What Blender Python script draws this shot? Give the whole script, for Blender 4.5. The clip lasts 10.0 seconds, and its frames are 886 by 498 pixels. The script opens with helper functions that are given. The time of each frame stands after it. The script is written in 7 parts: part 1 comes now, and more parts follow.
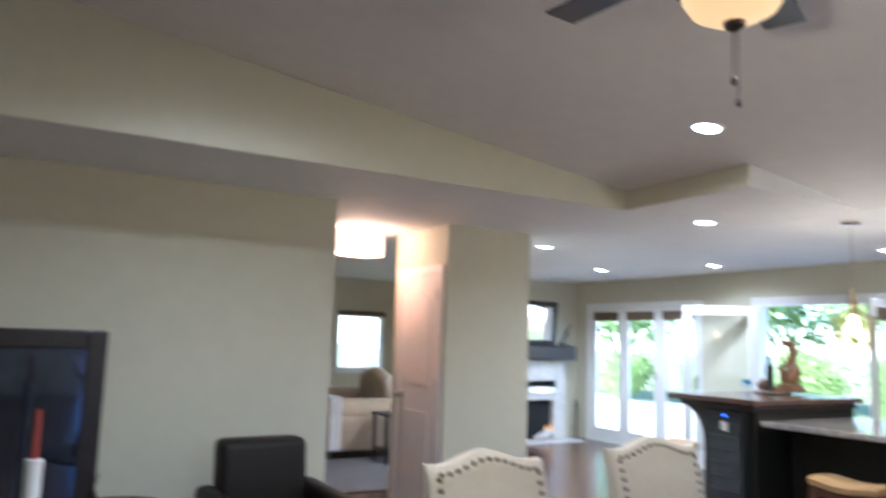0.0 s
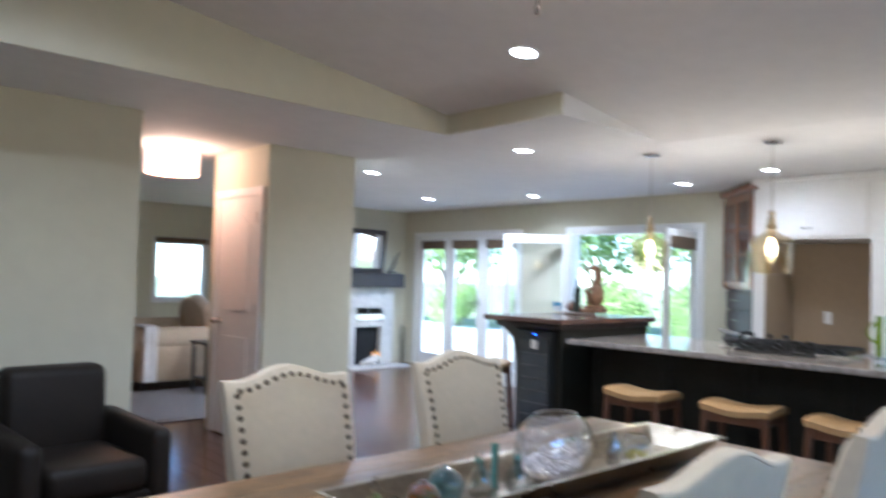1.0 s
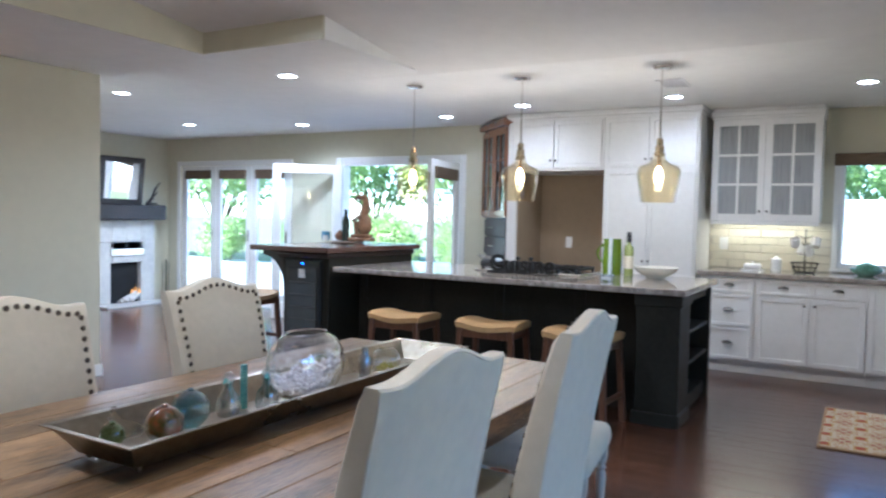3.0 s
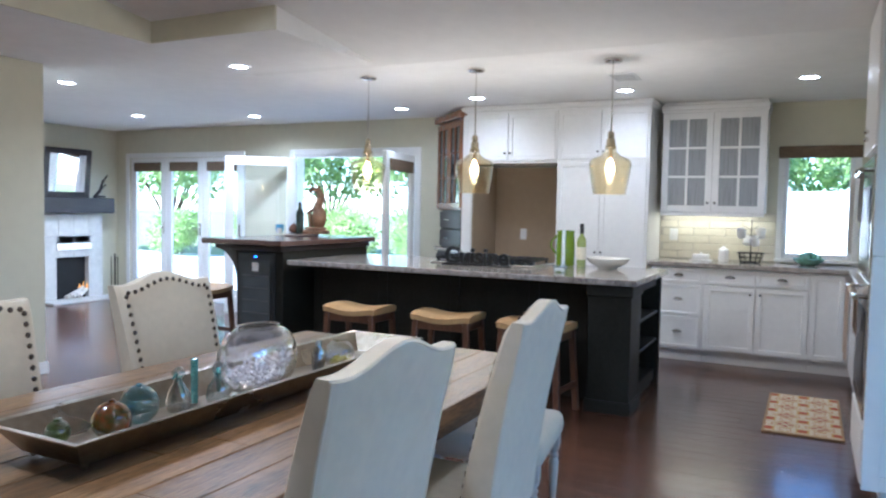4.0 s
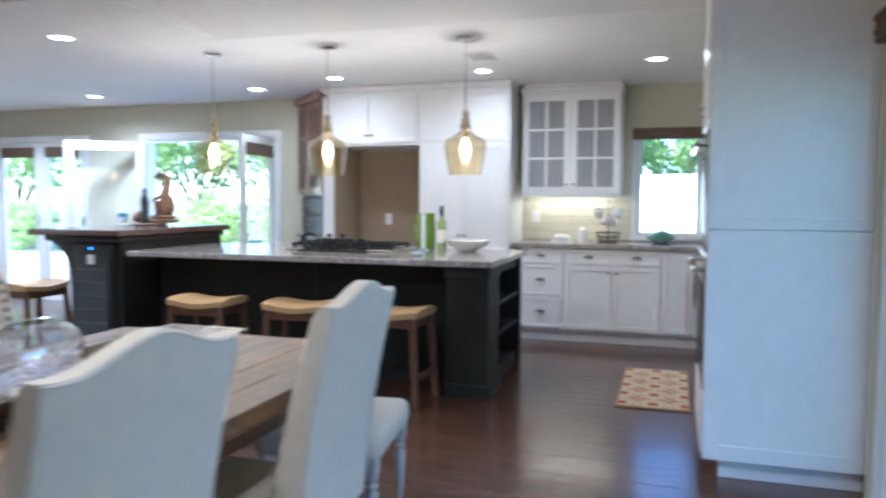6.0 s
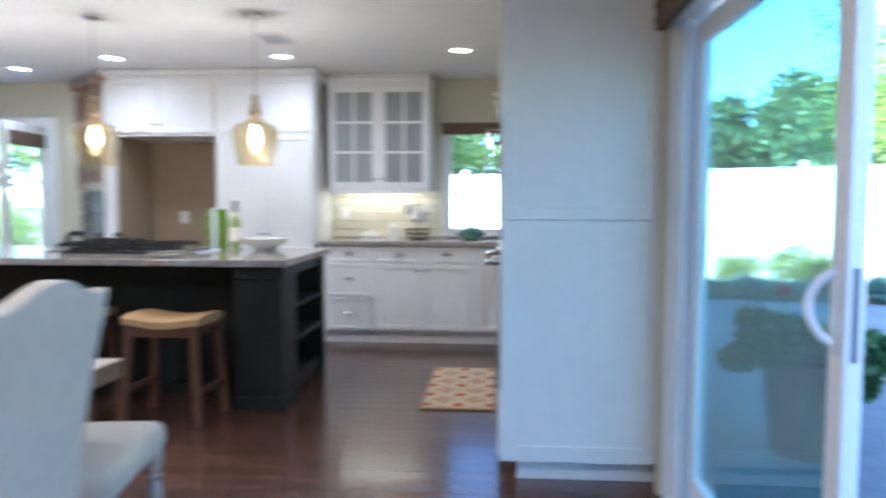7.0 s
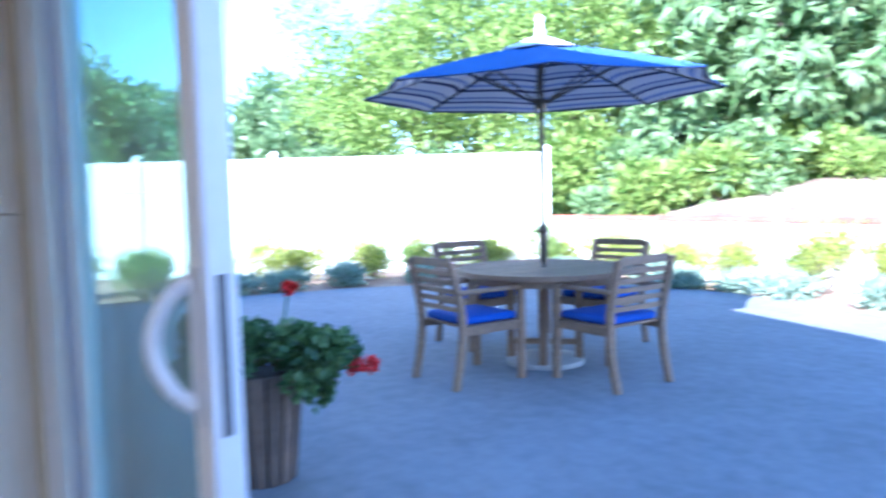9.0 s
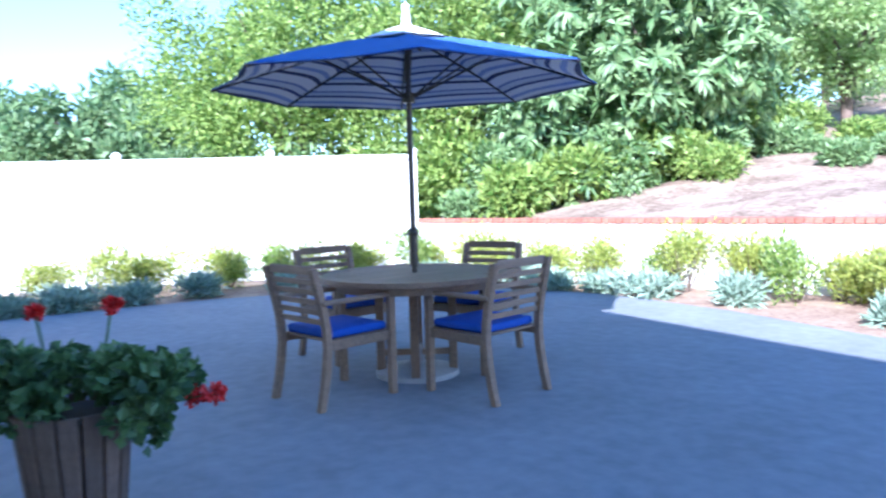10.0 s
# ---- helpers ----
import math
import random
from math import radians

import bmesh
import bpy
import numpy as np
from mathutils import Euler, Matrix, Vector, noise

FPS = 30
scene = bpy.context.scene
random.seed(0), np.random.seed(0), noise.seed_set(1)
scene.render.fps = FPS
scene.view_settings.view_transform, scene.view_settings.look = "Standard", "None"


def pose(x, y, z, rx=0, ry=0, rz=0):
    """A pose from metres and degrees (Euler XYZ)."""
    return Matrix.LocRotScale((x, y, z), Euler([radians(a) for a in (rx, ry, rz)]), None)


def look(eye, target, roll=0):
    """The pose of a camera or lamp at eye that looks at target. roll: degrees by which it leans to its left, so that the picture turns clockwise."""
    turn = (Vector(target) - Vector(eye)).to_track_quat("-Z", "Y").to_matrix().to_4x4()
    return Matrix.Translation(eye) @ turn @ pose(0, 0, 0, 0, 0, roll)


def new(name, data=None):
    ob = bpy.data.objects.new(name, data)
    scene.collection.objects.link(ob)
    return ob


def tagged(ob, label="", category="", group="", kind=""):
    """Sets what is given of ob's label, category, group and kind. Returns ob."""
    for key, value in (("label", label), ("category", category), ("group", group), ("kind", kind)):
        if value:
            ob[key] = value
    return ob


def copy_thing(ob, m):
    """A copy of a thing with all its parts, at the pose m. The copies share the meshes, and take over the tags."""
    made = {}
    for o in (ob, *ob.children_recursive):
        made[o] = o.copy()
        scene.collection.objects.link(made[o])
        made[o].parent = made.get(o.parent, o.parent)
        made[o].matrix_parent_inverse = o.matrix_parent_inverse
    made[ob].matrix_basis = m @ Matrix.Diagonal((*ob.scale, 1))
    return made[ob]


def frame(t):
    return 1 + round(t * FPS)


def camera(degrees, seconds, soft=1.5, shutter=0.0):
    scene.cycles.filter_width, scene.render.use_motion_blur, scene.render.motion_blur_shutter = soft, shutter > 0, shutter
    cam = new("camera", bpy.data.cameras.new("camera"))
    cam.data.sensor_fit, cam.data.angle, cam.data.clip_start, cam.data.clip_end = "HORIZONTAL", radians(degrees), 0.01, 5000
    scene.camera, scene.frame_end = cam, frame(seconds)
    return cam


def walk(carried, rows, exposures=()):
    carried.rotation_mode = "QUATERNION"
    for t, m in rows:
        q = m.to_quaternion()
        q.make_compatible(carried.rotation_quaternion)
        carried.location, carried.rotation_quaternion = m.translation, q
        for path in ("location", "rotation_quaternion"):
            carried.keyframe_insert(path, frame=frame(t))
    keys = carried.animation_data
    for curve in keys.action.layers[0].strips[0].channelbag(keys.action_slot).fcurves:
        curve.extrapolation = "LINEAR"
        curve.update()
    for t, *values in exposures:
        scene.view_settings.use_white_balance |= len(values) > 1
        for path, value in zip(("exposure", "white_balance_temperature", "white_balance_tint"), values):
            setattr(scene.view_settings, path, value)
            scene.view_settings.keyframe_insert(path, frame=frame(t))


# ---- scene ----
cam = camera(62.3, 10.0, soft=2.2, shutter=0.9)
ROWS = [
    (0.0, 0.025, 0.036, 1.468, 97.04, -1.82, -29.96),
    (0.5, 0.110, 0.065, 1.456, 94.31, -1.76, -36.47),
    (1.0, 0.156, 0.029, 1.404, 92.17, -1.67, -42.70),
    (1.5, 0.173, -0.002, 1.397, 90.23, -1.64, -48.46),
    (2.0, 0.192, -0.048, 1.383, 88.84, -1.52, -53.13),
    (2.5, 0.191, -0.053, 1.373, 87.93, -1.38, -57.07),
    (4.0, 0.187, -0.071, 1.366, 86.90, -1.12, -63.37),
    (4.5, 0.208, -0.082, 1.367, 86.62, -1.05, -64.60),
    (5.0, 0.219, -0.090, 1.358, 86.38, -0.91, -66.37),
    (6.5, 0.614, -0.249, 1.299, 86.15, -0.13, -77.94),
    (7.0, 0.803, -0.311, 1.270, 86.31, -0.14, -85.80),
    (7.5, 1.020, -0.317, 1.258, 86.29, 0.51, -96.64),
    (8.0, 1.239, -0.456, 1.235, 86.17, 0.95, -107.01),
    (8.5, 1.413, -0.643, 1.231, 85.75, 1.24, -116.17),
    (9.0, 1.571, -0.843, 1.220, 85.61, 1.52, -123.85),
    (9.5, 1.750, -0.977, 1.221, 85.71, 1.57, -130.45),
    (10.0, 1.893, -1.100, 1.182, 85.75, 1.77, -134.22),
]
EXPOSURES = [(0.0, 2.74, 4900, 10), (1.5, 2.6, 4800, 10), (2.5, 2.63, 4760, 10), (5.0, 2.75, 4660, 10), (6.5, 2.86, 4660, 11), (7.5, 2.95, 4750, 13), (8.0, 3.12, 4800, 16), (8.5, 3.0, 4720, 18), (9.0, 2.56, 4680, 18), (9.5, 2.13, 4700, 18), (10.0, 1.95, 4850, 18)]
walk(cam, [(t, pose(x, y, z, rx, ry, rz)) for t, x, y, z, rx, ry, rz in ROWS], EXPOSURES)

# ---- daylight ----
SUN_ELEVATION = 29.5
SUN_FROM = Vector((-0.50, 0.866, 0.0)).normalized()
world = bpy.data.worlds.new("world")
scene.world = world
world.use_nodes = True
wn = world.node_tree.nodes
wn.clear()
sky = wn.new("ShaderNodeTexSky")
sky.sky_type, sky.sun_disc = "NISHITA", False
sky.sun_elevation = radians(SUN_ELEVATION)
sky.sun_rotation = math.atan2(SUN_FROM.x, SUN_FROM.y)
sky.air_density, sky.dust_density, sky.ozone_density, sky.altitude = 1.0, 0.1, 2.0, 1200
bg = wn.new("ShaderNodeBackground")
bg.inputs["Strength"].default_value = 0.13
wo = wn.new("ShaderNodeOutputWorld")
world.node_tree.links.new(sky.outputs[0], bg.inputs[0])
world.node_tree.links.new(bg.outputs[0], wo.inputs[0])

sun_data = bpy.data.lights.new("sun", "SUN")
sun_data.energy, sun_data.angle, sun_data.color = 5.0, radians(0.6), (1.0, 0.93, 0.82)
sun_dir = SUN_FROM * math.cos(radians(SUN_ELEVATION)) + Vector((0, 0, math.sin(radians(SUN_ELEVATION))))
sun_ob = new("sun", sun_data)
sun_ob.matrix_world = look(sun_dir * 40, (0, 0, 0))

WARM = (1.0, 0.78, 0.55)


def spot(name, x, y, z, energy, color=WARM, size=120, radius=0.06):
    d = bpy.data.lights.new(name, "SPOT")
    d.energy, d.color, d.spot_size, d.spot_blend, d.shadow_soft_size = energy, color, radians(size), 0.8, radius
    o = new(name, d)
    o.location = (x, y, z)
    return o


def bulb(name, x, y, z, energy, color=WARM, radius=0.04):
    d = bpy.data.lights.new(name, "POINT")
    d.energy, d.color, d.shadow_soft_size = energy, color, radius
    o = new(name, d)
    o.location = (x, y, z)
    return o


FLAT_CANS = [(4.60, 3.93), (4.62, 5.97), (6.60, 7.35), (7.10, 5.95), (7.10, 3.92), (6.68, 2.84), (6.70, 1.43), (6.55, -0.02)]
PENDANTS = [(5.36, 3.23), (5.36, 2.26), (5.36, 1.21)]
VAULT = 0.13


def vault_z(x):
    return 2.44 + VAULT * (4.87 - x)


# the first is a real can; the other two are added, unseen fill lights
VAULT_CAN_AND_FILLS = [(3.18, 2.70), (0.9, 2.70), (0.9, 0.2)]
CAN_W = 13.0
for cx, cy in FLAT_CANS:
    spot("can_lamp", cx, cy, 2.425, CAN_W * (0.32 if cx > 6 and cy < 5 else (1.5 if cx > 7 else 3.4) if cy > 5 else 1.0), (1.0, 0.95, 0.89), 160)
for cx, cy in VAULT_CAN_AND_FILLS:
    spot("can_lamp", cx, cy, vault_z(cx) - 0.02, CAN_W * (2.0 if cx < 1 and cy > 1 else 1.1), (1.0, 0.95, 0.89), 160)
for cx, cy in PENDANTS:
    bulb("pendant_lamp", cx, cy, 1.675, 1.9, radius=0.022)
bulb("drum_lamp", 2.62, 6.10, 2.30, 3.6, (1.0, 0.60, 0.36), 0.08)
bulb("fan_lamp", 1.62, 1.26, 2.40, 6.5, (1.0, 0.7, 0.4), 0.06)

# ---- materials ----
MATS = {}


def mat(name, color, rough=0.5, metal=0.0, var=0.12, scale=8.0, bump=0.0, bump_scale=60.0, coat=0.0, stretch=(1, 1, 1), second=None, random=0.0, spec=0.5, coords="Object", sheen=0.0):
    """A surface with two scales of variation: broad tone shifts and fine grain."""
    if name in MATS:
        return MATS[name]
    m = bpy.data.materials.new(name)
    m.use_nodes = True
    nt = m.node_tree
    n, l = nt.nodes, nt.links
    b = n["Principled BSDF"]
    b.inputs["Roughness"].default_value, b.inputs["Metallic"].default_value = rough, metal
    b.inputs["Coat Weight"].default_value, b.inputs["Specular IOR Level"].default_value = coat, spec
    b.inputs["Coat Roughness"].default_value = 0.12
    b.inputs["Sheen Weight"].default_value = sheen
    tc = n.new("ShaderNodeTexCoord")
    mp = n.new("ShaderNodeMapping")
    mp.inputs["Scale"].default_value = stretch
    l.new(tc.outputs[coords], mp.inputs[0])
    n1, n2 = n.new("ShaderNodeTexNoise"), n.new("ShaderNodeTexNoise")
    n1.inputs["Scale"].default_value, n2.inputs["Scale"].default_value = scale, scale * 7
    n1.inputs["Detail"].default_value, n2.inputs["Detail"].default_value = 4, 5
    l.new(mp.outputs[0], n1.inputs["Vector"])
    l.new(mp.outputs[0], n2.inputs["Vector"])
    add = n.new("ShaderNodeMath")
    add.operation = "MULTIPLY_ADD"
    l.new(n2.outputs[0], add.inputs[0])
    add.inputs[1].default_value = 0.5
    half = n.new("ShaderNodeMath")
    half.operation = "MULTIPLY"
    half.inputs[1].default_value = 0.5
    l.new(n1.outputs[0], half.inputs[0])
    l.new(half.outputs[0], add.inputs[2])
    ramp = n.new("ShaderNodeValToRGB")
    c = Vector(color[:3])
    d = Vector(second) if second else c * (1 + var)
    lo = c if second else c * (1 - var)
    ramp.color_ramp.elements[0].position, ramp.color_ramp.elements[1].position = 0.36, 0.64
    ramp.color_ramp.elements[0].color, ramp.color_ramp.elements[1].color = (*lo, 1), (*[min(1, v) for v in d], 1)
    l.new(add.outputs[0], ramp.inputs[0])
    last = ramp.outputs[0]
    if random:
        oi = n.new("ShaderNodeObjectInfo")
        geo = n.new("ShaderNodeNewGeometry")
        s = n.new("ShaderNodeMath")
        s.operation = "ADD"
        l.new(oi.outputs["Random"], s.inputs[0])
        l.new(geo.outputs["Random Per Island"], s.inputs[1])
        fr = n.new("ShaderNodeMath")
        fr.operation = "FRACT"
        l.new(s.outputs[0], fr.inputs[0])
        mr = n.new("ShaderNodeMapRange")
        mr.inputs["To Min"].default_value, mr.inputs["To Max"].default_value = 1 - random, 1 + random
        l.new(fr.outputs[0], mr.inputs[0])
        hs = n.new("ShaderNodeHueSaturation")
        l.new(last, hs.inputs["Color"])
        l.new(mr.outputs[0], hs.inputs["Value"])
        last = hs.outputs[0]
    l.new(last, b.inputs["Base Color"])
    rr = n.new("ShaderNodeMapRange")
    rr.inputs["To Min"].default_value, rr.inputs["To Max"].default_value = max(0.02, rough * 0.85), min(1, rough * 1.15)
    l.new(n1.outputs[0], rr.inputs[0])
    l.new(rr.outputs[0], b.inputs["Roughness"])
    if bump:
        nb = n.new("ShaderNodeTexNoise")
        nb.inputs["Scale"].default_value, nb.inputs["Detail"].default_value = bump_scale, 3
        l.new(mp.outputs[0], nb.inputs["Vector"])
        bp = n.new("ShaderNodeBump")
        bp.inputs["Strength"].default_value, bp.inputs["Distance"].default_value = bump, 0.004
        l.new(nb.outputs[0], bp.inputs["Height"])
        l.new(bp.outputs[0], b.inputs["Normal"])
    MATS[name] = m
    return m


def glass(name, tint=(0.96, 0.98, 0.98), gloss=0.10, frost=0.0, edge=4.0, rim=0.5):
    """Thin clear pane: lets light straight through, with a mirror-like sheen."""
    if name in MATS:
        return MATS[name]
    m = bpy.data.materials.new(name)
    m.use_nodes = True
    nt = m.node_tree
    n, l = nt.nodes, nt.links
    n.clear()
    o, mx, tr, gl = n.new("ShaderNodeOutputMaterial"), n.new("ShaderNodeMixShader"), n.new("ShaderNodeBsdfTransparent"), n.new("ShaderNodeBsdfGlossy")
    tr.inputs[0].default_value = (*tint, 1)
    gl.inputs["Roughness"].default_value = 0.02 + frost
    fr = n.new("ShaderNodeLayerWeight")
    fr.inputs[0].default_value = 0.5
    pw = n.new("ShaderNodeMath")
    pw.operation = "POWER"
    pw.inputs[1].default_value = edge
    l.new(fr.outputs["Facing"], pw.inputs[0])
    ad = n.new("ShaderNodeMath")
    ad.operation = "MULTIPLY_ADD"
    ad.inputs[1].default_value, ad.inputs[2].default_value = rim, gloss * 0.5
    ad.use_clamp = True
    l.new(pw.outputs[0], ad.inputs[0])
    l.new(ad.outputs[0], mx.inputs[0])
    l.new(tr.outputs[0], mx.inputs[1])
    l.new(gl.outputs[0], mx.inputs[2])
    l.new(mx.outputs[0], o.inputs[0])
    MATS[name] = m
    return m


def glow(name, color, strength):
    if name in MATS:
        return MATS[name]
    m = bpy.data.materials.new(name)
    m.use_nodes = True
    b = m.node_tree.nodes["Principled BSDF"]
    b.inputs["Base Color"].default_value = (*color, 1)
    b.inputs["Emission Color"].default_value = (*color, 1)
    b.inputs["Emission Strength"].default_value = strength
    MATS[name] = m
    return m


WALL = mat("wall_paint", (0.60, 0.575, 0.44), 0.75, var=0.03, scale=1.5, bump=0.12, bump_scale=180)
CEIL = mat("ceiling_paint", (0.84, 0.83, 0.80), 0.8, var=0.03, scale=1.2, bump=0.2, bump_scale=120)
TRIM = mat("white_trim", (0.80, 0.80, 0.78), 0.35, var=0.03, scale=3, bump=0.03)
CAB = mat("white_cabinet_paint", (0.80, 0.79, 0.77), 0.32, var=0.03, scale=3, bump=0.03)
VINYL = mat("white_vinyl", (0.80, 0.81, 0.82), 0.3, var=0.03, scale=4)
DARK = mat("espresso_paint", (0.0165, 0.0160, 0.0115), 0.5, var=0.25, scale=5, bump=0.05, bump_scale=90, spec=0.25)
DARKWOOD = mat("dark_stained_wood", (0.024, 0.014, 0.010), 0.4, var=0.35, scale=6, stretch=(1, 1, 6), bump=0.1)
BROWNWOOD = mat("brown_cabinet_wood", (0.22, 0.10, 0.05), 0.25, var=0.3, scale=6, stretch=(5, 5, 1), coat=0.4)
FLOORWOOD = mat("dark_plank_floor", (0.088, 0.039, 0.021), 0.25, var=0.5, scale=2.5, stretch=(9, 1.2, 1), bump=0.10, bump_scale=25, coat=0.35, random=0.35, coords="Object")
TABLEWOOD = mat("reclaimed_table_wood", (0.070, 0.038, 0.016), 0.34, scale=3.4, stretch=(1.0, 6, 6), second=(0.29, 0.172, 0.078), bump=0.3, bump_scale=26, random=0.38)
GRANITE = mat("polished_granite", (0.16, 0.14, 0.125), 0.1, scale=22, second=(0.48, 0.43, 0.38), coat=0.3)
LINEN = mat("cream_linen", (0.565, 0.485, 0.345), 0.85, var=0.06, scale=4, bump=0.35, bump_scale=420, sheen=0.2)
NAIL = mat("aged_bronze_nail", (0.10, 0.075, 0.055), 0.35, 0.9, var=0.2)
LIMED = mat("whitewashed_leg", (0.44, 0.385, 0.305), 0.55, var=0.15, scale=20, stretch=(1, 1, 0.3), bump=0.1)
STEEL = mat("brushed_steel", (0.62, 0.62, 0.60), 0.22, 1.0, var=0.05, scale=12, stretch=(1, 1, 20))
CHROME = mat("polished_nickel", (0.75, 0.73, 0.70), 0.1, 1.0, var=0.04)
PULL = mat("satin_nickel_pull", (0.30, 0.29, 0.27), 0.24, 1.0, var=0.06)
BLACK = mat("black_enamel", (0.012, 0.012, 0.012), 0.3, var=0.3, scale=9, bump=0.05)
IRON = mat("black_iron", (0.02, 0.02, 0.02), 0.45, 0.6, var=0.3, scale=14, bump=0.15)
STOOLSEAT = mat("tan_leather_seat", (0.46, 0.29, 0.12), 0.45, var=0.14, scale=6, bump=0.15, bump_scale=120)
STOOLWOOD = mat("walnut_stool_wood", (0.11, 0.048, 0.024), 0.35, var=0.3, scale=7, stretch=(5, 5, 1))
LEATHER = mat("dark_brown_leather", (0.011, 0.008, 0.0055), 0.6, var=0.25, scale=7, bump=0.3, bump_scale=130, spec=0.3)
PANE = glass("window_glass")
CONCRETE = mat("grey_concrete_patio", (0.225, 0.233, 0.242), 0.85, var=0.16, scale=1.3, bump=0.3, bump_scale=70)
STUCCO = mat("pale_stucco", (0.72, 0.69, 0.63), 0.9, var=0.06, scale=3, bump=0.5, bump_scale=90)
ROOF = mat("brown_roof_shingle", (0.14, 0.11, 0.09), 0.9, var=0.25, scale=4, bump=0.3)
EARTH = mat("dry_hill_soil", (0.14, 0.09, 0.058), 0.95, scale=1.6, second=(0.42, 0.31, 0.22), bump=1.0, bump_scale=9)
LAWN = mat("mulch_and_grass_ground", (0.16, 0.15, 0.07), 0.95, scale=0.7, second=(0.24, 0.28, 0.10), bump=0.6, bump_scale=12)

# ---- building helpers ----


def box(bm, x0, y0, z0, x1, y1, z1, bevel=0.0, m=None, seg=1):
    r = bmesh.ops.create_cube(bm, size=1)
    vs = r["verts"]
    for v in vs:
        v.co = Vector(((x0 + x1) / 2 + v.co.x * (x1 - x0), (y0 + y1) / 2 + v.co.y * (y1 - y0), (z0 + z1) / 2 + v.co.z * (z1 - z0)))
    if bevel:
        es = list({e for v in vs for e in v.link_edges})
        g = bmesh.ops.bevel(bm, geom=es, offset=bevel, segments=seg, affect="EDGES", profile=0.5)
        vs = list({v for f in g["faces"] for v in f.verts} | {v for v in vs if v.is_valid})
    if m is not None:
        bmesh.ops.transform(bm, matrix=m, verts=vs)
    return vs


def cyl(bm, x, y, z0, z1, r0, r1=None, n=20, m=None):
    r = bmesh.ops.create_cone(bm, cap_ends=True, segments=n, radius1=r0, radius2=r0 if r1 is None else r1, depth=z1 - z0)
    vs = r["verts"]
    bmesh.ops.translate(bm, verts=vs, vec=(x, y, (z0 + z1) / 2))
    if m is not None:
        bmesh.ops.transform(bm, matrix=m, verts=vs)
    return vs


def rod(bm, a, b, r, n=10, r2=None):
    a, b = Vector(a), Vector(b)
    d = b - a
    m = Matrix.Translation(a) @ d.to_track_quat("Z", "Y").to_matrix().to_4x4()
    return cyl(bm, 0, 0, 0, d.length, r, r2, n, m)


def lathe(bm, profile, x=0, y=0, n=24, close=False):
    """Turned shape: (radius, height) pairs about an upright axis."""
    rings = []
    for r, z in profile:
        rings.append([bm.verts.new((x + r * math.cos(2 * math.pi * k / n), y + r * math.sin(2 * math.pi * k / n), z)) for k in range(n)])
    for a, b in zip(rings, rings[1:]):
        for k in range(n):
            bm.faces.new((a[k], a[(k + 1) % n], b[(k + 1) % n], b[k]))
    if close:
        bm.faces.new(rings[0][::-1])
        bm.faces.new(rings[-1])
    return rings


def ball(bm, x, y, z, r, u=16, v=10, sz=1.0, sx=1.0, sy=1.0):
    g = bmesh.ops.create_uvsphere(bm, u_segments=u, v_segments=v, radius=r)
    for q in g["verts"]:
        q.co = Vector((x + q.co.x * sx, y + q.co.y * sy, z + q.co.z * sz))
    return g["verts"]


def prism(bm, pts, depth, m=None):
    """A flat outline in x and z, given depth along y."""
    a = [bm.verts.new((x, 0, z)) for x, z in pts]
    b = [bm.verts.new((x, depth, z)) for x, z in pts]
    k = len(pts)
    bm.faces.new(a)
    bm.faces.new(b[::-1])
    for i in range(k):
        bm.faces.new((a[i], b[i], b[(i + 1) % k], a[(i + 1) % k]))
    if m is not None:
        bmesh.ops.transform(bm, matrix=m, verts=a + b)
    return a + b


def finish(bm, name, material, smooth=None):
    bmesh.ops.recalc_face_normals(bm, faces=bm.faces[:])
    me = bpy.data.meshes.new(name)
    bm.to_mesh(me)
    bm.free()
    me.materials.append(material)
    if smooth:
        me.shade_smooth()
        me.set_sharp_from_angle(angle=radians(smooth))
    return me


def part(name, bm, material, parent, label="", smooth=None):
    o = new(name, finish(bm, name, material, smooth))
    o.parent = parent
    if label:
        o["label"] = label
    return o


def solid(name, bm, material, label="", category="", group="", kind="", smooth=None, m=None):
    o = new(name, finish(bm, name, material, smooth))
    if m is not None:
        o.matrix_basis = m
    return tagged(o, label, category, group, kind)


def thing(name, label, category, m=None, group="", kind=""):
    o = new(name)
    o.empty_display_size = 0.1
    if m is not None:
        o.matrix_basis = m
    return tagged(o, label, category, group, kind)


def B(*a, **k):
    bm = bmesh.new()
    box(bm, *a, **k)
    return bm


# ---- the large structure ----
H0 = 2.44
EX = 7.88     # inner face of the east wall
SY = -1.03    # inner face of the south wall
TH = 0.15


def wall(name, boxes, label, material=WALL):
    bm = bmesh.new()
    for b in boxes:
        box(bm, *b)
    return solid(name, bm, material, label, "wall", kind="structure")


WIN = (-0.42, 0.17, 0.96, 1.96)
FRO = (4.15, 5.95, 0.0, 2.03)
FRF = (6.85, 9.00, 0.0, 2.03)
X1 = EX + TH
wall("wall_east", [
    (EX, SY - TH, 0, X1, WIN[0], 2.6), (EX, WIN[0], 0, X1, WIN[1], WIN[2]), (EX, WIN[0], WIN[3], X1, WIN[1], 2.6),
    (EX, WIN[1], 0, X1, FRO[0], 2.6), (EX, FRO[0], FRO[3], X1, FRO[1], 2.6), (EX, FRO[1], 0, X1, FRF[0], 2.6),
    (EX, FRF[0], FRF[3], X1, FRF[1], 2.6), (EX, FRF[1], 0, X1, 9.45, 2.6)], "warm cream painted wall with window and french doors")
SLD = (0.75, 3.97, 2.06)
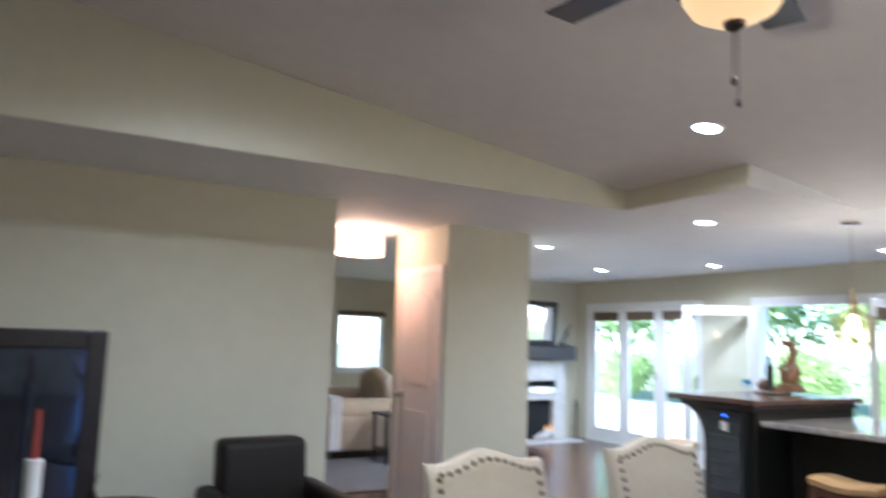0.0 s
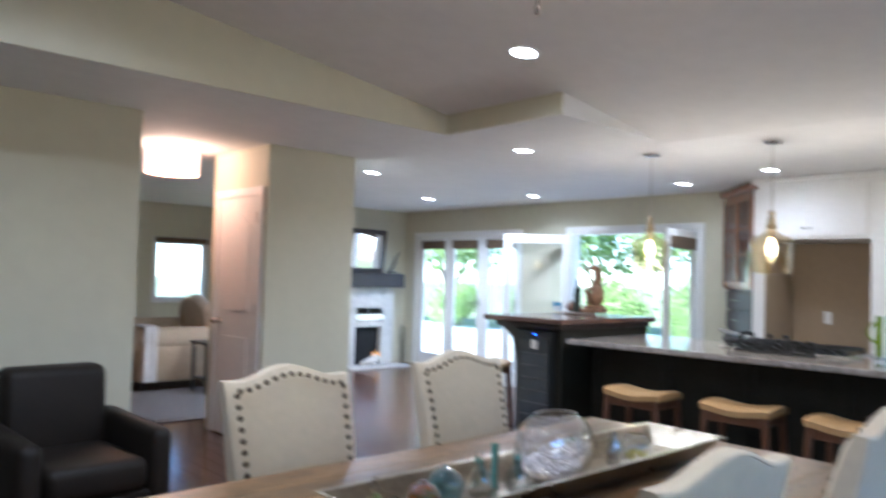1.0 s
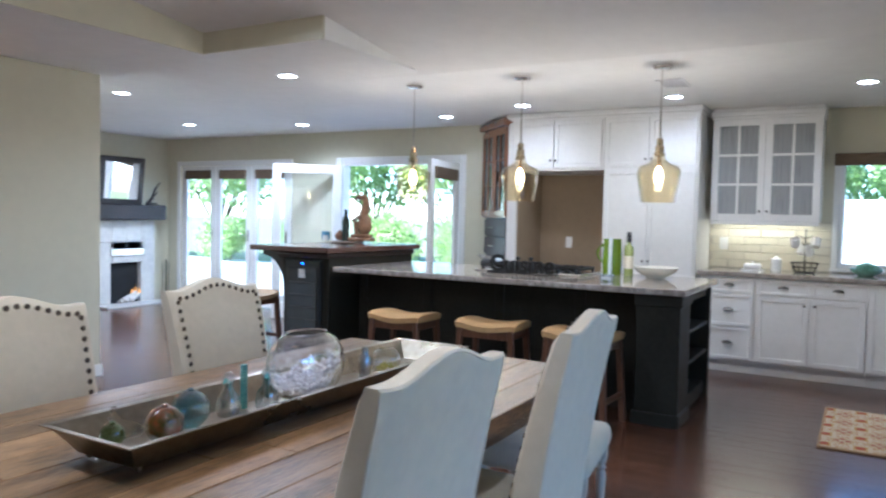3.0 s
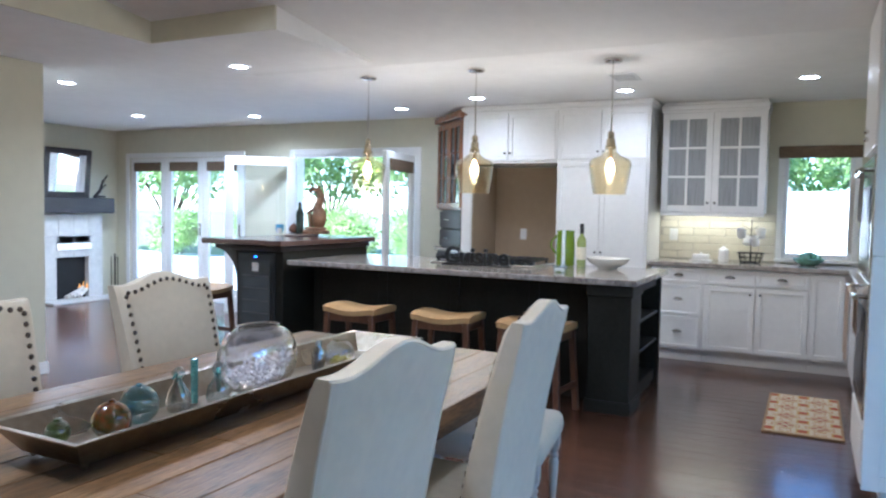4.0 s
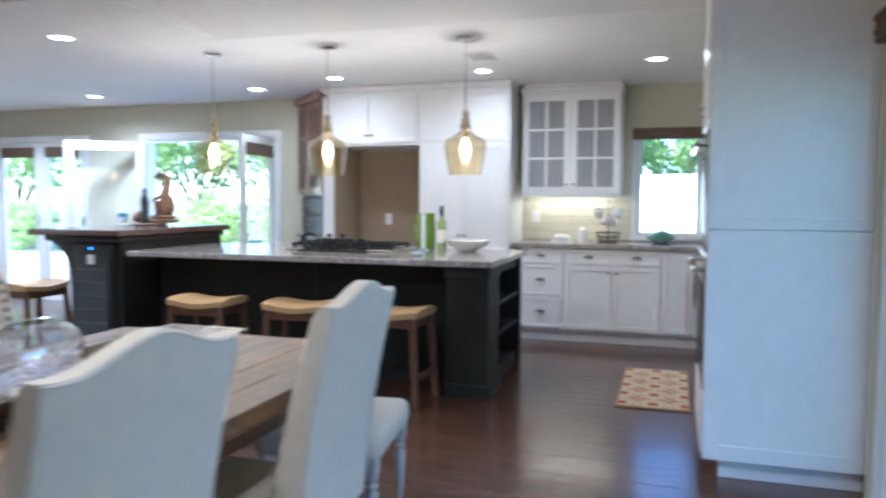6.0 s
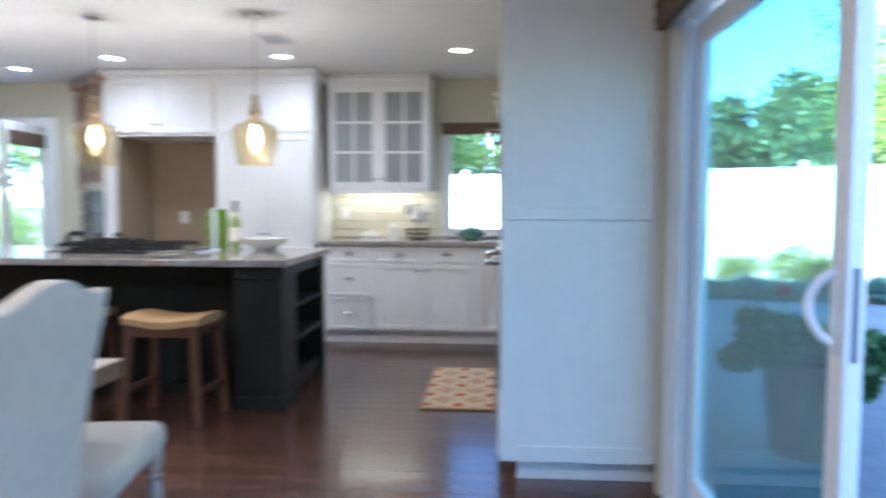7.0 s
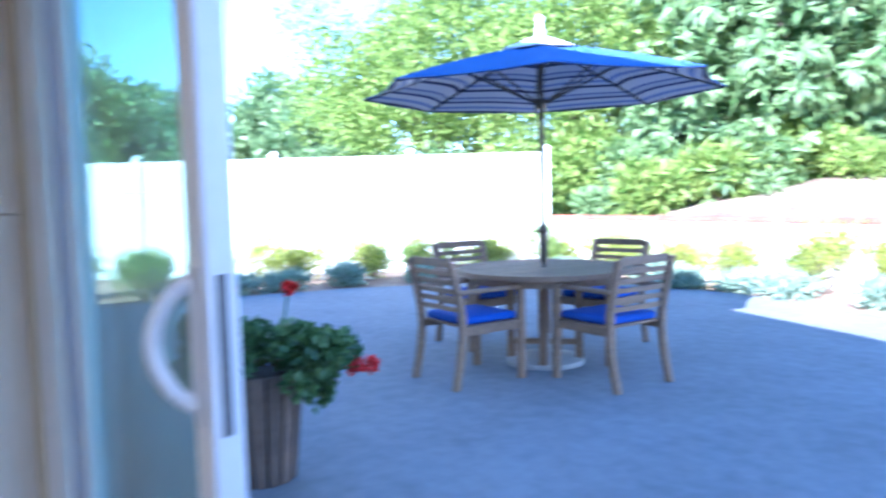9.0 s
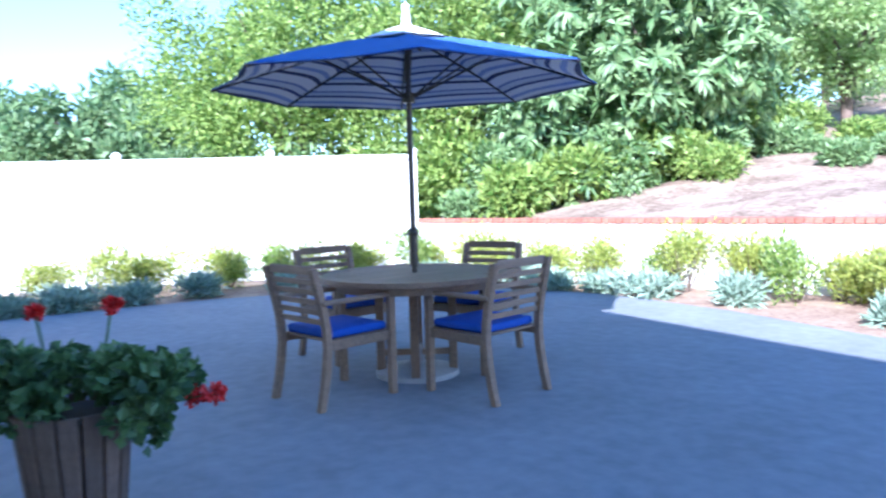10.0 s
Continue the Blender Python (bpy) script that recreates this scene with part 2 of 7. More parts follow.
wall("wall_south", [
    (-3.3, SY - TH, 0, SLD[0], SY, 3.25), (SLD[0], SY - TH, SLD[2], SLD[1], SY, 3.15), (SLD[1], SY - TH, 0, X1, SY, 2.9)], "cream painted wall with a wide sliding door opening")
wall("wall_west", [(-3.45, SY - TH, 0, -3.3, 12.2, 3.8)], "plain cream painted end wall")
wall("wall_dining", [(-3.3, 4.90, 0, 1.93, 5.03, 2.6)], "cream painted wall behind the armchair")
wall("wall_hearth", [(6.2, 9.30, 0, EX, 9.45, 2.6), (6.05, 9.30, 0, 6.2, 11.5, 2.6)], "cream painted wall behind the fireplace")
FW = (4.62, 5.42, 0.92, 1.84)
wall("wall_family", [(-3.3, 11.5, 0, FW[0], 11.65, 2.6), (FW[0], 11.5, 0, FW[1], 11.65, FW[2]), (FW[0], 11.5, FW[3], FW[1], 11.65, 2.6), (FW[1], 11.5, 0, 6.2, 11.65, 2.6)], "sage cream wall with a window in the family room")
CLX = (3.10, 3.95, 5.33, 6.30)
wall("wall_closet", [(CLX[0], CLX[2], 0, CLX[1], CLX[3], H0 - 0.002)], "cream painted closet block with white baseboard")

bm = bmesh.new()
box(bm, 4.87, SY - TH, H0, X1, 12, 3.0)
box(bm, 3.77, 2.90, H0, 4.87, 12, 3.3)
box(bm, -3.45, 3.95, H0, 3.77, 12, 3.9)
vs = box(bm, -3.45, SY - TH, 0, 4.95, 4.05, 0.12)
for v in vs:
    v.co.z += vault_z(v.co.x)
solid("ceiling", bm, CEIL, "off-white painted ceiling, flat over the kitchen and sloped over the dining area", "ceiling", kind="structure")

# painted upright faces where the flat ceiling steps up to the slope
for x0, y0, x1, y1 in ((-3.29, 3.934, 3.766, 3.949), (3.754, 2.884, 3.769, 3.934), (3.769, 2.884, 4.86, 2.899)):
    bm = bmesh.new()
    vs = box(bm, x0, y0, 0, x1, y1, 1)
    for v in vs:
        v.co.z = H0 + 0.001 if v.co.z < 0.5 else max(vault_z(v.co.x) - 0.002, H0 + 0.004)
    solid("soffit_face", bm, CEIL if x1 > 4 else WALL, "cream painted upright face of the ceiling step", "wall", kind="structure")

bm = bmesh.new()
box(bm, -3.45, SY - TH, -0.06, X1, 11.65, -0.014)
floor = solid("floor", bm, FLOORWOOD, "dark brown glossy wood plank floor", "floor", kind="structure")


def baseboard(name, x0, y0, x1, y1):
    bm = B(x0, y0, 0, x1, y1, 0.095, bevel=0.004)
    box(bm, x0 - (0.003 if x1 - x0 < 0.1 else 0), y0 - (0.003 if y1 - y0 < 0.1 else 0), 0, x1 + (0.003 if x1 - x0 < 0.1 else 0), y1 + (0.003 if y1 - y0 < 0.1 else 0), 0.07, bevel=0.003)
    return solid("baseboard", bm, TRIM, "white painted moulded baseboard", "baseboard", kind="structure")


baseboard("b", -3.3, 4.885, 1.93, 4.899)
baseboard("b", 1.931, 4.885, 1.945, 5.03)
baseboard("b", CLX[0] - 0.015, CLX[2] - 0.015, CLX[1] + 0.015, CLX[2] - 0.001)
baseboard("b", CLX[1] + 0.001, CLX[2], CLX[1] + 0.015, CLX[3])
baseboard("b", EX - 0.015, FRO[1] + 0.1, EX - 0.001, FRF[0] - 0.1)
baseboard("b", 4.62, 11.485, 6.05, 11.499)

# ---- windows and doors ----


def glazed_leaf(parent, name, w, h, t=0.045, rail=0.11, bottom=0.20, material=TRIM, pane=PANE, m=None, label=""):
    """A framed glass leaf from the hinge at its origin along +x."""
    bm = bmesh.new()
    box(bm, 0, -t / 2, 0, rail, t / 2, h, bevel=0.004)
    box(bm, w - rail, -t / 2, 0, w, t / 2, h, bevel=0.004)
    box(bm, rail, -t / 2, h - rail, w - rail, t / 2, h, bevel=0.004)
    box(bm, rail, -t / 2, 0, w - rail, t / 2, bottom, bevel=0.004)
    leaf = part(name, bm, material, parent, label)
    if m is not None:
        leaf.matrix_basis = m
    p = part("pane", B(rail - 0.004, -0.004, bottom - 0.004, w - rail + 0.004, 0.004, h - rail + 0.004), pane, leaf)
    p.visible_shadow = False
    return leaf


def shade(parent, x, y0, y1, z, material, drop=0.13):
    bm = bmesh.new()
    for k in range(4):
        box(bm, x - 0.03 - 0.004 * k, y0, z - drop + 0.02 * k, x - 0.005, y1, z - 0.012 * (3 - k), bevel=0.004)
    return part("roman_shade", bm, material, parent, "rolled-up brown woven shade")


SHADE = mat("brown_woven_shade", (0.15, 0.105, 0.065), 0.8, var=0.35, scale=14, stretch=(1, 1, 8), bump=0.5)

# window over the counter
w1 = thing("window_1", "white framed window above the counter with a brown woven shade", "window", kind="structure")
bm = bmesh.new()
for a in ((EX - 0.02, WIN[0] - 0.05, WIN[2] - 0.04, EX - 0.002, WIN[0], WIN[3] + 0.05), (EX - 0.02, WIN[1], WIN[2] - 0.04, EX - 0.002, WIN[1] + 0.05, WIN[3] + 0.05), (EX - 0.02, WIN[0], WIN[3], EX - 0.002, WIN[1], WIN[3] + 0.05)):
    box(bm, *a, bevel=0.003)
part("casing", bm, TRIM, w1)
bm = bmesh.new()
for a in ((EX + 0.03, WIN[0], WIN[2], EX + 0.09, WIN[0] + 0.04, WIN[3]), (EX + 0.03, WIN[1] - 0.04, WIN[2], EX + 0.09, WIN[1], WIN[3]), (EX + 0.03, WIN[0] + 0.04, WIN[3] - 0.04, EX + 0.09, WIN[1] - 0.04, WIN[3]), (EX + 0.03, WIN[0] + 0.04, WIN[2], EX + 0.09, WIN[1] - 0.04, WIN[2] + 0.05)):
    box(bm, *a, bevel=0.004)
part("window_frame", bm, VINYL, w1)
p = part("pane", B(EX + 0.055, WIN[0] + 0.04, WIN[2] + 0.05, EX + 0.062, WIN[1] - 0.04, WIN[3] - 0.04), PANE, w1)
p.visible_shadow = False
part("window_sill", B(EX - 0.03, WIN[0] - 0.06, WIN[2] - 0.03, EX + 0.03, WIN[1] + 0.06, WIN[2] - 0.001, bevel=0.004), TRIM, w1)
shade(w1, EX - 0.02, WIN[0] - 0.05, WIN[1] + 0.05, WIN[3] + 0.06, SHADE, 0.11)

# opened french doors
w2 = thing("door_1", "wide white french door opening with both leaves swung open", "door", kind="structure")
bm = bmesh.new()
for y0, y1, z0, z1 in ((FRO[0] - 0.07, FRO[0], 0, 2.10), (FRO[1], FRO[1] + 0.07, 0, 2.10), (FRO[0], FRO[1], 2.03, 2.10)):
    box(bm, EX - 0.022, y0, z0, EX - 0.002, y1, z1, bevel=0.004)
for y0, y1, z0, z1 in ((FRO[0], FRO[0] + 0.03, 0, 2.03), (FRO[1] - 0.03, FRO[1], 0, 2.03), (FRO[0] + 0.03, FRO[1] - 0.03, 2.0, 2.03)):
    box(bm, EX + 0.001, y0, z0, X1 + 0.01, y1, z1)
part("casing", bm, TRIM, w2)
glazed_leaf(w2, "door_leaf", 0.88, 1.98, m=pose(EX - 0.03, FRO[1] - 0.03, 0.01, 0, 0, 137))
lf = glazed_leaf(w2, "door_leaf", 0.86, 1.98, m=pose(EX - 0.03, FRO[0] + 0.03, 0.01, 0, 0, 188))
bm = bmesh.new()
box(bm, 0.10, 0.024, 1.77, 0.77, 0.05, 1.90, bevel=0.006)
part("roman_shade", bm, SHADE, lf, "rolled-up brown woven shade")

# closed glazed doors
w3 = thing("door_2", "row of white framed glass french doors, closed", "door", kind="structure")
bm = bmesh.new()
for y0, y1, z0, z1 in ((FRF[0] - 0.07, FRF[0], 0, 2.10), (FRF[1], FRF[1] + 0.07, 0, 2.10), (FRF[0], FRF[1], 2.03, 2.10)):
    box(bm, EX - 0.022, y0, z0, EX - 0.002, y1, z1, bevel=0.004)
part("casing", bm, TRIM, w3)
lw = (FRF[1] - FRF[0]) / 3
for k in range(3):
    y = FRF[0] + k * lw
    lf = glazed_leaf(w3, "door_leaf", lw - 0.006, 2.02, rail=0.10, m=pose(EX + 0.04, y + 0.003, 0.005, 0, 0, 90))
    bm = bmesh.new()
    box(bm, 0.09, 0.024, 1.83, lw - 0.09, 0.05, 1.96, bevel=0.006)
    part("roman_shade", bm, SHADE, lf, "rolled-up brown woven shade")
    bm = bmesh.new()
    box(bm, 0.035, 0.024, 0.92, 0.065, 0.032, 1.10, bevel=0.003)
    rod(bm, (0.05, 0.03, 1.02), (0.05, 0.075, 1.02), 0.008)
    rod(bm, (0.05, 0.072, 1.02), (0.15, 0.072, 1.02), 0.008)
    part("door_handle", bm, STEEL, lf, "satin steel lever handle")

# sliding door to the patio
w4 = thing("door_3", "white vinyl sliding glass patio door, slid open", "door", kind="structure")
bm = bmesh.new()
box(bm, SLD[1] - 0.05, SY - TH, 0, SLD[1], SY + 0.004, SLD[2], bevel=0.004)
box(bm, SLD[0], SY - TH, 0, SLD[0] + 0.05, SY + 0.004, SLD[2], bevel=0.004)
box(bm, SLD[0] + 0.05, SY - TH, SLD[2] - 0.05, SLD[1] - 0.05, SY + 0.004, SLD[2], bevel=0.004)
box(bm, SLD[0] + 0.05, SY - TH, -0.012, SLD[1] - 0.05, SY, 0.02, bevel=0.004)
part("door_frame", bm, VINYL, w4)
bm = bmesh.new()
box(bm, SLD[1] + 0.001, SY + 0.002, 0, SLD[1] + 0.06, SY + 0.018, SLD[2] + 0.06, bevel=0.003)
box(bm, SLD[0] - 0.06, SY + 0.002, SLD[2] + 0.001, SLD[1], SY + 0.018, SLD[2] + 0.06, bevel=0.003)
part("casing", bm, WALL, w4)
sl = glazed_leaf(w4, "sliding_leaf", 1.36, 1.96, t=0.045, rail=0.085, bottom=0.11, material=VINYL, m=pose(2.54, SY - 0.105, 0.03), pane=glass("tinted_door_glass", (0.68, 0.84, 0.80), 0.32))
part("fixed_leaf_edge", B(SLD[1] - 0.10, SY - 0.06, 0.02, SLD[1] - 0.05, SY - 0.02, SLD[2] - 0.05, bevel=0.004), VINYL, w4)
bm = bmesh.new()
box(bm, 0.025, 0.024, 0.88, 0.06, 0.03, 1.10, bevel=0.002)
hp = [Vector((0.045 + 0.028 * math.sin(math.pi * k / 10), 0.028 + 0.048 * math.sin(math.pi * k / 10) ** 0.6, 0.905 + 0.0175 * k)) for k in range(11)]
for a, b in zip(hp, hp[1:]):
    rod(bm, a, b, 0.012, 10)
part("pull_handle", bm, VINYL, sl, "white curved pull handle", smooth=40)
part("edge_plate", B(-0.003, -0.007, 0.87, 0.002, 0.007, 1.09, bevel=0.0015), mat("grey_weather_strip", (0.14, 0.145, 0.16), 0.5), sl, "grey lock strip in the leaf's edge")
sh = thing("window_shade", "brown woven shade rolled up above the sliding door", "shade")
bm = bmesh.new()
for k in range(4):
    box(bm, SLD[0] - 0.05, SY + 0.02, SLD[2] - 0.075 + 0.03 * k, SLD[1] + 0.01, SY + 0.065 + 0.006 * (k % 2), SLD[2] - 0.045 + 0.03 * k, bevel=0.005)
part("roll", bm, SHADE, sh)

# family room window
w5 = thing("window_2", "bright white framed window in the family room", "window", kind="structure")
bm = bmesh.new()
for a in ((FW[0] - 0.05, FW[2] - 0.05, FW[0], FW[3] + 0.07), (FW[1], FW[2] - 0.05, FW[1] + 0.05, FW[3] + 0.07), (FW[0], FW[3], FW[1], FW[3] + 0.07), (FW[0], FW[2] - 0.05, FW[1], FW[2])):
    box(bm, a[0], 11.48, a[1], a[2], 11.498, a[3], bevel=0.003)
part("casing", bm, TRIM, w5)
glazed_leaf(w5, "sash", FW[1] - FW[0], FW[3] - FW[2], rail=0.04, bottom=0.04, material=VINYL, m=pose(FW[0], 11.56, FW[2]))
part("valance", B(FW[0] - 0.03, 11.44, FW[3] - 0.02, FW[1] + 0.03, 11.478, FW[3] + 0.06, bevel=0.006), SHADE, w5, "dark brown shade at the window head")

# closet door
d4 = thing("door_4", "white arched two-panel interior door, shut", "door", kind="structure")
DX = CLX[0]
bm = bmesh.new()
box(bm, DX - 0.022, 5.37, 0, DX - 0.002, 5.44, 2.10, bevel=0.003)
box(bm, DX - 0.022, 6.14, 0, DX - 0.002, 6.21, 2.10, bevel=0.003)
box(bm, DX - 0.022, 5.44, 2.03, DX - 0.002, 6.14, 2.10, bevel=0.003)
part("casing", bm, TRIM, d4)
part("door_panel", B(DX - 0.014, 5.442, 0.01, DX - 0.003, 6.138, 2.028, bevel=0.002), TRIM, d4)


def arch_panel(y0, y1, z0, z1, rise):
    pts = [(y0, z0), (y1, z0), (y1, z1)]
    for k in range(1, 12):
        u = k / 12
        pts.append((y1 + (y0 - y1) * u, z1 + rise * math.sin(math.pi * u) ** 1.5))
    pts.append((y0, z1))
    return pts


for z0, z1, rise in ((1.06, 1.80, 0.10), (0.22, 0.86, 0.0)):
    bm = bmesh.new()
    prism(bm, arch_panel(5.55, 6.03, z0, z1, rise), 0.008, Matrix(((0, 1, 0, DX - 0.0225), (1, 0, 0, 0), (0, 0, 1, 0), (0, 0, 0, 1))))
    bmesh.ops.bevel(bm, geom=[e for e in bm.edges if all(abs(v.co.x - (DX - 0.0225)) < 1e-5 for v in e.verts)], offset=0.012, segments=2, affect="EDGES")
    part("raised_panel", bm, TRIM, d4)
bm = bmesh.new()
cyl(bm, 0, 0, 0, 0.012, 0.03, m=pose(DX - 0.014, 6.06, 0.97, 0, -90, 0))
ball(bm, DX - 0.065, 6.06, 0.97, 0.03)
rod(bm, (DX - 0.02, 6.06, 0.97), (DX - 0.06, 6.06, 0.97), 0.01)
part("door_knob", bm, STEEL, d4, "satin nickel round knob", smooth=40)
for z in (0.3, 1.05, 1.8):
    part("hinge", B(DX - 0.026, 5.437, z, DX - 0.013, 5.447, z + 0.09, bevel=0.002), STEEL, d4)

# ---- kitchen cabinets ----


def face_frame(bm, y0, y1, z0, z1, x, rail=0.055, arch=False):
    """Shaker front in the plane x, facing -x."""
    box(bm, x - 0.02, y0, z0, x, y0 + rail, z1, bevel=0.0025)
    box(bm, x - 0.02, y1 - rail, z0, x, y1, z1, bevel=0.0025)
    box(bm, x - 0.02, y0 + rail, z0, x, y1 - rail, z0 + rail, bevel=0.0025)
    box(bm, x - 0.02, y0 + rail, z1 - rail, x, y1 - rail, z1, bevel=0.0025)


def inset_front(x0, x1, y0, y1, z0, z1, rail, depth=0.010):
    """One board whose -x face has a sunk panel inside a flat frame."""
    bm = bmesh.new()
    box(bm, x0, y0, z0, x1, y1, z1)
    bm.normal_update()
    front = [f for f in bm.faces if f.normal.x < -0.9]
    bmesh.ops.inset_region(bm, faces=front, thickness=rail)
    bmesh.ops.inset_region(bm, faces=front, thickness=0.004)
    for v in front[0].verts:
        v.co.x += depth
    es = [e for e in bm.edges if all(abs(v.co.x - x0) < 1e-6 and (abs(v.co.y - y0) < 1e-6 or abs(v.co.y - y1) < 1e-6 or abs(v.co.z - z0) < 1e-6 or abs(v.co.z - z1) < 1e-6) for v in e.verts) and len(e.link_faces) == 2 and e.calc_face_angle(0) > 1]
    bmesh.ops.bevel(bm, geom=es, offset=0.002, segments=1, affect="EDGES")
    return bm


def shaker(parent, name, y0, y1, z0, z1, x, rail=0.055, material=CAB):
    g = 0.002
    return part(name, inset_front(x - 0.02, x, y0 + g, y1 - g, z0 + g, z1 - g, rail), material, parent)


def knob(parent, x, y, z):
    bm = bmesh.new()
    rod(bm, (x, y, z), (x - 0.018, y, z), 0.005)
    ball(bm, x - 0.024, y, z, 0.012, 12, 8)
    return part("knob", bm, PULL, parent, "round nickel knob", smooth=40)


def cup_pull(parent, x, y, z):
    bm = bmesh.new()
    vs = ball(bm, 0, 0, 0, 1, 16, 10)
    bmesh.ops.delete(bm, geom=[v for v in vs if v.co.z < -0.05 or v.co.x > 0.05], context="VERTS")
    for v in bm.verts:
        v.co = Vector((x + v.co.x * 0.026, y + v.co.y * 0.045, z - 0.012 + v.co.z * 0.026))
    bmesh.ops.solidify(bm, geom=bm.faces[:], thickness=0.003)
    return part("cup_pull", bm, PULL, parent, "nickel cup pull", smooth=40)


FX = 7.24
TOE = 0.11


def base_unit(y0, y1, label):
    o = thing("base_cabinet", label, "cabinet", group="kitchen base cabinets")
    bm = bmesh.new()
    box(bm, FX, y0 + 0.001, TOE, EX - 0.004, y1 - 0.001, 0.878)
    box(bm, FX + 0.06, y0 + 0.001, 0, EX - 0.004, y1 - 0.001, TOE)
    part("body", bm, CAB, o)
    return o


o = base_unit(0.78, 1.25, "white shaker cabinet with a stack of three drawers")
for z0, z1 in ((0.73, 0.865), (0.43, 0.72), (0.13, 0.42)):
    d = shaker(o, "drawer", 0.80, 1.20, z0, z1, FX, 0.035)
    cup_pull(d, FX - 0.02, 1.0, (z0 + z1) / 2 + 0.01)
o = base_unit(-0.09, 0.78, "white shaker cabinet with two drawers over double doors")
for y0, y1 in ((-0.08, 0.335), (0.345, 0.765)):
    d = shaker(o, "drawer", y0, y1, 0.73, 0.865, FX, 0.035)
    cup_pull(d, FX - 0.02, (y0 + y1) / 2, 0.805)
    d = shaker(o, "cabinet_door", y0, y1, 0.13, 0.72, FX)
    knob(d, FX - 0.02, 0.30 if y0 < 0 else 0.38, 0.66)
o = base_unit(-1.02, -0.09, "white shaker corner cabinet with one wide door")
shaker(o, "cabinet_door", -0.36, -0.10, 0.13, 0.865, FX)

bm = bmesh.new()
box(bm, FX - 0.04, -1.02, 0.88, EX - 0.006, 1.28, 0.92, bevel=0.006, seg=2)
solid("countertop", bm, GRANITE, "polished grey-brown granite countertop on the wall cabinets", "countertop")

# glass-front wall cabinet
UX = 7.53
g = thing("wall_cabinet", "white wall cabinet with two divided glass doors", "cabinet")
bm = bmesh.new()
y0, y1, z0, z1 = 0.31, 1.24, 1.385, 2.33
for a in ((UX, y0, z0, EX - 0.003, y0 + 0.018, z1), (UX, y1 - 0.018, z0, EX - 0.003, y1, z1), (UX, y0 + 0.018, z0, EX - 0.003, y1 - 0.018, z0 + 0.02), (UX, y0 + 0.018, z1 - 0.02, EX - 0.003, y1 - 0.018, z1), (EX - 0.02, y0 + 0.018, z0 + 0.02, EX - 0.003, y1 - 0.018, z1 - 0.02)):
    box(bm, *a)
part("body", bm, CAB, g)
bm = bmesh.new()
box(bm, UX - 0.02, y0 - 0.012, z1, EX - 0.003, y1 + 0.012, z1 + 0.03, bevel=0.004)
box(bm, UX - 0.03, y0 - 0.02, z1 + 0.03, EX - 0.003, y1 + 0.02, z1 + 0.075, bevel=0.012, seg=3)
part("crown_moulding", bm, CAB, g)
part("top_filler", B(UX + 0.01, y0, z1 + 0.075, EX - 0.004, y1, 2.437), CAB, g)
part("light_rail", B(UX - 0.02, y0, z0 - 0.035, UX, y1, z0 - 0.001, bevel=0.004), CAB, g)
for z in (1.70, 2.02):
    p = part("shelf", B(UX + 0.02, y0 + 0.02, z, EX - 0.021, y1 - 0.02, z + 0.012), glass("shelf_glass", (0.85, 0.93, 0.9), 0.1), g)
SEEDY = mat("reeded_cabinet_glass", (0.27, 0.28, 0.285), 0.28, var=0.10, scale=6, stretch=(1, 14, 0.5), bump=0.25, bump_scale=30, spec=0.6)
ym = (y0 + y1) / 2
for a, b in ((y0 + 0.004, ym - 0.002), (ym + 0.002, y1 - 0.004)):
    bm = bmesh.new()
    face_frame(bm, a, b, z0 + 0.004, z1 - 0.004, UX - 0.002, 0.06)
    iy0, iy1, iz0, iz1 = a + 0.06, b - 0.06, z0 + 0.064, z1 - 0.064
    box(bm, UX - 0.018, (iy0 + iy1) / 2 - 0.011, iz0, UX - 0.004, (iy0 + iy1) / 2 + 0.011, iz1)
    for k in (1, 2):
        z = iz0 + (iz1 - iz0) * k / 3
        box(bm, UX - 0.0175, iy0, z - 0.011, UX - 0.0045, (iy0 + iy1) / 2 - 0.011, z + 0.011)
        box(bm, UX - 0.0175, (iy0 + iy1) / 2 + 0.011, z - 0.011, UX - 0.0045, iy1, z + 0.011)
    dr = part("cabinet_door", bm, CAB, g)
    for i in range(2):
        for k in range(3):
            pa = part("pane", B(UX - 0.012, iy0 + (iy1 - iy0) * i / 2 + 0.012 * i, iz0 + (iz1 - iz0) * k / 3, UX - 0.008, iy0 + (iy1 - iy0) * (i + 1) / 2 - 0.012 * (1 - i), iz0 + (iz1 - iz0) * (k + 1) / 3), SEEDY, dr)
    knob(dr, UX - 0.02, (b - 0.03) if a < ym - 0.1 else (a + 0.03), z0 + 0.09)

# tall cabinets round the refrigerator recess
TX = 7.22
t = thing("tall_cabinet", "white floor-to-ceiling pantry cabinet with shaker doors", "cabinet")
part("body", B(TX, 1.30, 0.10, EX - 0.004, 2.195, 2.37), CAB, t)
part("toe_kick", B(TX + 0.06, 1.31, 0, EX - 0.01, 2.19, 0.10), CAB, t)
for a, b in ((1.32, 1.755), (1.76, 2.185)):
    shaker(t, "cabinet_door", a, b, 0.12, 0.80, TX)
    d = shaker(t, "cabinet_door", a, b, 0.82, 1.85, TX)
    knob(d, TX - 0.02, 1.73 if a < 1.5 else 1.785, 0.98)
    d = shaker(t, "cabinet_door", a, b, 1.88, 2.35, TX)
    knob(d, TX - 0.02, 1.73 if a < 1.5 else 1.785, 1.95)
t = thing("bridge_cabinet", "white cabinet bridging an empty refrigerator recess", "cabinet")
part("body", B(TX, 2.20, 1.85, EX - 0.004, 3.235, 2.37), CAB, t)
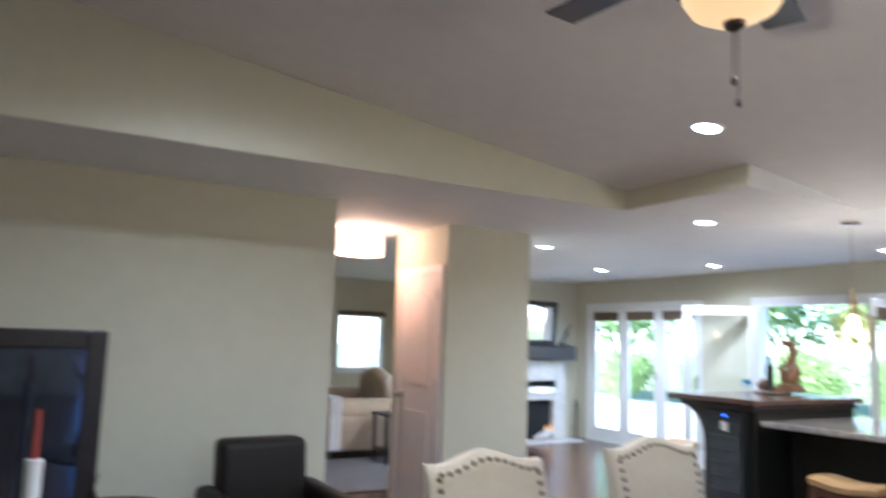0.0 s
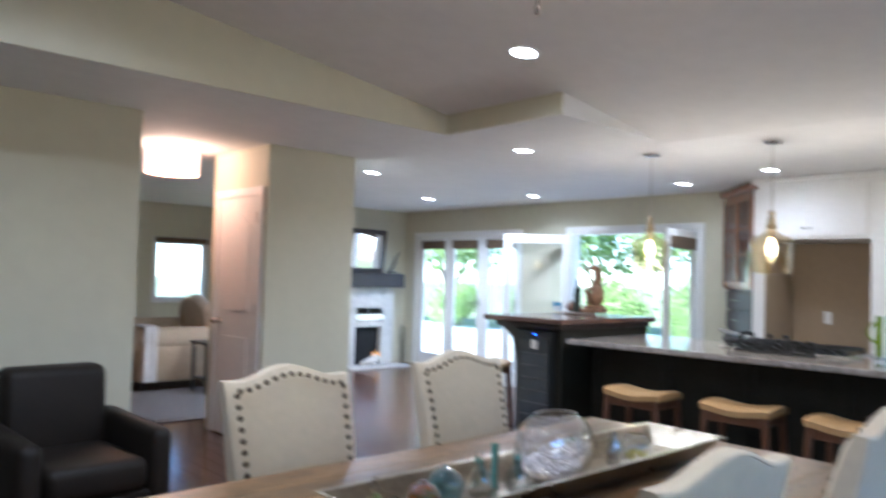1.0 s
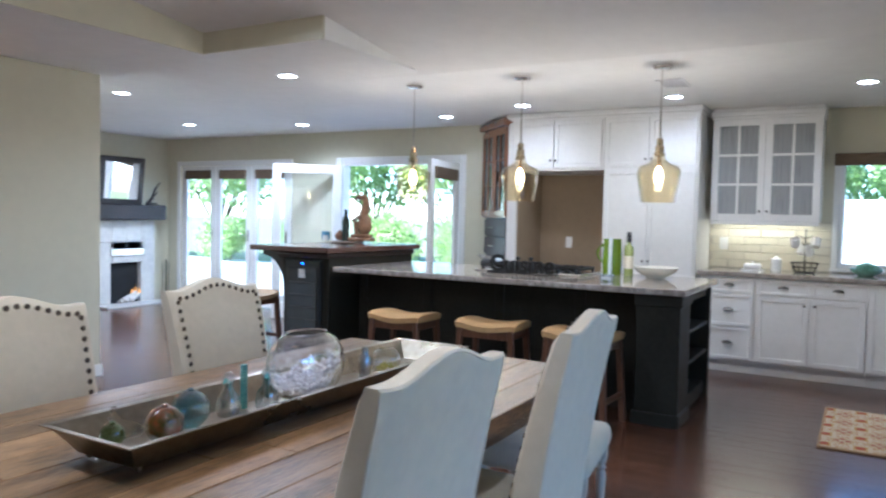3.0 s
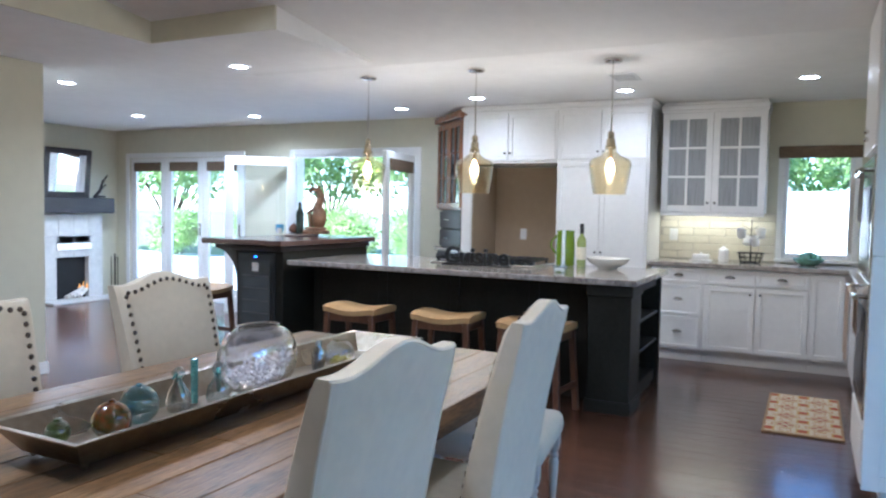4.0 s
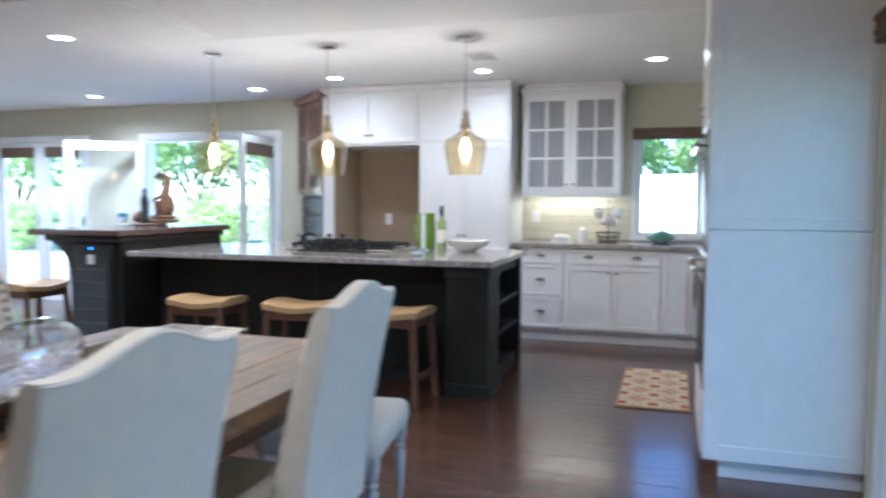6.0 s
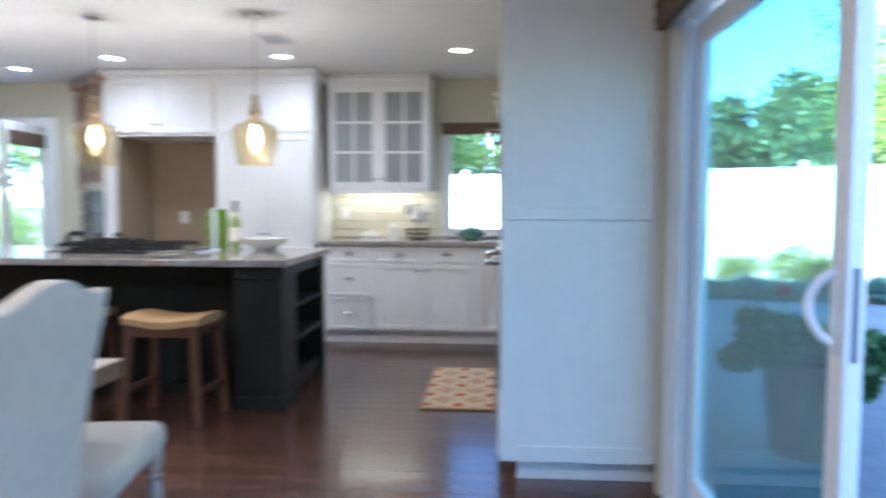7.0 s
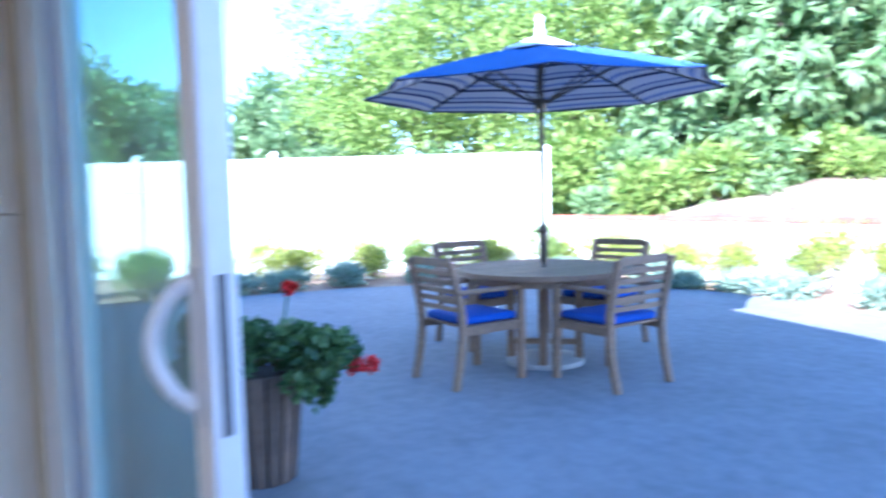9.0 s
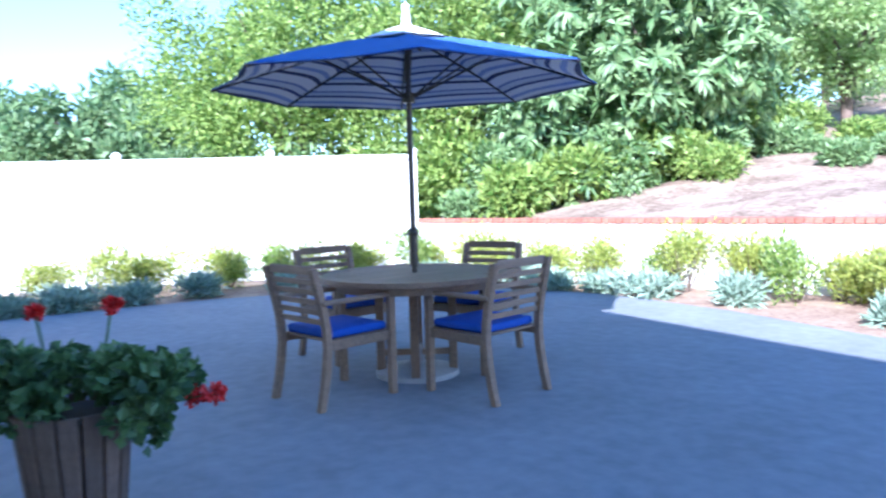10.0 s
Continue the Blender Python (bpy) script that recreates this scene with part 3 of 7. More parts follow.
part("side_panel", B(TX, 3.125, 0, EX - 0.004, 3.235, 1.849), CAB, t)
for a, b in ((2.22, 2.715), (2.72, 3.215)):
    d = shaker(t, "cabinet_door", a, b, 1.875, 2.35, TX)
    knob(d, TX - 0.02, 2.69 if a < 2.5 else 2.745, 1.95)
bm = bmesh.new()
box(bm, TX - 0.02, 1.29, 2.37, EX - 0.004, 3.245, 2.385, bevel=0.003)
box(bm, TX - 0.05, 1.27, 2.385, EX - 0.004, 3.245, 2.438, bevel=0.02, seg=3)
part("crown_moulding", bm, CAB, t)
# tan painted lining of the recess
TAN = mat("tan_recess_paint", (0.33, 0.25, 0.16), 0.8, var=0.05, scale=2, bump=0.1)
bm = bmesh.new()
box(bm, EX - 0.010, 2.20, 0.0, EX - 0.003, 3.12, 1.845)
box(bm, TX + 0.02, 3.112, 0.0, EX - 0.01, 3.122, 1.845)
solid("recess_wall", bm, TAN, "tan painted back wall of the refrigerator recess", "wall", kind="structure")
ol = thing("outlet", "white electrical outlet plate on the recess wall", "outlet")
part("plate", B(EX - 0.016, 2.74, 1.05, EX - 0.0105, 2.81, 1.17, bevel=0.002), TRIM, ol)
bm = bmesh.new()
for z in (1.08, 1.125):
    box(bm, EX - 0.019, 2.76, z, EX - 0.0161, 2.79, z + 0.028, bevel=0.001)
part("sockets", bm, CAB, ol)

# angled brown corner cabinet with a divided glass door
cc = thing("corner_cabinet", "brown wood corner cabinet with divided glass doors over dark drawers", "cabinet", pose(7.76, 3.81, 0, 0, 0, 225))
CW = 0.79
for name, z0, z1, mt in (("upper_body", 1.36, 2.33, BROWNWOOD), ("lower_body", 0.0, 0.90, DARKWOOD)):
    bm = bmesh.new()
    pts = [(0, 0), (CW, 0), (CW, 0.12), (CW / 2 + 0.1, 0.32), (0.0, 0.12)]
    prism(bm, pts, z1 - z0, Matrix(((1, 0, 0, 0), (0, 0, 1, 0.022), (0, 1, 0, z0), (0, 0, 0, 1))))
    part(name, bm, mt, cc)
part("corner_counter", B(-0.01, -0.02, 0.90, CW + 0.01, 0.14, 0.935, bevel=0.005), GRANITE, cc, "polished granite corner counter")
part("crown_moulding", B(-0.03, -0.04, 2.331, CW + 0.03, 0.15, 2.42, bevel=0.03, seg=3), BROWNWOOD, cc)
for k in range(2):
    a, b = k * CW / 2 + 0.004, (k + 1) * CW / 2 - 0.004
    bm = bmesh.new()
    for q in ((a, 1.38, a + 0.05, 2.31), (b - 0.05, 1.38, b, 2.31), (a + 0.05, 1.38, b - 0.05, 1.44), (a + 0.05, 2.25, b - 0.05, 2.31), ((a + b) / 2 - 0.008, 1.44, (a + b) / 2 + 0.008, 2.25), (a + 0.05, 1.70, (a + b) / 2 - 0.008, 1.715), (a + 0.05, 1.97, (a + b) / 2 - 0.008, 1.985), ((a + b) / 2 + 0.008, 1.70, b - 0.05, 1.715), ((a + b) / 2 + 0.008, 1.97, b - 0.05, 1.985)):
        box(bm, q[0], 0.0, q[1], q[2], 0.02, q[3], bevel=0.002)
    dr = part("cabinet_door", bm, BROWNWOOD, cc)
    part("pane", B(a + 0.05, 0.012, 1.44, b - 0.05, 0.016, 2.25), mat("dark_cabinet_glass", (0.03, 0.035, 0.04), 0.05, var=0.1, spec=0.8), dr)
    bm = bmesh.new()
    rod(bm, (b - 0.025 if k == 0 else a + 0.025, -0.012, 1.46), (b - 0.025 if k == 0 else a + 0.025, -0.012, 1.56), 0.005)
    part("bar_pull", bm, STEEL, dr)
for z0, z1 in ((0.12, 0.36), (0.38, 0.62), (0.64, 0.86)):
    dr = part("drawer", B(0.02, 0.0, z0, CW - 0.02, 0.02, z1, bevel=0.003), DARKWOOD, cc)
    bm = bmesh.new()
    rod(bm, (0.2, -0.02, (z0 + z1) / 2), (0.46, -0.02, (z0 + z1) / 2), 0.006)
    part("bar_pull", bm, STEEL, dr)
# open dark shelf unit between
bm = bmesh.new()
box(bm, 0.02, 0.06, 0.935, CW - 0.02, 0.12, 1.36)
part("back_panel", bm, DARKWOOD, cc)
for z0, z1 in ((0.95, 1.14), (1.16, 1.34)):
    dr = part("drawer", B(0.04, 0.03, z0, CW - 0.04, 0.06, z1, bevel=0.003), DARKWOOD, cc)
    bm = bmesh.new()
    rod(bm, (0.24, 0.012, (z0 + z1) / 2), (0.42, 0.012, (z0 + z1) / 2), 0.006)
    part("bar_pull", bm, STEEL, dr)

# oven tower and the run behind it
OV = (4.06, 4.92, SY + 0.006, -0.35)
ot = thing("oven_tower", "tall white panelled cabinet with built-in steel double ovens", "cabinet")
part("body", B(OV[0] + 0.02, OV[2], 0.10, OV[1], OV[3], 2.437), CAB, ot)
part("toe_kick", B(OV[0] + 0.075, OV[2], 0, OV[1] - 0.02, OV[3] - 0.07, 0.10), CAB, ot)
part("side_panel", inset_front(OV[0], OV[0] + 0.02, OV[2], OV[3] + 0.02, 1.192, 2.437, 0.072, 0.009), CAB, ot)
part("side_panel", B(OV[0] + 0.009, OV[2] + 0.072, 0.172, OV[0] + 0.02, OV[3] - 0.052, 1.188), CAB, ot)
for y0 in (OV[2], OV[3] - 0.052):
    part("stile", B(OV[0], y0, 0.10, OV[0] + 0.02, y0 + 0.072, 1.188, bevel=0.002), CAB, ot)
part("bottom_rail", B(OV[0], OV[2] + 0.072, 0.10, OV[0] + 0.02, OV[3] - 0.052, 0.172, bevel=0.002), CAB, ot)
part("base_trim", B(OV[0] + 0.06, OV[2], 0, OV[0] + 0.075, OV[3] - 0.06, 0.10, bevel=0.002), CAB, ot)
for name, z0, z1, mt in (("drawer", 0.12, 0.38, CAB), ("oven", 0.42, 1.06, STEEL), ("oven", 1.08, 1.66, STEEL), ("cabinet_door", 1.70, 2.41, CAB)):
    d = part(name, B(OV[0] + 0.03, OV[3] + 0.001, z0, OV[1] - 0.02, OV[3] + 0.028, z1, bevel=0.004), mt, ot)
    if name == "oven":
        part("oven_glass", B(OV[0] + 0.12, OV[3] + 0.0285, z0 + 0.08, OV[1] - 0.10, OV[3] + 0.031, z1 - 0.14), BLACK, d)
        bm = bmesh.new()
        rod(bm, (OV[0] + 0.08, OV[3] + 0.075, z1 - 0.07), (OV[1] - 0.06, OV[3] + 0.075, z1 - 0.07), 0.012)
        for x in (OV[0] + 0.11, OV[1] - 0.09):
            rod(bm, (x, OV[3] + 0.028, z1 - 0.07), (x, OV[3] + 0.075, z1 - 0.07), 0.010)
        part("oven_handle", bm, CHROME, d, "polished tubular handle", smooth=40)
    elif name == "cabinet_door":
        bm = bmesh.new()
        for z in (1.76, 1.80):
            ball(bm, OV[0] + 0.43, OV[3] + 0.045, z, 0.013, 10, 8)
        part("knob", bm, CHROME, d, smooth=40)
for z, zl, c in ((1.585, 0.40, (0.75, 0.72, 0.66)), (0.985, 0.34, (0.72, 0.60, 0.48))):
    tw = thing("dish_towel", "pale cotton towel folded over the oven handle", "towel", group="oven towels")
    bm = bmesh.new()
    fold = [(0.094, z - zl + zl * k / 8) for k in range(9)] + [(0.075 + 0.019 * math.cos(q), z + 0.019 * math.sin(q)) for q in (0.7, 1.57, 2.44)] + [(0.055, z - zl * 0.6 * k / 6) for k in range(7)]
    net = [[bm.verts.new((4.30 + 0.0225 * i, OV[3] + y + 0.006 * math.sin(i * 1.05) * min(1.0, (z - h) / 0.12 if h < z else 0.0), h + 0.008 * math.sin(i * 0.6))) for i in range(15)] for y, h in fold]
    for p, q in zip(net, net[1:]):
        for i in range(14):
            bm.faces.new((p[i], p[i + 1], q[i + 1], q[i]))
    bmesh.ops.solidify(bm, geom=bm.faces[:], thickness=0.004)
    part("cloth", bm, mat("towel_cotton_%d" % int(z * 10), c, 0.95, var=0.08, scale=20, bump=0.4, bump_scale=300), tw, smooth=60)
ob = thing("base_cabinet", "white base cabinet run beyond the oven tower", "cabinet", group="kitchen base cabinets")
part("body", B(OV[1] + 0.005, SY + 0.006, 0.10, FX - 0.09, -0.40, 0.878), CAB, ob)
part("toe_kick", B(OV[1] + 0.005, SY + 0.006, 0, FX - 0.09, -0.47, 0.10), CAB, ob)
bm = B(OV[1] + 0.004, SY + 0.006, 0.88, FX - 0.045, -0.37, 0.92, bevel=0.005)
solid("countertop", bm, GRANITE, "polished grey-brown granite countertop beside the ovens", "countertop")

# ---- island ----
IS = (5.03, 6.23, 0.93, 3.80)
isl = thing("kitchen_island", "espresso-dark kitchen island with open end shelves", "island")
part("front_panel", B(5.40, 1.02, 0.10, 5.46, 3.75, 0.878), DARK, isl)
for k in range(4):
    yy = 1.76 + k * 0.66
    part("batten", B(5.385, yy - 0.04, 0.10, 5.3995, yy + 0.04, 0.878, bevel=0.003), DARK, isl)
part("core", B(5.461, 1.36, 0.10, 6.17, 3.75, 0.878), DARK, isl)
part("toe_kick", B(5.42, 1.02, 0, 6.12, 3.74, 0.10), DARK, isl)
bm = bmesh.new()
box(bm, 5.08, 0.97, 0.0, 5.40, 1.26, 0.878, bevel=0.004)
box(bm, 5.065, 0.955, 0.0, 5.415, 1.275, 0.09, bevel=0.006)
box(bm, 5.068, 0.958, 0.80, 5.412, 1.272, 0.878, bevel=0.006)
part("end_pilaster", bm, DARK, isl)
bm = bmesh.new()
box(bm, 6.12, 0.97, 0.0, 6.18, 1.36, 0.878, bevel=0.003)
box(bm, 5.401, 1.0, 0.80, 6.119, 1.36, 0.878)
box(bm, 5.401, 1.0, 0.05, 6.119, 1.36, 0.13)
box(bm, 5.461, 1.345, 0.13, 6.119, 1.359, 0.80)
part("shelf_frame", bm, DARK, isl)
for z in (0.36, 0.58):
    part("shelf", B(5.42, 0.985, z, 6.119, 1.344, z + 0.025, bevel=0.003), DARK, isl)
bm = bmesh.new()
box(bm, IS[0], IS[2], 0.88, IS[1], IS[3], 0.922, bevel=0.008, seg=2)
solid("island_countertop", bm, GRANITE, "polished grey-brown granite top on the island", "countertop")

# raised bar with a wine cooler
BX = (4.96, 6.42, 3.83, 4.58)
bar = thing("bar_cabinet", "dark wood raised bar with a curved corbel and built-in wine cooler", "bar")
part("body", B(5.06, 3.86, 0.09, 6.36, 4.36, 1.03, bevel=0.003), DARK, bar)
part("plinth", B(5.10, 3.90, 0, 6.32, 4.32, 0.09), DARKWOOD, bar)
part("bar_top", B(BX[0], BX[2] - 0.03, 1.032, BX[1], BX[3] + 0.1, 1.08, bevel=0.010, seg=2), mat("mahogany_bar_top", (0.085, 0.045, 0.032), 0.24, var=0.3, scale=5, stretch=(1, 7, 1), coat=0.4), bar, "reddish brown polished bar top")
part("top_moulding", B(BX[0] + 0.05, 3.84, 0.985, 6.38, 4.40, 1.031, bevel=0.015, seg=3), DARKWOOD, bar)
for x in (5.06, 5.68, 6.30):
    bm = bmesh.new()
    pts = [(0, 0.0), (0, 0.33), (0.25, 0.33), (0.25, 0.29)] + [(0.25 * (1 - math.sin(a)), 0.29 * math.cos(a)) for a in [k * math.pi / 2 / 10 for k in range(1, 10)]]
    prism(bm, pts, 0.06, Matrix(((0, 1, 0, x), (1, 0, 0, 4.361), (0, 0, 1, 0.70), (0, 0, 0, 1))))
    part("corbel", bm, DARKWOOD, bar)
wc = thing("wine_cooler", "black glass-door wine cooler with a hanging tag", "wine cooler")
part("door_frame", B(5.035, 3.93, 0.12, 5.058, 4.33, 0.965, bevel=0.003), BLACK, wc)
part("door_glass", B(5.031, 3.975, 0.18, 5.0345, 4.285, 0.90), mat("smoked_glass", (0.035, 0.04, 0.045), 0.06, var=0.2, scale=2, spec=0.7), wc, "smoked glass door")
for k in range(6):
    part("rack", B(5.0285, 3.99, 0.24 + 0.105 * k, 5.0308, 4.27, 0.252 + 0.105 * k), mat("rack_wood", (0.06, 0.058, 0.06), 0.5, var=0.2), wc, "pale rack front")
bm = bmesh.new()
rod(bm, (5.015, 3.955, 0.30), (5.015, 3.955, 0.85), 0.009)
part("door_handle", bm, BLACK, wc, smooth=40)
part("status_light", B(5.0295, 4.123, 0.928, 5.0345, 4.137, 0.937), glow("blue_led", (0.05, 0.15, 1.0), 3), wc, "glowing blue indicator")
part("paper_tag", B(5.026, 4.095, 0.81, 5.028, 4.165, 0.885), mat("white_paper", (0.82, 0.82, 0.8), 0.8), wc, "white paper tag")

# ---- stools ----


def stool():
    o = thing("bar_stool", "walnut counter stool with a tan saddle seat", "stool", group="stools at the island")
    bm = bmesh.new()
    nx, ny = 8, 14
    W, L, T = 0.36, 0.48, 0.055
    top = {}
    for i in range(nx + 1):
        for j in range(ny + 1):
            u, v = i / nx * 2 - 1, j / ny * 2 - 1
            ex = 1 - 0.06 * v * v
            z = 0.605 + 0.035 * v * v - 0.018 * u ** 4 - 0.016 * v ** 8
            top[i, j] = bm.verts.new((u * W / 2 * ex, v * L / 2 * (1 - 0.04 * u * u), z))
    bot = {k: bm.verts.new((q.co.x * 0.97, q.co.y * 0.98, q.co.z - T * (1 - 0.3 * abs(k[0] / nx * 2 - 1) ** 4))) for k, q in top.items()}
    for i in range(nx):
        for j in range(ny):
            bm.faces.new((top[i, j], top[i + 1, j], top[i + 1, j + 1], top[i, j + 1]))
            bm.faces.new((bot[i, j], bot[i, j + 1], bot[i + 1, j + 1], bot[i + 1, j]))
    for i in range(nx):
        for j in (0, ny):
            bm.faces.new((top[i, j], bot[i, j], bot[i + 1, j], top[i + 1, j]))
    for j in range(ny):
        for i in (0, nx):
            bm.faces.new((top[i, j], top[i, j + 1], bot[i, j + 1], bot[i, j]))
    part("seat", bm, STOOLSEAT, o, "tan leather saddle seat", smooth=50)
    for sx in (-1, 1):
        bm = B(sx * 0.145 - 0.012, -0.19, 0.50, sx * 0.145 + 0.012, 0.19, 0.562, bevel=0.004)
        part("apron", bm, STOOLWOOD, o)
    for sy in (-1, 1):
        part("apron", B(-0.145, sy * 0.195 - 0.012, 0.505, 0.145, sy * 0.195 + 0.012, 0.575, bevel=0.004), STOOLWOOD, o)
        part("stretcher", B(-0.16, sy * 0.222 - 0.012, 0.17, 0.16, sy * 0.222 + 0.012, 0.205, bevel=0.004), STOOLWOOD, o)
        for sx in (-1, 1):
            bm = B(-0.02, -0.02, 0, 0.02, 0.02, 0.57, bevel=0.004)
            for v in bm.verts:
                k = 1 - v.co.z / 0.57
                v.co.x += sx * (0.145 + 0.03 * k)
                v.co.y += sy * (0.195 + 0.035 * k)
            part("leg", bm, STOOLWOOD, o)
    return o


s = stool()
s.matrix_basis = pose(4.95, 3.02, 0)
copy_thing(s, pose(4.98, 2.27, 0, 0, 0, 3))
copy_thing(s, pose(4.93, 1.57, 0, 0, 0, -4))
copy_thing(s, pose(5.25, 4.95, 0, 0, 0, 90))["label"] = "walnut counter stool standing beside the raised bar"

# ---- dining table ----
TB = (0.55, 3.08, 0.90, 2.12)
tb = thing("dining_table", "large rustic dining table of reclaimed brown planks", "table")
n = 9
pw = (TB[3] - TB[2]) / n
random.seed(4)
for k in range(n):
    y = TB[2] + k * pw
    cut = [TB[0]] + sorted(TB[0] + q + random.uniform(-0.25, 0.25) for q in ((0.75, 1.75) if k % 2 else (1.25,))) + [TB[1]]
    for a, b in zip(cut, cut[1:]):
        part("plank", B(a + 0.0006, y + 0.0006, 0.70 + random.uniform(0, 0.003), b - 0.0006, y + pw - 0.0006, 0.758 + random.uniform(0, 0.002), bevel=0.0022), TABLEWOOD, tb)
part("apron", B(TB[0] + 0.10, TB[2] + 0.10, 0.60, TB[1] - 0.10, TB[3] - 0.10, 0.699, bevel=0.004), TABLEWOOD, tb)
for x in (TB[0] + 0.42, TB[1] - 0.42):
    bm = B(x - 0.09, 1.42, 0.06, x + 0.09, 1.60, 0.60, bevel=0.008)
    part("pedestal", bm, TABLEWOOD, tb)
    part("foot", B(x - 0.06, 1.10, 0, x + 0.06, 1.92, 0.09, bevel=0.012), TABLEWOOD, tb)


# ---- dining chairs ----
def camel(u):
    """Top outline of the back: a hump, dips and square shoulders."""
    a = abs(u)
    return 1.030 + 0.046 * (0.5 + 0.5 * math.cos(math.pi * min(1, a / 0.80))) + 0.004 * max(0.0, (a - 0.74) / 0.26) ** 1.5


def dining_chair(w=0.50, rise=0.0):
    o = thing("dining_chair", "cream linen camelback dining chair with bronze nailheads", "chair", group="chairs round the dining table")
    bm = bmesh.new()
    nu, nv = 32, 22
    W0, W1 = min(0.445, w - 0.02), w
    lean, T = 0.13, 0.104

    def at(u, v, front):
        top = camel(u) + rise
        z = 0.42 + (top - 0.42) * v
        wd = W0 + (W1 - W0) * v
        k = (z - 0.42) / 0.65
        th = T * (1 - 0.46 * k)
        y = -0.235 - lean * k * (0.55 + 0.45 * k) + (th / 2 if front else -th / 2)
        if front:
            y += 0.016 * (1 - u * u) * math.sin(math.pi * min(1, 0.15 + 0.8 * v))
        r = (0.012 if front else 0.005) * ((max(0, abs(u) - 0.90) / 0.10) ** 2.5 + (max(0, v - 0.95) / 0.05) ** 2)
        r = min(r, th / 2 - 0.012)
        y += -r if front else r
        return Vector((u * wd / 2, y, z))
    us = [-1 + 2 * i / nu for i in range(nu + 1)]
    F = [[bm.verts.new(at(u, j / nv, True)) for u in us] for j in range(nv + 1)]
    R = [[bm.verts.new(at(u, j / nv, False)) for u in us] for j in range(nv + 1)]
    for j in range(nv):
        for i in range(nu):
            bm.faces.new((F[j][i], F[j][i + 1], F[j + 1][i + 1], F[j + 1][i]))
            bm.faces.new((R[j][i], R[j + 1][i], R[j + 1][i + 1], R[j][i + 1]))
    for j in range(nv):
        bm.faces.new((F[j][0], F[j + 1][0], R[j + 1][0], R[j][0]))
        bm.faces.new((F[j][nu], R[j][nu], R[j + 1][nu], F[j + 1][nu]))
    for i in range(nu):
        bm.faces.new((F[nv][i], F[nv][i + 1], R[nv][i + 1], R[nv][i]))
        bm.faces.new((F[0][i], R[0][i], R[0][i + 1], F[0][i + 1]))
    bmesh.ops.bevel(bm, geom=[e for e in bm.edges if e.calc_face_angle(0) > 0.9], offset=0.010, segments=3, affect="EDGES", clamp_overlap=True)
    part("backrest", bm, LINEN, o, smooth=50)
    # welted seam round the back face
    seam = [at(-0.985, v, False) for v in [k / 14 for k in range(14)]] + [at(u, 0.992, False) for u in [-0.985 + 1.97 * k / 24 for k in range(25)]] + [at(0.985, 1 - v, False) for v in [k / 14 for k in range(1, 15)]]
    bm = bmesh.new()
    rings = []
    for k, q in enumerate(seam):
        d = (seam[min(k + 1, len(seam) - 1)] - seam[max(k - 1, 0)]).normalized()
        e, f = d.cross(Vector((0, 1, 0))).normalized(), Vector((0, 1, 0))
        rings.append([bm.verts.new(q + (e * math.cos(w) + f * math.sin(w)) * 0.0035) for w in (0, 1.05, 2.09, 3.14, 4.19, 5.24)])
    for a, b in zip(rings, rings[1:]):
        for k in range(6):
            bm.faces.new((a[k], a[(k + 1) % 6], b[(k + 1) % 6], b[k]))
    part("welt", bm, LINEN, o, smooth=60)
    # one row of nails along the front border
    ball_me = bmesh.new()
    ball(ball_me, 0, 0, 0, 0.0105, 8, 5, sy=0.4)
    nail = finish(ball_me, "nailhead", NAIL, 40)
    pts = [at(0.86 * s_, v, True) for s_ in (-1, 1) for v in [0.06 + 0.058 * k for k in range(16)]]
    pts += [at(u * 0.90, 1 - 0.045, True) for u in [-0.90 + 0.15 * k for k in range(13)]]
    for q in pts:
        nl = new("nailhead", nail)
        nl.parent = o
        nl.location = q + Vector((0, 0.001, 0))
    bm = bmesh.new()
    box(bm, -0.245, -0.23, 0.39, 0.245, 0.27, 0.485, bevel=0.035, seg=3)
    for v in bm.verts:
        if v.co.z > 0.45:
            v.co.z += 0.02 * (1 - (v.co.x / 0.25) ** 2)
        if v.co.y < 0:
            v.co.x *= 0.92
    part("seat", bm, LINEN, o, smooth=50)
    for sx in (-1, 1):
        bm = bmesh.new()
        lathe(bm, [(0.014, 0), (0.016, 0.02), (0.011, 0.03), (0.015, 0.10), (0.022, 0.20), (0.024, 0.25), (0.015, 0.268), (0.024, 0.28), (0.015, 0.292), (0.025, 0.31), (0.026, 0.32)], sx * 0.21, 0.225, 16, True)
        box(bm, sx * 0.21 - 0.026, 0.199, 0.32, sx * 0.21 + 0.026, 0.251, 0.40, bevel=0.004)
        part("front_leg", bm, LIMED, o, "whitewashed turned front leg", smooth=50)
        bm = bmesh.new()
        box(bm, -0.02, -0.02, 0, 0.02, 0.02, 0.42, bevel=0.005)
        for v in bm.verts:
            v.co.x += sx * 0.19
            v.co.y += -0.225 - 0.10 * (1 - v.co.z / 0.42) ** 1.5
        part("back_leg", bm, LIMED, o, "whitewashed splayed back leg")
    return o


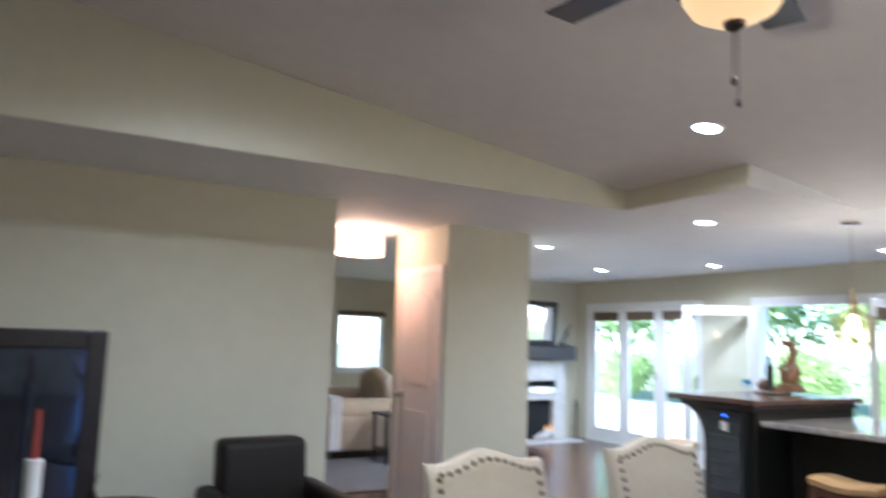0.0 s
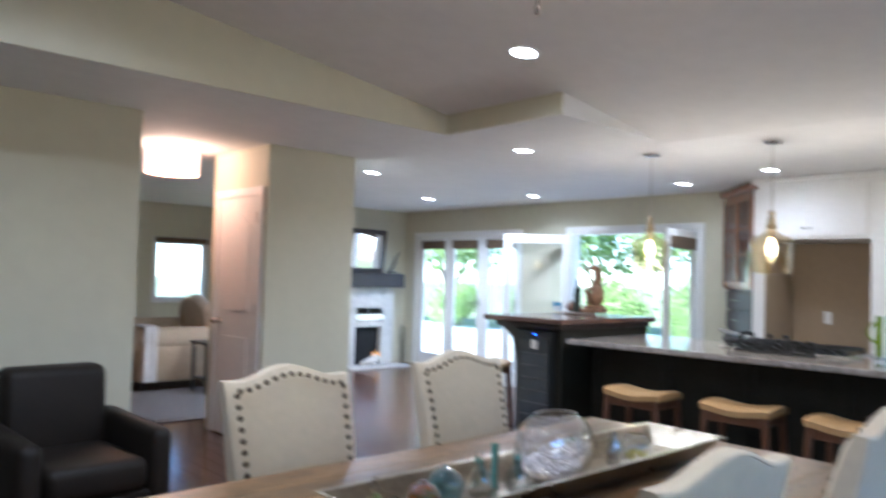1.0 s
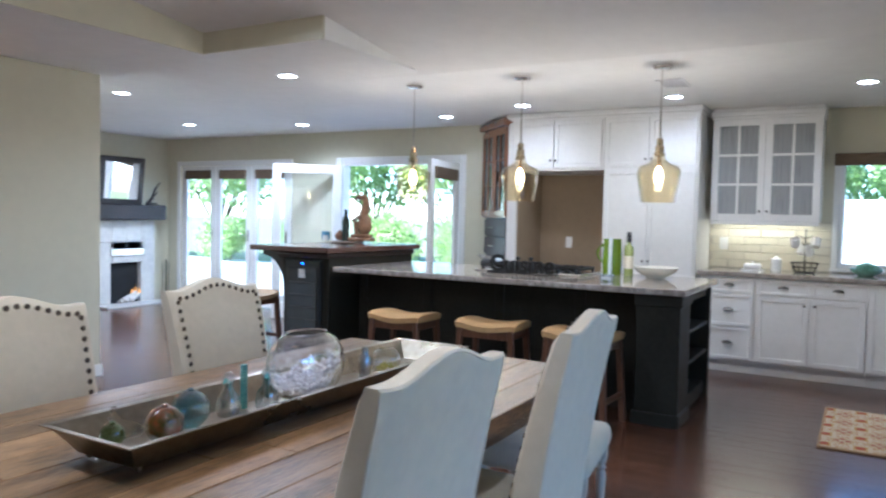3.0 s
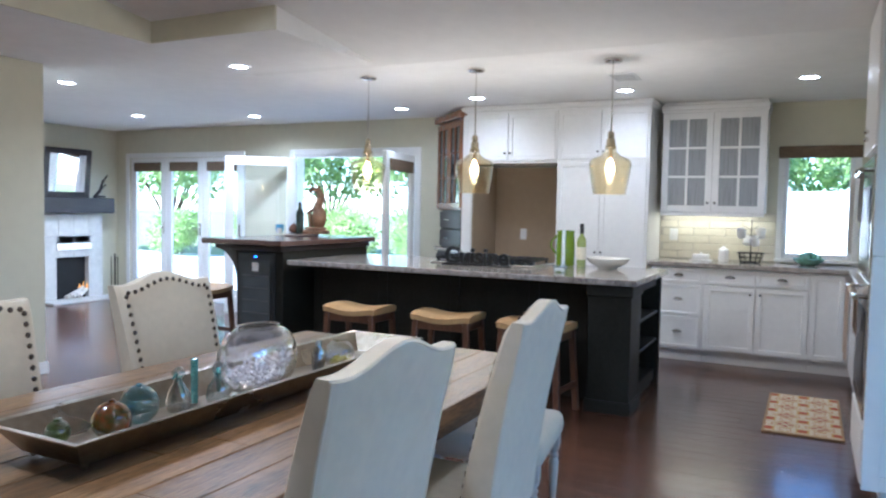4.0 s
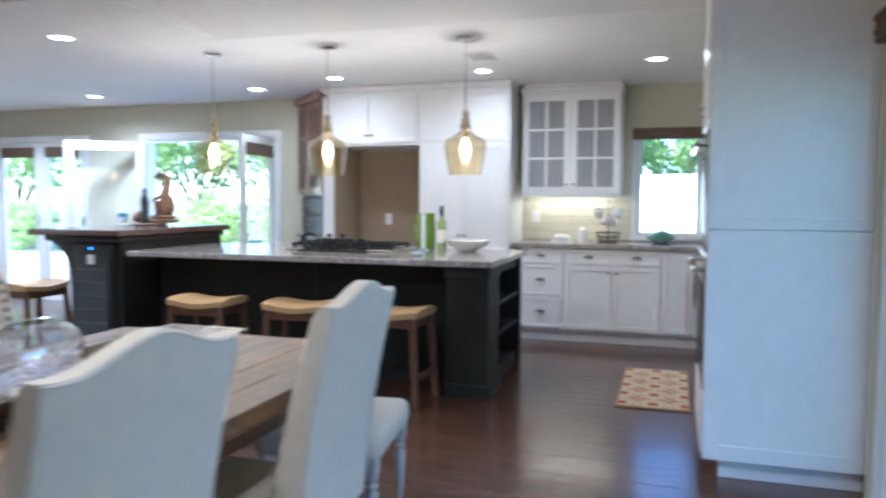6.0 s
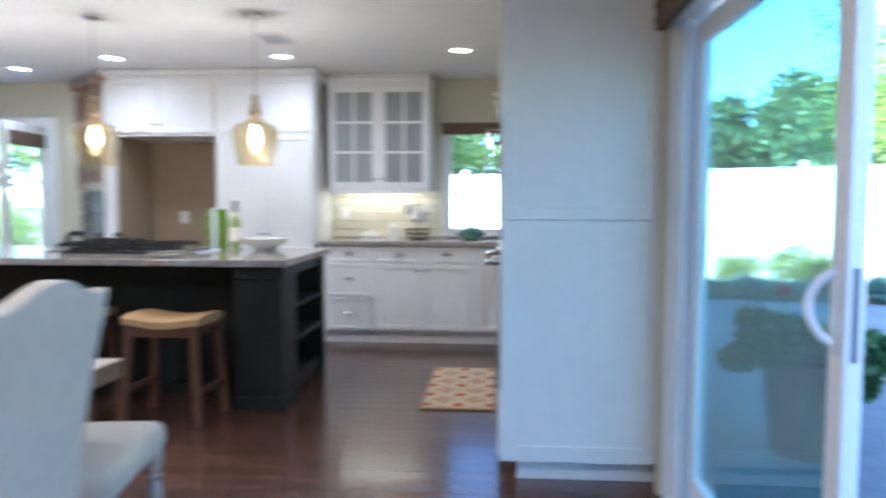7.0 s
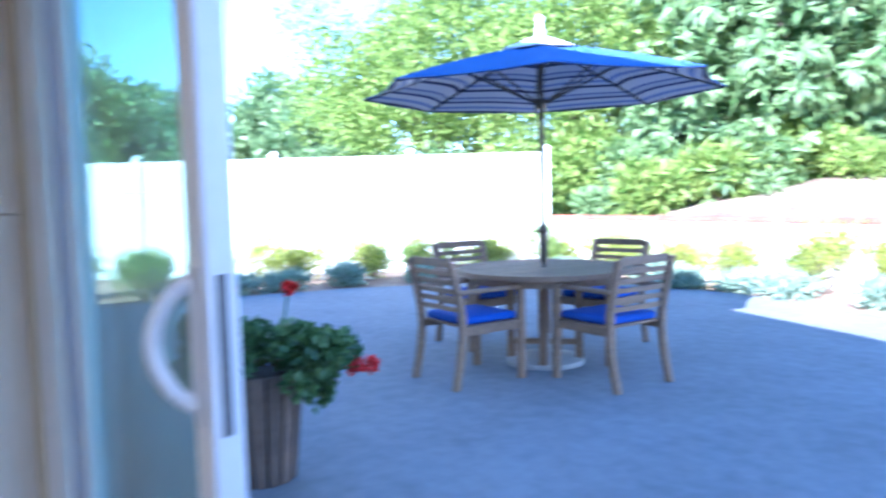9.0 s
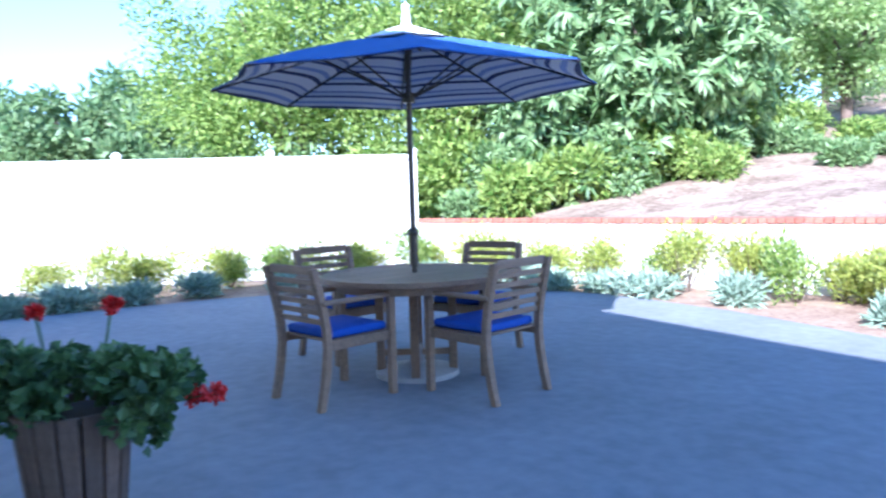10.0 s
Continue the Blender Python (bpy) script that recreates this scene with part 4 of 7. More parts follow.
ch = dining_chair()
ch.matrix_basis = pose(1.535, 1.97, 0, 0, 0, 180)
copy_thing(ch, pose(2.445, 2.06, 0, 0, 0, 178))
near_chair = dining_chair(0.46, 0.028)
near_chair.matrix_basis = pose(1.485, 1.04, 0, 0, 0, -3)
copy_thing(near_chair, pose(2.255, 1.00, 0, 0, 0, 2))
ds = thing("upholstered_stool", "cream linen stool with whitewashed turned legs at the table end", "stool", pose(3.05, 1.08, 0, 0, 0, 8))
bm = bmesh.new()
box(bm, -0.27, -0.24, 0.37, 0.27, 0.24, 0.475, bevel=0.04, seg=3)
for v in bm.verts:
    if v.co.z > 0.44:
        v.co.z += 0.022 * (1 - (v.co.x / 0.28) ** 2)
part("seat", bm, LINEN, ds, smooth=50)
for sx in (-1, 1):
    for sy in (-1, 1):
        bm = bmesh.new()
        lathe(bm, [(0.014, 0), (0.016, 0.02), (0.011, 0.03), (0.015, 0.10), (0.022, 0.20), (0.024, 0.25), (0.015, 0.268), (0.024, 0.28), (0.015, 0.292), (0.025, 0.31), (0.026, 0.32)], sx * 0.23, sy * 0.20, 16, True)
        box(bm, sx * 0.23 - 0.026, sy * 0.20 - 0.026, 0.32, sx * 0.23 + 0.026, sy * 0.20 + 0.026, 0.39, bevel=0.004)
        part("leg", bm, LIMED, ds, "whitewashed turned leg", smooth=50)

# ---- ceiling fittings ----
LAMPWHITE = glow("lit_lamp_disc", (1.0, 0.93, 0.82), 8)


def can_light():
    o = thing("recessed_light", "lit round recessed ceiling light with a white trim ring", "ceiling light", group="recessed ceiling lights")
    bm = bmesh.new()
    lathe(bm, [(0.066, -0.001), (0.068, -0.006), (0.088, -0.007), (0.092, -0.001), (0.092, 0.0), (0.066, 0.0)], n=28)
    part("trim_ring", bm, TRIM, o, smooth=40)
    bm = bmesh.new()
    lathe(bm, [(0.0005, -0.0025), (0.065, -0.0025), (0.065, -0.0005), (0.0005, -0.0005)], n=28)
    part("lens", bm, LAMPWHITE, o, "glowing lamp lens")
    return o


cl = can_light()
cl.matrix_basis = pose(*FLAT_CANS[0], H0)
for x, y in FLAT_CANS[1:]:
    copy_thing(cl, pose(x, y, H0))
# fittings for the last two are added to go with the unseen fill lights
for x, y in VAULT_CAN_AND_FILLS:
    copy_thing(cl, pose(x, y, vault_z(x) - 0.001, 0, math.degrees(math.atan(VAULT)), 0))

AMBER = glass("amber_pendant_glass", (0.985, 0.94, 0.82), 0.15, edge=2.2, rim=0.55)
BRASS = mat("brushed_champagne_metal", (0.55, 0.46, 0.32), 0.25, 1.0, var=0.08)


def pendant():
    o = thing("pendant_light", "amber glass jug pendant light with a glowing bulb", "pendant light", group="pendants over the island")
    bm = bmesh.new()
    lathe(bm, [(0.001, 0), (0.065, 0), (0.065, -0.012), (0.055, -0.022), (0.012, -0.026), (0.001, -0.026)], n=24)
    part("ceiling_canopy", bm, CHROME, o, smooth=40)
    bm = bmesh.new()
    rod(bm, (0, 0, -0.02), (0, 0, -0.52), 0.006, 10)
    part("stem", bm, CHROME, o, smooth=40)
    bm = bmesh.new()
    lathe(bm, [(0.008, -0.50), (0.02, -0.505), (0.024, -0.53), (0.02, -0.55), (0.03, -0.56), (0.03, -0.60), (0.036, -0.605), (0.036, -0.625), (0.016, -0.632), (0.016, -0.695), (0.001, -0.70)], n=20)
    part("socket_cap", bm, BRASS, o, "champagne metal socket cap", smooth=40)
    bm = bmesh.new()
    lathe(bm, [(0.038, -0.60), (0.042, -0.645), (0.075, -0.675), (0.125, -0.695), (0.143, -0.715), (0.147, -0.745), (0.138, -0.81), (0.126, -0.88), (0.115, -0.945), (0.112, -0.945), (0.123, -0.88), (0.135, -0.81), (0.144, -0.745), (0.140, -0.718), (0.122, -0.698), (0.073, -0.679), (0.039, -0.648)], n=32)
    g_ = part("glass_shade", bm, AMBER, o, "clear amber glass jug", smooth=40)
    g_.visible_shadow = False
    bm = bmesh.new()
    lathe(bm, [(0.012, -0.70), (0.020, -0.72), (0.031, -0.755), (0.032, -0.775), (0.023, -0.81), (0.001, -0.822)], n=18)
    part("bulb", bm, glow("warm_filament_bulb", (1.0, 0.76, 0.42), 3.5), o, "glowing warm bulb", smooth=40).visible_shadow = False
    return o


pd = pendant()
pd.matrix_basis = pose(*PENDANTS[0], H0)
for x, y in PENDANTS[1:]:
    copy_thing(pd, pose(x, y, H0))

vt = thing("ceiling_vent", "white slatted ceiling air vent", "vent", pose(6.05, 1.29, H0))
bm = bmesh.new()
for a in ((-0.18, -0.10, -0.16, 0.10), (0.16, -0.10, 0.18, 0.10), (-0.16, -0.10, 0.16, -0.08), (-0.16, 0.08, 0.16, 0.10)):
    box(bm, a[0], a[1], -0.010, a[2], a[3], -0.001, bevel=0.002)
part("frame", bm, TRIM, vt)
part("backing", B(-0.16, -0.08, -0.003, 0.16, 0.08, -0.001), mat("vent_shadow_grey", (0.12, 0.12, 0.12), 0.8), vt)
for k in range(7):
    part("slat", B(-0.16, -0.072 + 0.021 * k, -0.009, 0.16, -0.062 + 0.021 * k, -0.004), TRIM, vt)

# ceiling fan with a light bowl
fan = thing("ceiling_fan", "dark bronze ceiling fan at rest with an amber bowl light", "ceiling fan", pose(1.61, 1.28, 0))
FANBR = mat("dark_fan_bronze", (0.05, 0.04, 0.035), 0.4, 0.6, var=0.2)
zt = vault_z(1.61)
bm = bmesh.new()
lathe(bm, [(0.001, zt), (0.075, zt), (0.06, zt - 0.05), (0.016, zt - 0.07), (0.016, 2.66), (0.001, 2.66)], n=24)
part("downrod", bm, FANBR, fan, smooth=40)
bm = bmesh.new()
lathe(bm, [(0.001, 2.67), (0.05, 2.665), (0.13, 2.63), (0.14, 2.56), (0.10, 2.52), (0.09, 2.46), (0.15, 2.45), (0.155, 2.435), (0.001, 2.435)], n=28)
part("motor_housing", bm, FANBR, fan, smooth=40)
for k in range(5):
    bm = bmesh.new()
    box(bm, 0.13, -0.02, 2.575, 0.25, 0.02, 2.585, bevel=0.003)
    box(bm, 0.24, -0.068, 2.572, 0.66, 0.068, 2.582, bevel=0.004)
    part("blade", bm, DARKWOOD, fan).matrix_basis = Matrix.Rotation(radians(72 * k - 48), 4, "Z")
bm = bmesh.new()
lathe(bm, [(0.138, 2.434), (0.136, 2.41), (0.11, 2.365), (0.065, 2.34), (0.001, 2.332)], n=28)
part("light_bowl", bm, glow("amber_lit_bowl", (1.0, 0.60, 0.24), 0.15), fan, "glowing amber glass bowl", smooth=60).visible_shadow = False
bm = bmesh.new()
lathe(bm, [(0.001, 2.335), (0.03, 2.333), (0.028, 2.32), (0.012, 2.31), (0.001, 2.305)], n=16)
part("bowl_finial", bm, FANBR, fan, smooth=40)
for dx, zl in ((-0.008, 2.155), (0.012, 2.10)):
    bm = bmesh.new()
    rod(bm, (dx, 0, 2.31), (dx, 0, zl + 0.02), 0.002, 6)
    lathe(bm, [(0.001, zl + 0.03), (0.006, zl + 0.022), (0.007, zl + 0.008), (0.001, zl)], dx, 0, 10)
    part("pull_chain", bm, FANBR, fan)

dl = thing("drum_light", "glowing white fabric drum ceiling light in the hall", "ceiling light", pose(2.62, 6.10, H0))
bm = bmesh.new()
lathe(bm, [(0.215, -0.04), (0.22, -0.04), (0.22, -0.24), (0.215, -0.24), (0.215, -0.04)], n=36)
part("drum_shade", bm, glow("lit_drum_fabric", (1.0, 0.60, 0.38), 0.42), dl, "glowing pleated fabric shade", smooth=40).visible_shadow = False
bm = bmesh.new()
lathe(bm, [(0.001, 0), (0.07, 0), (0.06, -0.03), (0.01, -0.035), (0.01, -0.09), (0.001, -0.09)], n=20)
part("mount", bm, STEEL, dl, smooth=40)

# ---- counter things ----
CZ = 0.922
ck = thing("gas_cooktop", "black gas cooktop with cast iron grates and knobs", "cooktop", pose(5.86, 2.30, CZ))
part("glass_top", B(-0.26, -0.46, 0.001, 0.26, 0.46, 0.014, bevel=0.004), STEEL, ck)
for k in range(3):
    y = -0.29 + 0.29 * k
    bm = bmesh.new()
    for s_ in (-1, 1):
        box(bm, -0.22, y + s_ * 0.125 - 0.008, 0.035, 0.20, y + s_ * 0.125 + 0.008, 0.055, bevel=0.003)
        box(bm, s_ * 0.20 - 0.008 - 0.01, y - 0.125, 0.035, s_ * 0.20 + 0.008 - 0.01, y + 0.125, 0.055, bevel=0.003)
        for t_ in (-1, 1):
            box(bm, s_ * 0.19 - 0.012, y + t_ * 0.12 - 0.008, 0.014, s_ * 0.19 + 0.012, y + t_ * 0.12 + 0.008, 0.04)
    for t_ in (-0.09, -0.03, 0.03, 0.09):
        box(bm, -0.20, y + t_ - 0.005, 0.04, 0.18, y + t_ + 0.005, 0.062)
    box(bm, -0.015, y - 0.12, 0.036, 0.0, y + 0.12, 0.058)
    part("grate", bm, IRON, ck, "cast iron grate")
    for x in (-0.11, 0.09):
        bm = bmesh.new()
        lathe(bm, [(0.05, 0.014), (0.05, 0.022), (0.036, 0.026), (0.034, 0.034), (0.001, 0.034)], x, y, 20)
        part("burner", bm, BLACK, ck, smooth=40)
for k in range(4):
    bm = bmesh.new()
    cyl(bm, -0.225, -0.42 + 0.075 * k, 0.014, 0.045, 0.019, 0.016, 16)
    part("control_knob", bm, BLACK, ck, smooth=40)

# wooden word sign
sg = thing("word_sign", "black standing letters spelling Cuisine on the island", "sign")
cu = bpy.data.curves.new("letters", "FONT")
cu.body, cu.size, cu.extrude, cu.bevel_depth, cu.offset = "Cuisine", 0.185, 0.012, 0.002, 0.004
cu.space_character = 1.0
tmp = new("letters_curve", cu)
me = bpy.data.meshes.new_from_object(tmp.evaluated_get(bpy.context.evaluated_depsgraph_get()))
bpy.data.objects.remove(tmp)
me.materials.clear()
me.materials.append(BLACK)
lt = new("letters", me)
lt.parent = sg
lt.matrix_basis = Matrix(((0, 0, -1, 5.50), (-1, 0, 0, 2.565), (0, 1, 0, CZ + 0.016), (0, 0, 0, 1)))
part("base_strip", B(5.47, 1.99, CZ + 0.001, 5.53, 2.58, CZ + 0.018, bevel=0.003), BLACK, sg)

GREENJ = mat("lime_green_ceramic", (0.15, 0.24, 0.012), 0.15, var=0.12, scale=6, coat=0.5)
jg = thing("pitcher", "lime green ceramic pitcher with a loop handle", "pitcher", pose(6.02, 1.72, CZ))
bm = bmesh.new()
lathe(bm, [(0.001, 0.001), (0.068, 0.001), (0.075, 0.01), (0.078, 0.15), (0.070, 0.27), (0.074, 0.29), (0.069, 0.29), (0.065, 0.27), (0.072, 0.15), (0.068, 0.02), (0.001, 0.015)], n=28)
part("body", bm, GREENJ, jg, smooth=40)
bm = bmesh.new()
pr = None
for k in range(9):
    a = math.pi * k / 8
    p = Vector((0, 0.070 + 0.055 * math.sin(a), 0.25 - 0.16 * k / 8))
    if pr is not None:
        rod(bm, pr, p, 0.009, 8)
    pr = p
part("handle", bm, GREENJ, jg, smooth=60)

wb = thing("wine_bottle", "pale green glass wine bottle with a black capsule", "bottle", pose(5.98, 1.575, CZ))
bm = bmesh.new()
lathe(bm, [(0.001, 0.001), (0.036, 0.001), (0.037, 0.20), (0.034, 0.225), (0.015, 0.255), (0.014, 0.30), (0.001, 0.30)], n=24)
part("body", bm, mat("pale_bottle_glass", (0.30, 0.36, 0.12), 0.08, var=0.1, spec=0.8), wb, smooth=40)
part("label", (lambda q: (lathe(q, [(0.0375, 0.06), (0.0378, 0.061), (0.0378, 0.16), (0.0375, 0.161)], n=24), q)[1])(bmesh.new()), mat("cream_paper", (0.74, 0.70, 0.58), 0.8), wb, "cream paper label")
bm = bmesh.new()
lathe(bm, [(0.0145, 0.27), (0.0165, 0.272), (0.0165, 0.345), (0.014, 0.35), (0.001, 0.35)], n=20)
part("capsule", bm, BLACK, wb, "black capsule", smooth=40)

cn = thing("twisted_candle", "blue and white spiral glass taper candle", "candle", pose(5.90, 1.70, CZ))
bm = bmesh.new()
lathe(bm, [(0.001, 0.013)] + [(0.013 + 0.003 * (k % 2), 0.014 + 0.0055 * k) for k in range(52)] + [(0.001, 0.302)], n=14)
part("twist", bm, mat("blue_white_glass", (0.55, 0.66, 0.72), 0.15, scale=30, second=(0.85, 0.88, 0.9)), cn, smooth=50)
bm = bmesh.new()
lathe(bm, [(0.001, 0.001), (0.035, 0.001), (0.035, 0.008), (0.015, 0.014), (0.001, 0.014)], n=20)
part("foot", bm, mat("blue_white_glass", (0.6, 0.7, 0.8)), cn, smooth=40)

gt = thing("glass_votive", "small clear glass block votive", "votive", pose(5.34, 1.55, CZ))
bm = bmesh.new()
lathe(bm, [(0.001, 0.001), (0.05, 0.001), (0.055, 0.055), (0.050, 0.055), (0.044, 0.014), (0.001, 0.012)], n=8)
part("cup", bm, glass("thick_clear_glass", (0.86, 0.92, 0.97), 0.35), gt)
bm = bmesh.new()
cyl(bm, 0, 0, 0.014, 0.032, 0.034, n=16)
part("candle", bm, mat("white_wax", (0.85, 0.84, 0.8), 0.5), gt, smooth=40)

bw = thing("serving_bowl", "wide white ceramic bowl with a small dark motif", "bowl", pose(5.93, 1.345, CZ))
bm = bmesh.new()
lathe(bm, [(0.001, 0.001), (0.07, 0.001), (0.078, 0.012), (0.14, 0.045), (0.172, 0.085), (0.166, 0.087), (0.134, 0.052), (0.07, 0.02), (0.001, 0.016)], n=36)
part("body", bm, mat("cream_white_glaze", (0.72, 0.72, 0.66), 0.2, var=0.05, coat=0.4), bw, smooth=40)
bm = bmesh.new()
ball(bm, 0.10, 0.02, 0.060, 0.022, 12, 8, 0.3)
part("motif", bm, BLACK, bw)

# back counter
bd = thing("butter_dish", "white ceramic covered butter dish", "dish", pose(7.62, 0.86, 0.92))
part("plate", B(-0.06, -0.10, 0.001, 0.06, 0.10, 0.012, bevel=0.004), CAB, bd)
bm = B(-0.042, -0.075, 0.013, 0.042, 0.075, 0.065, bevel=0.015, seg=3)
ball(bm, 0, 0, 0.072, 0.014)
part("cover", bm, CAB, bd, smooth=50)
cs = thing("canister", "white ceramic salt canister with a lid", "canister", pose(7.64, 0.66, 0.92))
bm = bmesh.new()
lathe(bm, [(0.001, 0.001), (0.042, 0.001), (0.045, 0.02), (0.045, 0.10), (0.04, 0.105), (0.001, 0.105)], n=24)
part("body", bm, CAB, cs, smooth=40)
bm = bmesh.new()
lathe(bm, [(0.046, 0.106), (0.046, 0.116), (0.02, 0.13), (0.012, 0.145), (0.001, 0.148)], n=24)
part("lid", bm, CAB, cs, smooth=40)
mt_ = thing("mug_tree", "black wire basket mug stand hung with white mugs", "mug stand", pose(7.62, 0.42, 0.92))
bm = bmesh.new()
rod(bm, (0, 0, 0.001), (0, 0, 0.40), 0.006)
for r, z in ((0.085, 0.006), (0.105, 0.05), (0.115, 0.095)):
    pr = None
    for k in range(25):
        a = 2 * math.pi * k / 24
        p = Vector((r * math.cos(a), r * math.sin(a), z))
        if pr is not None:
            rod(bm, pr, p, 0.0035, 6)
        pr = p
for k in range(12):
    a = 2 * math.pi * k / 12
    rod(bm, (0.085 * math.cos(a), 0.085 * math.sin(a), 0.006), (0.115 * math.cos(a), 0.115 * math.sin(a), 0.095), 0.003, 6)
rod(bm, (-0.085, 0, 0.006), (0.085, 0, 0.006), 0.0035, 6)
rod(bm, (0, -0.085, 0.006), (0, 0.085, 0.006), 0.0035, 6)
for k in range(4):
    a = radians(90 * k + 30)
    z = 0.24 + 0.07 * (k % 2)
    rod(bm, (0, 0, z), (0.07 * math.cos(a), 0.07 * math.sin(a), z + 0.035), 0.004, 6)
part("wire_stand", bm, IRON, mt_)
for k in range(4):
    a = radians(90 * k + 30)
    z = 0.20 + 0.07 * (k % 2)
    mg = thing("mug", "white ceramic mug hung on the wire stand", "mug", pose(7.62 + 0.09 * math.cos(a), 0.42 + 0.09 * math.sin(a), 0.92 + z - 0.03, 25 * math.sin(a * 2), 20, math.degrees(a)), group="hanging mugs")
    bm = bmesh.new()
    lathe(bm, [(0.001, 0), (0.032, 0), (0.036, 0.01), (0.038, 0.085), (0.034, 0.085), (0.032, 0.01), (0.001, 0.008)], n=20)
    part("body", bm, CAB, mg, smooth=40)
    bm = bmesh.new()
    pr = None
    for j in range(8):
        b_ = math.pi * j / 7
        p = Vector((-0.036 - 0.024 * math.sin(b_), 0, 0.07 - 0.05 * j / 7))
        if pr is not None:
            rod(bm, pr, p, 0.005, 6)
        pr = p
    part("handle", bm, CAB, mg, smooth=60)
gb = thing("glass_bowl", "pale green glass bowl heaped with green glass", "bowl", pose(7.60, -0.07, 0.92))
bm = bmesh.new()
lathe(bm, [(0.001, 0.001), (0.06, 0.001), (0.12, 0.04), (0.135, 0.065), (0.130, 0.066), (0.115, 0.044), (0.055, 0.010), (0.001, 0.008)], n=28)
GG = mat("pale_green_glass", (0.22, 0.42, 0.30), 0.12, var=0.3, scale=25, spec=0.8)
part("body", bm, GG, gb, smooth=40)
rng = np.random.default_rng(3)
for k in range(12):
    a, r = rng.uniform(0, 6.28), rng.uniform(0, 0.085)
    bm = bmesh.new()
    ball(bm, r * math.cos(a), r * math.sin(a), 0.065 + 0.04 * (1 - r / 0.09), 0.028, 10, 8)
    part("glass_float", bm, GG, gb, smooth=60)

# backsplash tiles under the wall cabinet
bs = thing("backsplash", "glossy cream subway tile backsplash", "backsplash", kind="structure")
TILE = mat("cream_glazed_tile", (0.66, 0.62, 0.50), 0.12, var=0.05, scale=3, coat=0.4, random=0.06)
part("grout", B(EX - 0.008, 0.22, 0.921, EX - 0.003, 1.295, 1.384), mat("grout", (0.50, 0.47, 0.40), 0.9), bs)
for r in range(6):
    y = 0.222 - (0.15 if r % 2 else 0)
    z = 0.925 + r * 0.0762
    while y < 1.29:
        a, b = max(0.222, y), min(1.293, y + 0.297)
        if b - a > 0.03:
            part("tile", B(EX - 0.018, a + 0.002, z + 0.002, EX - 0.0085, b - 0.002, z + 0.074, bevel=0.004), TILE, bs)
        y += 0.30
ul = bpy.data.lights.new("under_cabinet_lamp", "AREA")
ul.shape, ul.size, ul.size_y, ul.energy, ul.color = "RECTANGLE", 0.06, 0.8, 0.55, (1.0, 0.84, 0.55)
uo = new("under_cabinet_lamp", ul)
uo.matrix_world = pose(7.74, 0.775, 1.383, 0, 0, 0)
ls = thing("light_switch", "white switch plate on the backsplash", "switch")
part("plate", B(EX - 0.024, 1.12, 1.10, EX - 0.0185, 1.20, 1.22, bevel=0.002), TRIM, ls)
part("rocker", B(EX - 0.027, 1.145, 1.13, EX - 0.0245, 1.175, 1.19, bevel=0.001), CAB, ls)

# rug
rg = bpy.data.materials.new("woven_rug_pattern")
rg.use_nodes = True
n_, l_ = rg.node_tree.nodes, rg.node_tree.links


def mth(op, a, b=None):
    q = n_.new("ShaderNodeMath")
    q.operation = op
    for k, v in enumerate((a, b)):
        if v is None:
            continue
        if isinstance(v, (int, float)):
            q.inputs[k].default_value = v
        else:
            l_.new(v, q.inputs[k])
    return q.outputs[0]


tc_ = n_.new("ShaderNodeTexCoord")
sp_ = n_.new("ShaderNodeSeparateXYZ")
l_.new(tc_.outputs["Object"], sp_.inputs[0])
kx, ky = mth("MULTIPLY", sp_.outputs[0], 2 * math.pi / 0.24), mth("MULTIPLY", sp_.outputs[1], 2 * math.pi / 0.20)
wv = mth("ADD", mth("COSINE", kx), mth("COSINE", ky))
w2_ = mth("MULTIPLY", mth("COSINE", mth("MULTIPLY", kx, 2.0)), mth("COSINE", mth("MULTIPLY", ky, 2.0)))
val = mth("ADD", mth("MULTIPLY", wv, 0.25), mth("MULTIPLY", w2_, 0.16))
nz = n_.new("ShaderNodeTexNoise")
nz.inputs["Scale"].default_value = 220
l_.new(tc_.outputs["Object"], nz.inputs["Vector"])
val = mth("ADD", mth("ADD", val, 0.44), mth("MULTIPLY", nz.outputs[0], 0.12))
rp_ = n_.new("ShaderNodeValToRGB")
rp_.color_ramp.interpolation = "CONSTANT"
for k, (q, c) in enumerate(((0.0, (0.34, 0.07, 0.04)), (0.10, (0.56, 0.47, 0.31)), (0.24, (0.48, 0.30, 0.08)), (0.33, (0.60, 0.52, 0.37)), (0.47, (0.42, 0.17, 0.06)), (0.54, (0.60, 0.52, 0.37)), (0.76, (0.48, 0.30, 0.08)), (0.88, (0.36, 0.08, 0.04)))):
    e = rp_.color_ramp.elements[k] if k < 2 else rp_.color_ramp.elements.new(q)
    e.position, e.color = q, (*c, 1)
l_.new(val, rp_.inputs[0])
l_.new(rp_.outputs[0], n_["Principled BSDF"].inputs["Base Color"])
n_["Principled BSDF"].inputs["Roughness"].default_value = 0.95
bp_ = n_.new("ShaderNodeBump")
bp_.inputs["Strength"].default_value = 0.6
l_.new(nz.outputs[0], bp_.inputs["Height"])
l_.new(bp_.outputs[0], n_["Principled BSDF"].inputs["Normal"])
ru = thing("kitchen_rug", "small patterned red, gold and cream rug before the ovens", "rug", pose(5.75, -0.08, 0))
part("woven_field", B(-0.54, -0.22, 0.001, 0.54, 0.22, 0.014, bevel=0.005), rg, ru)
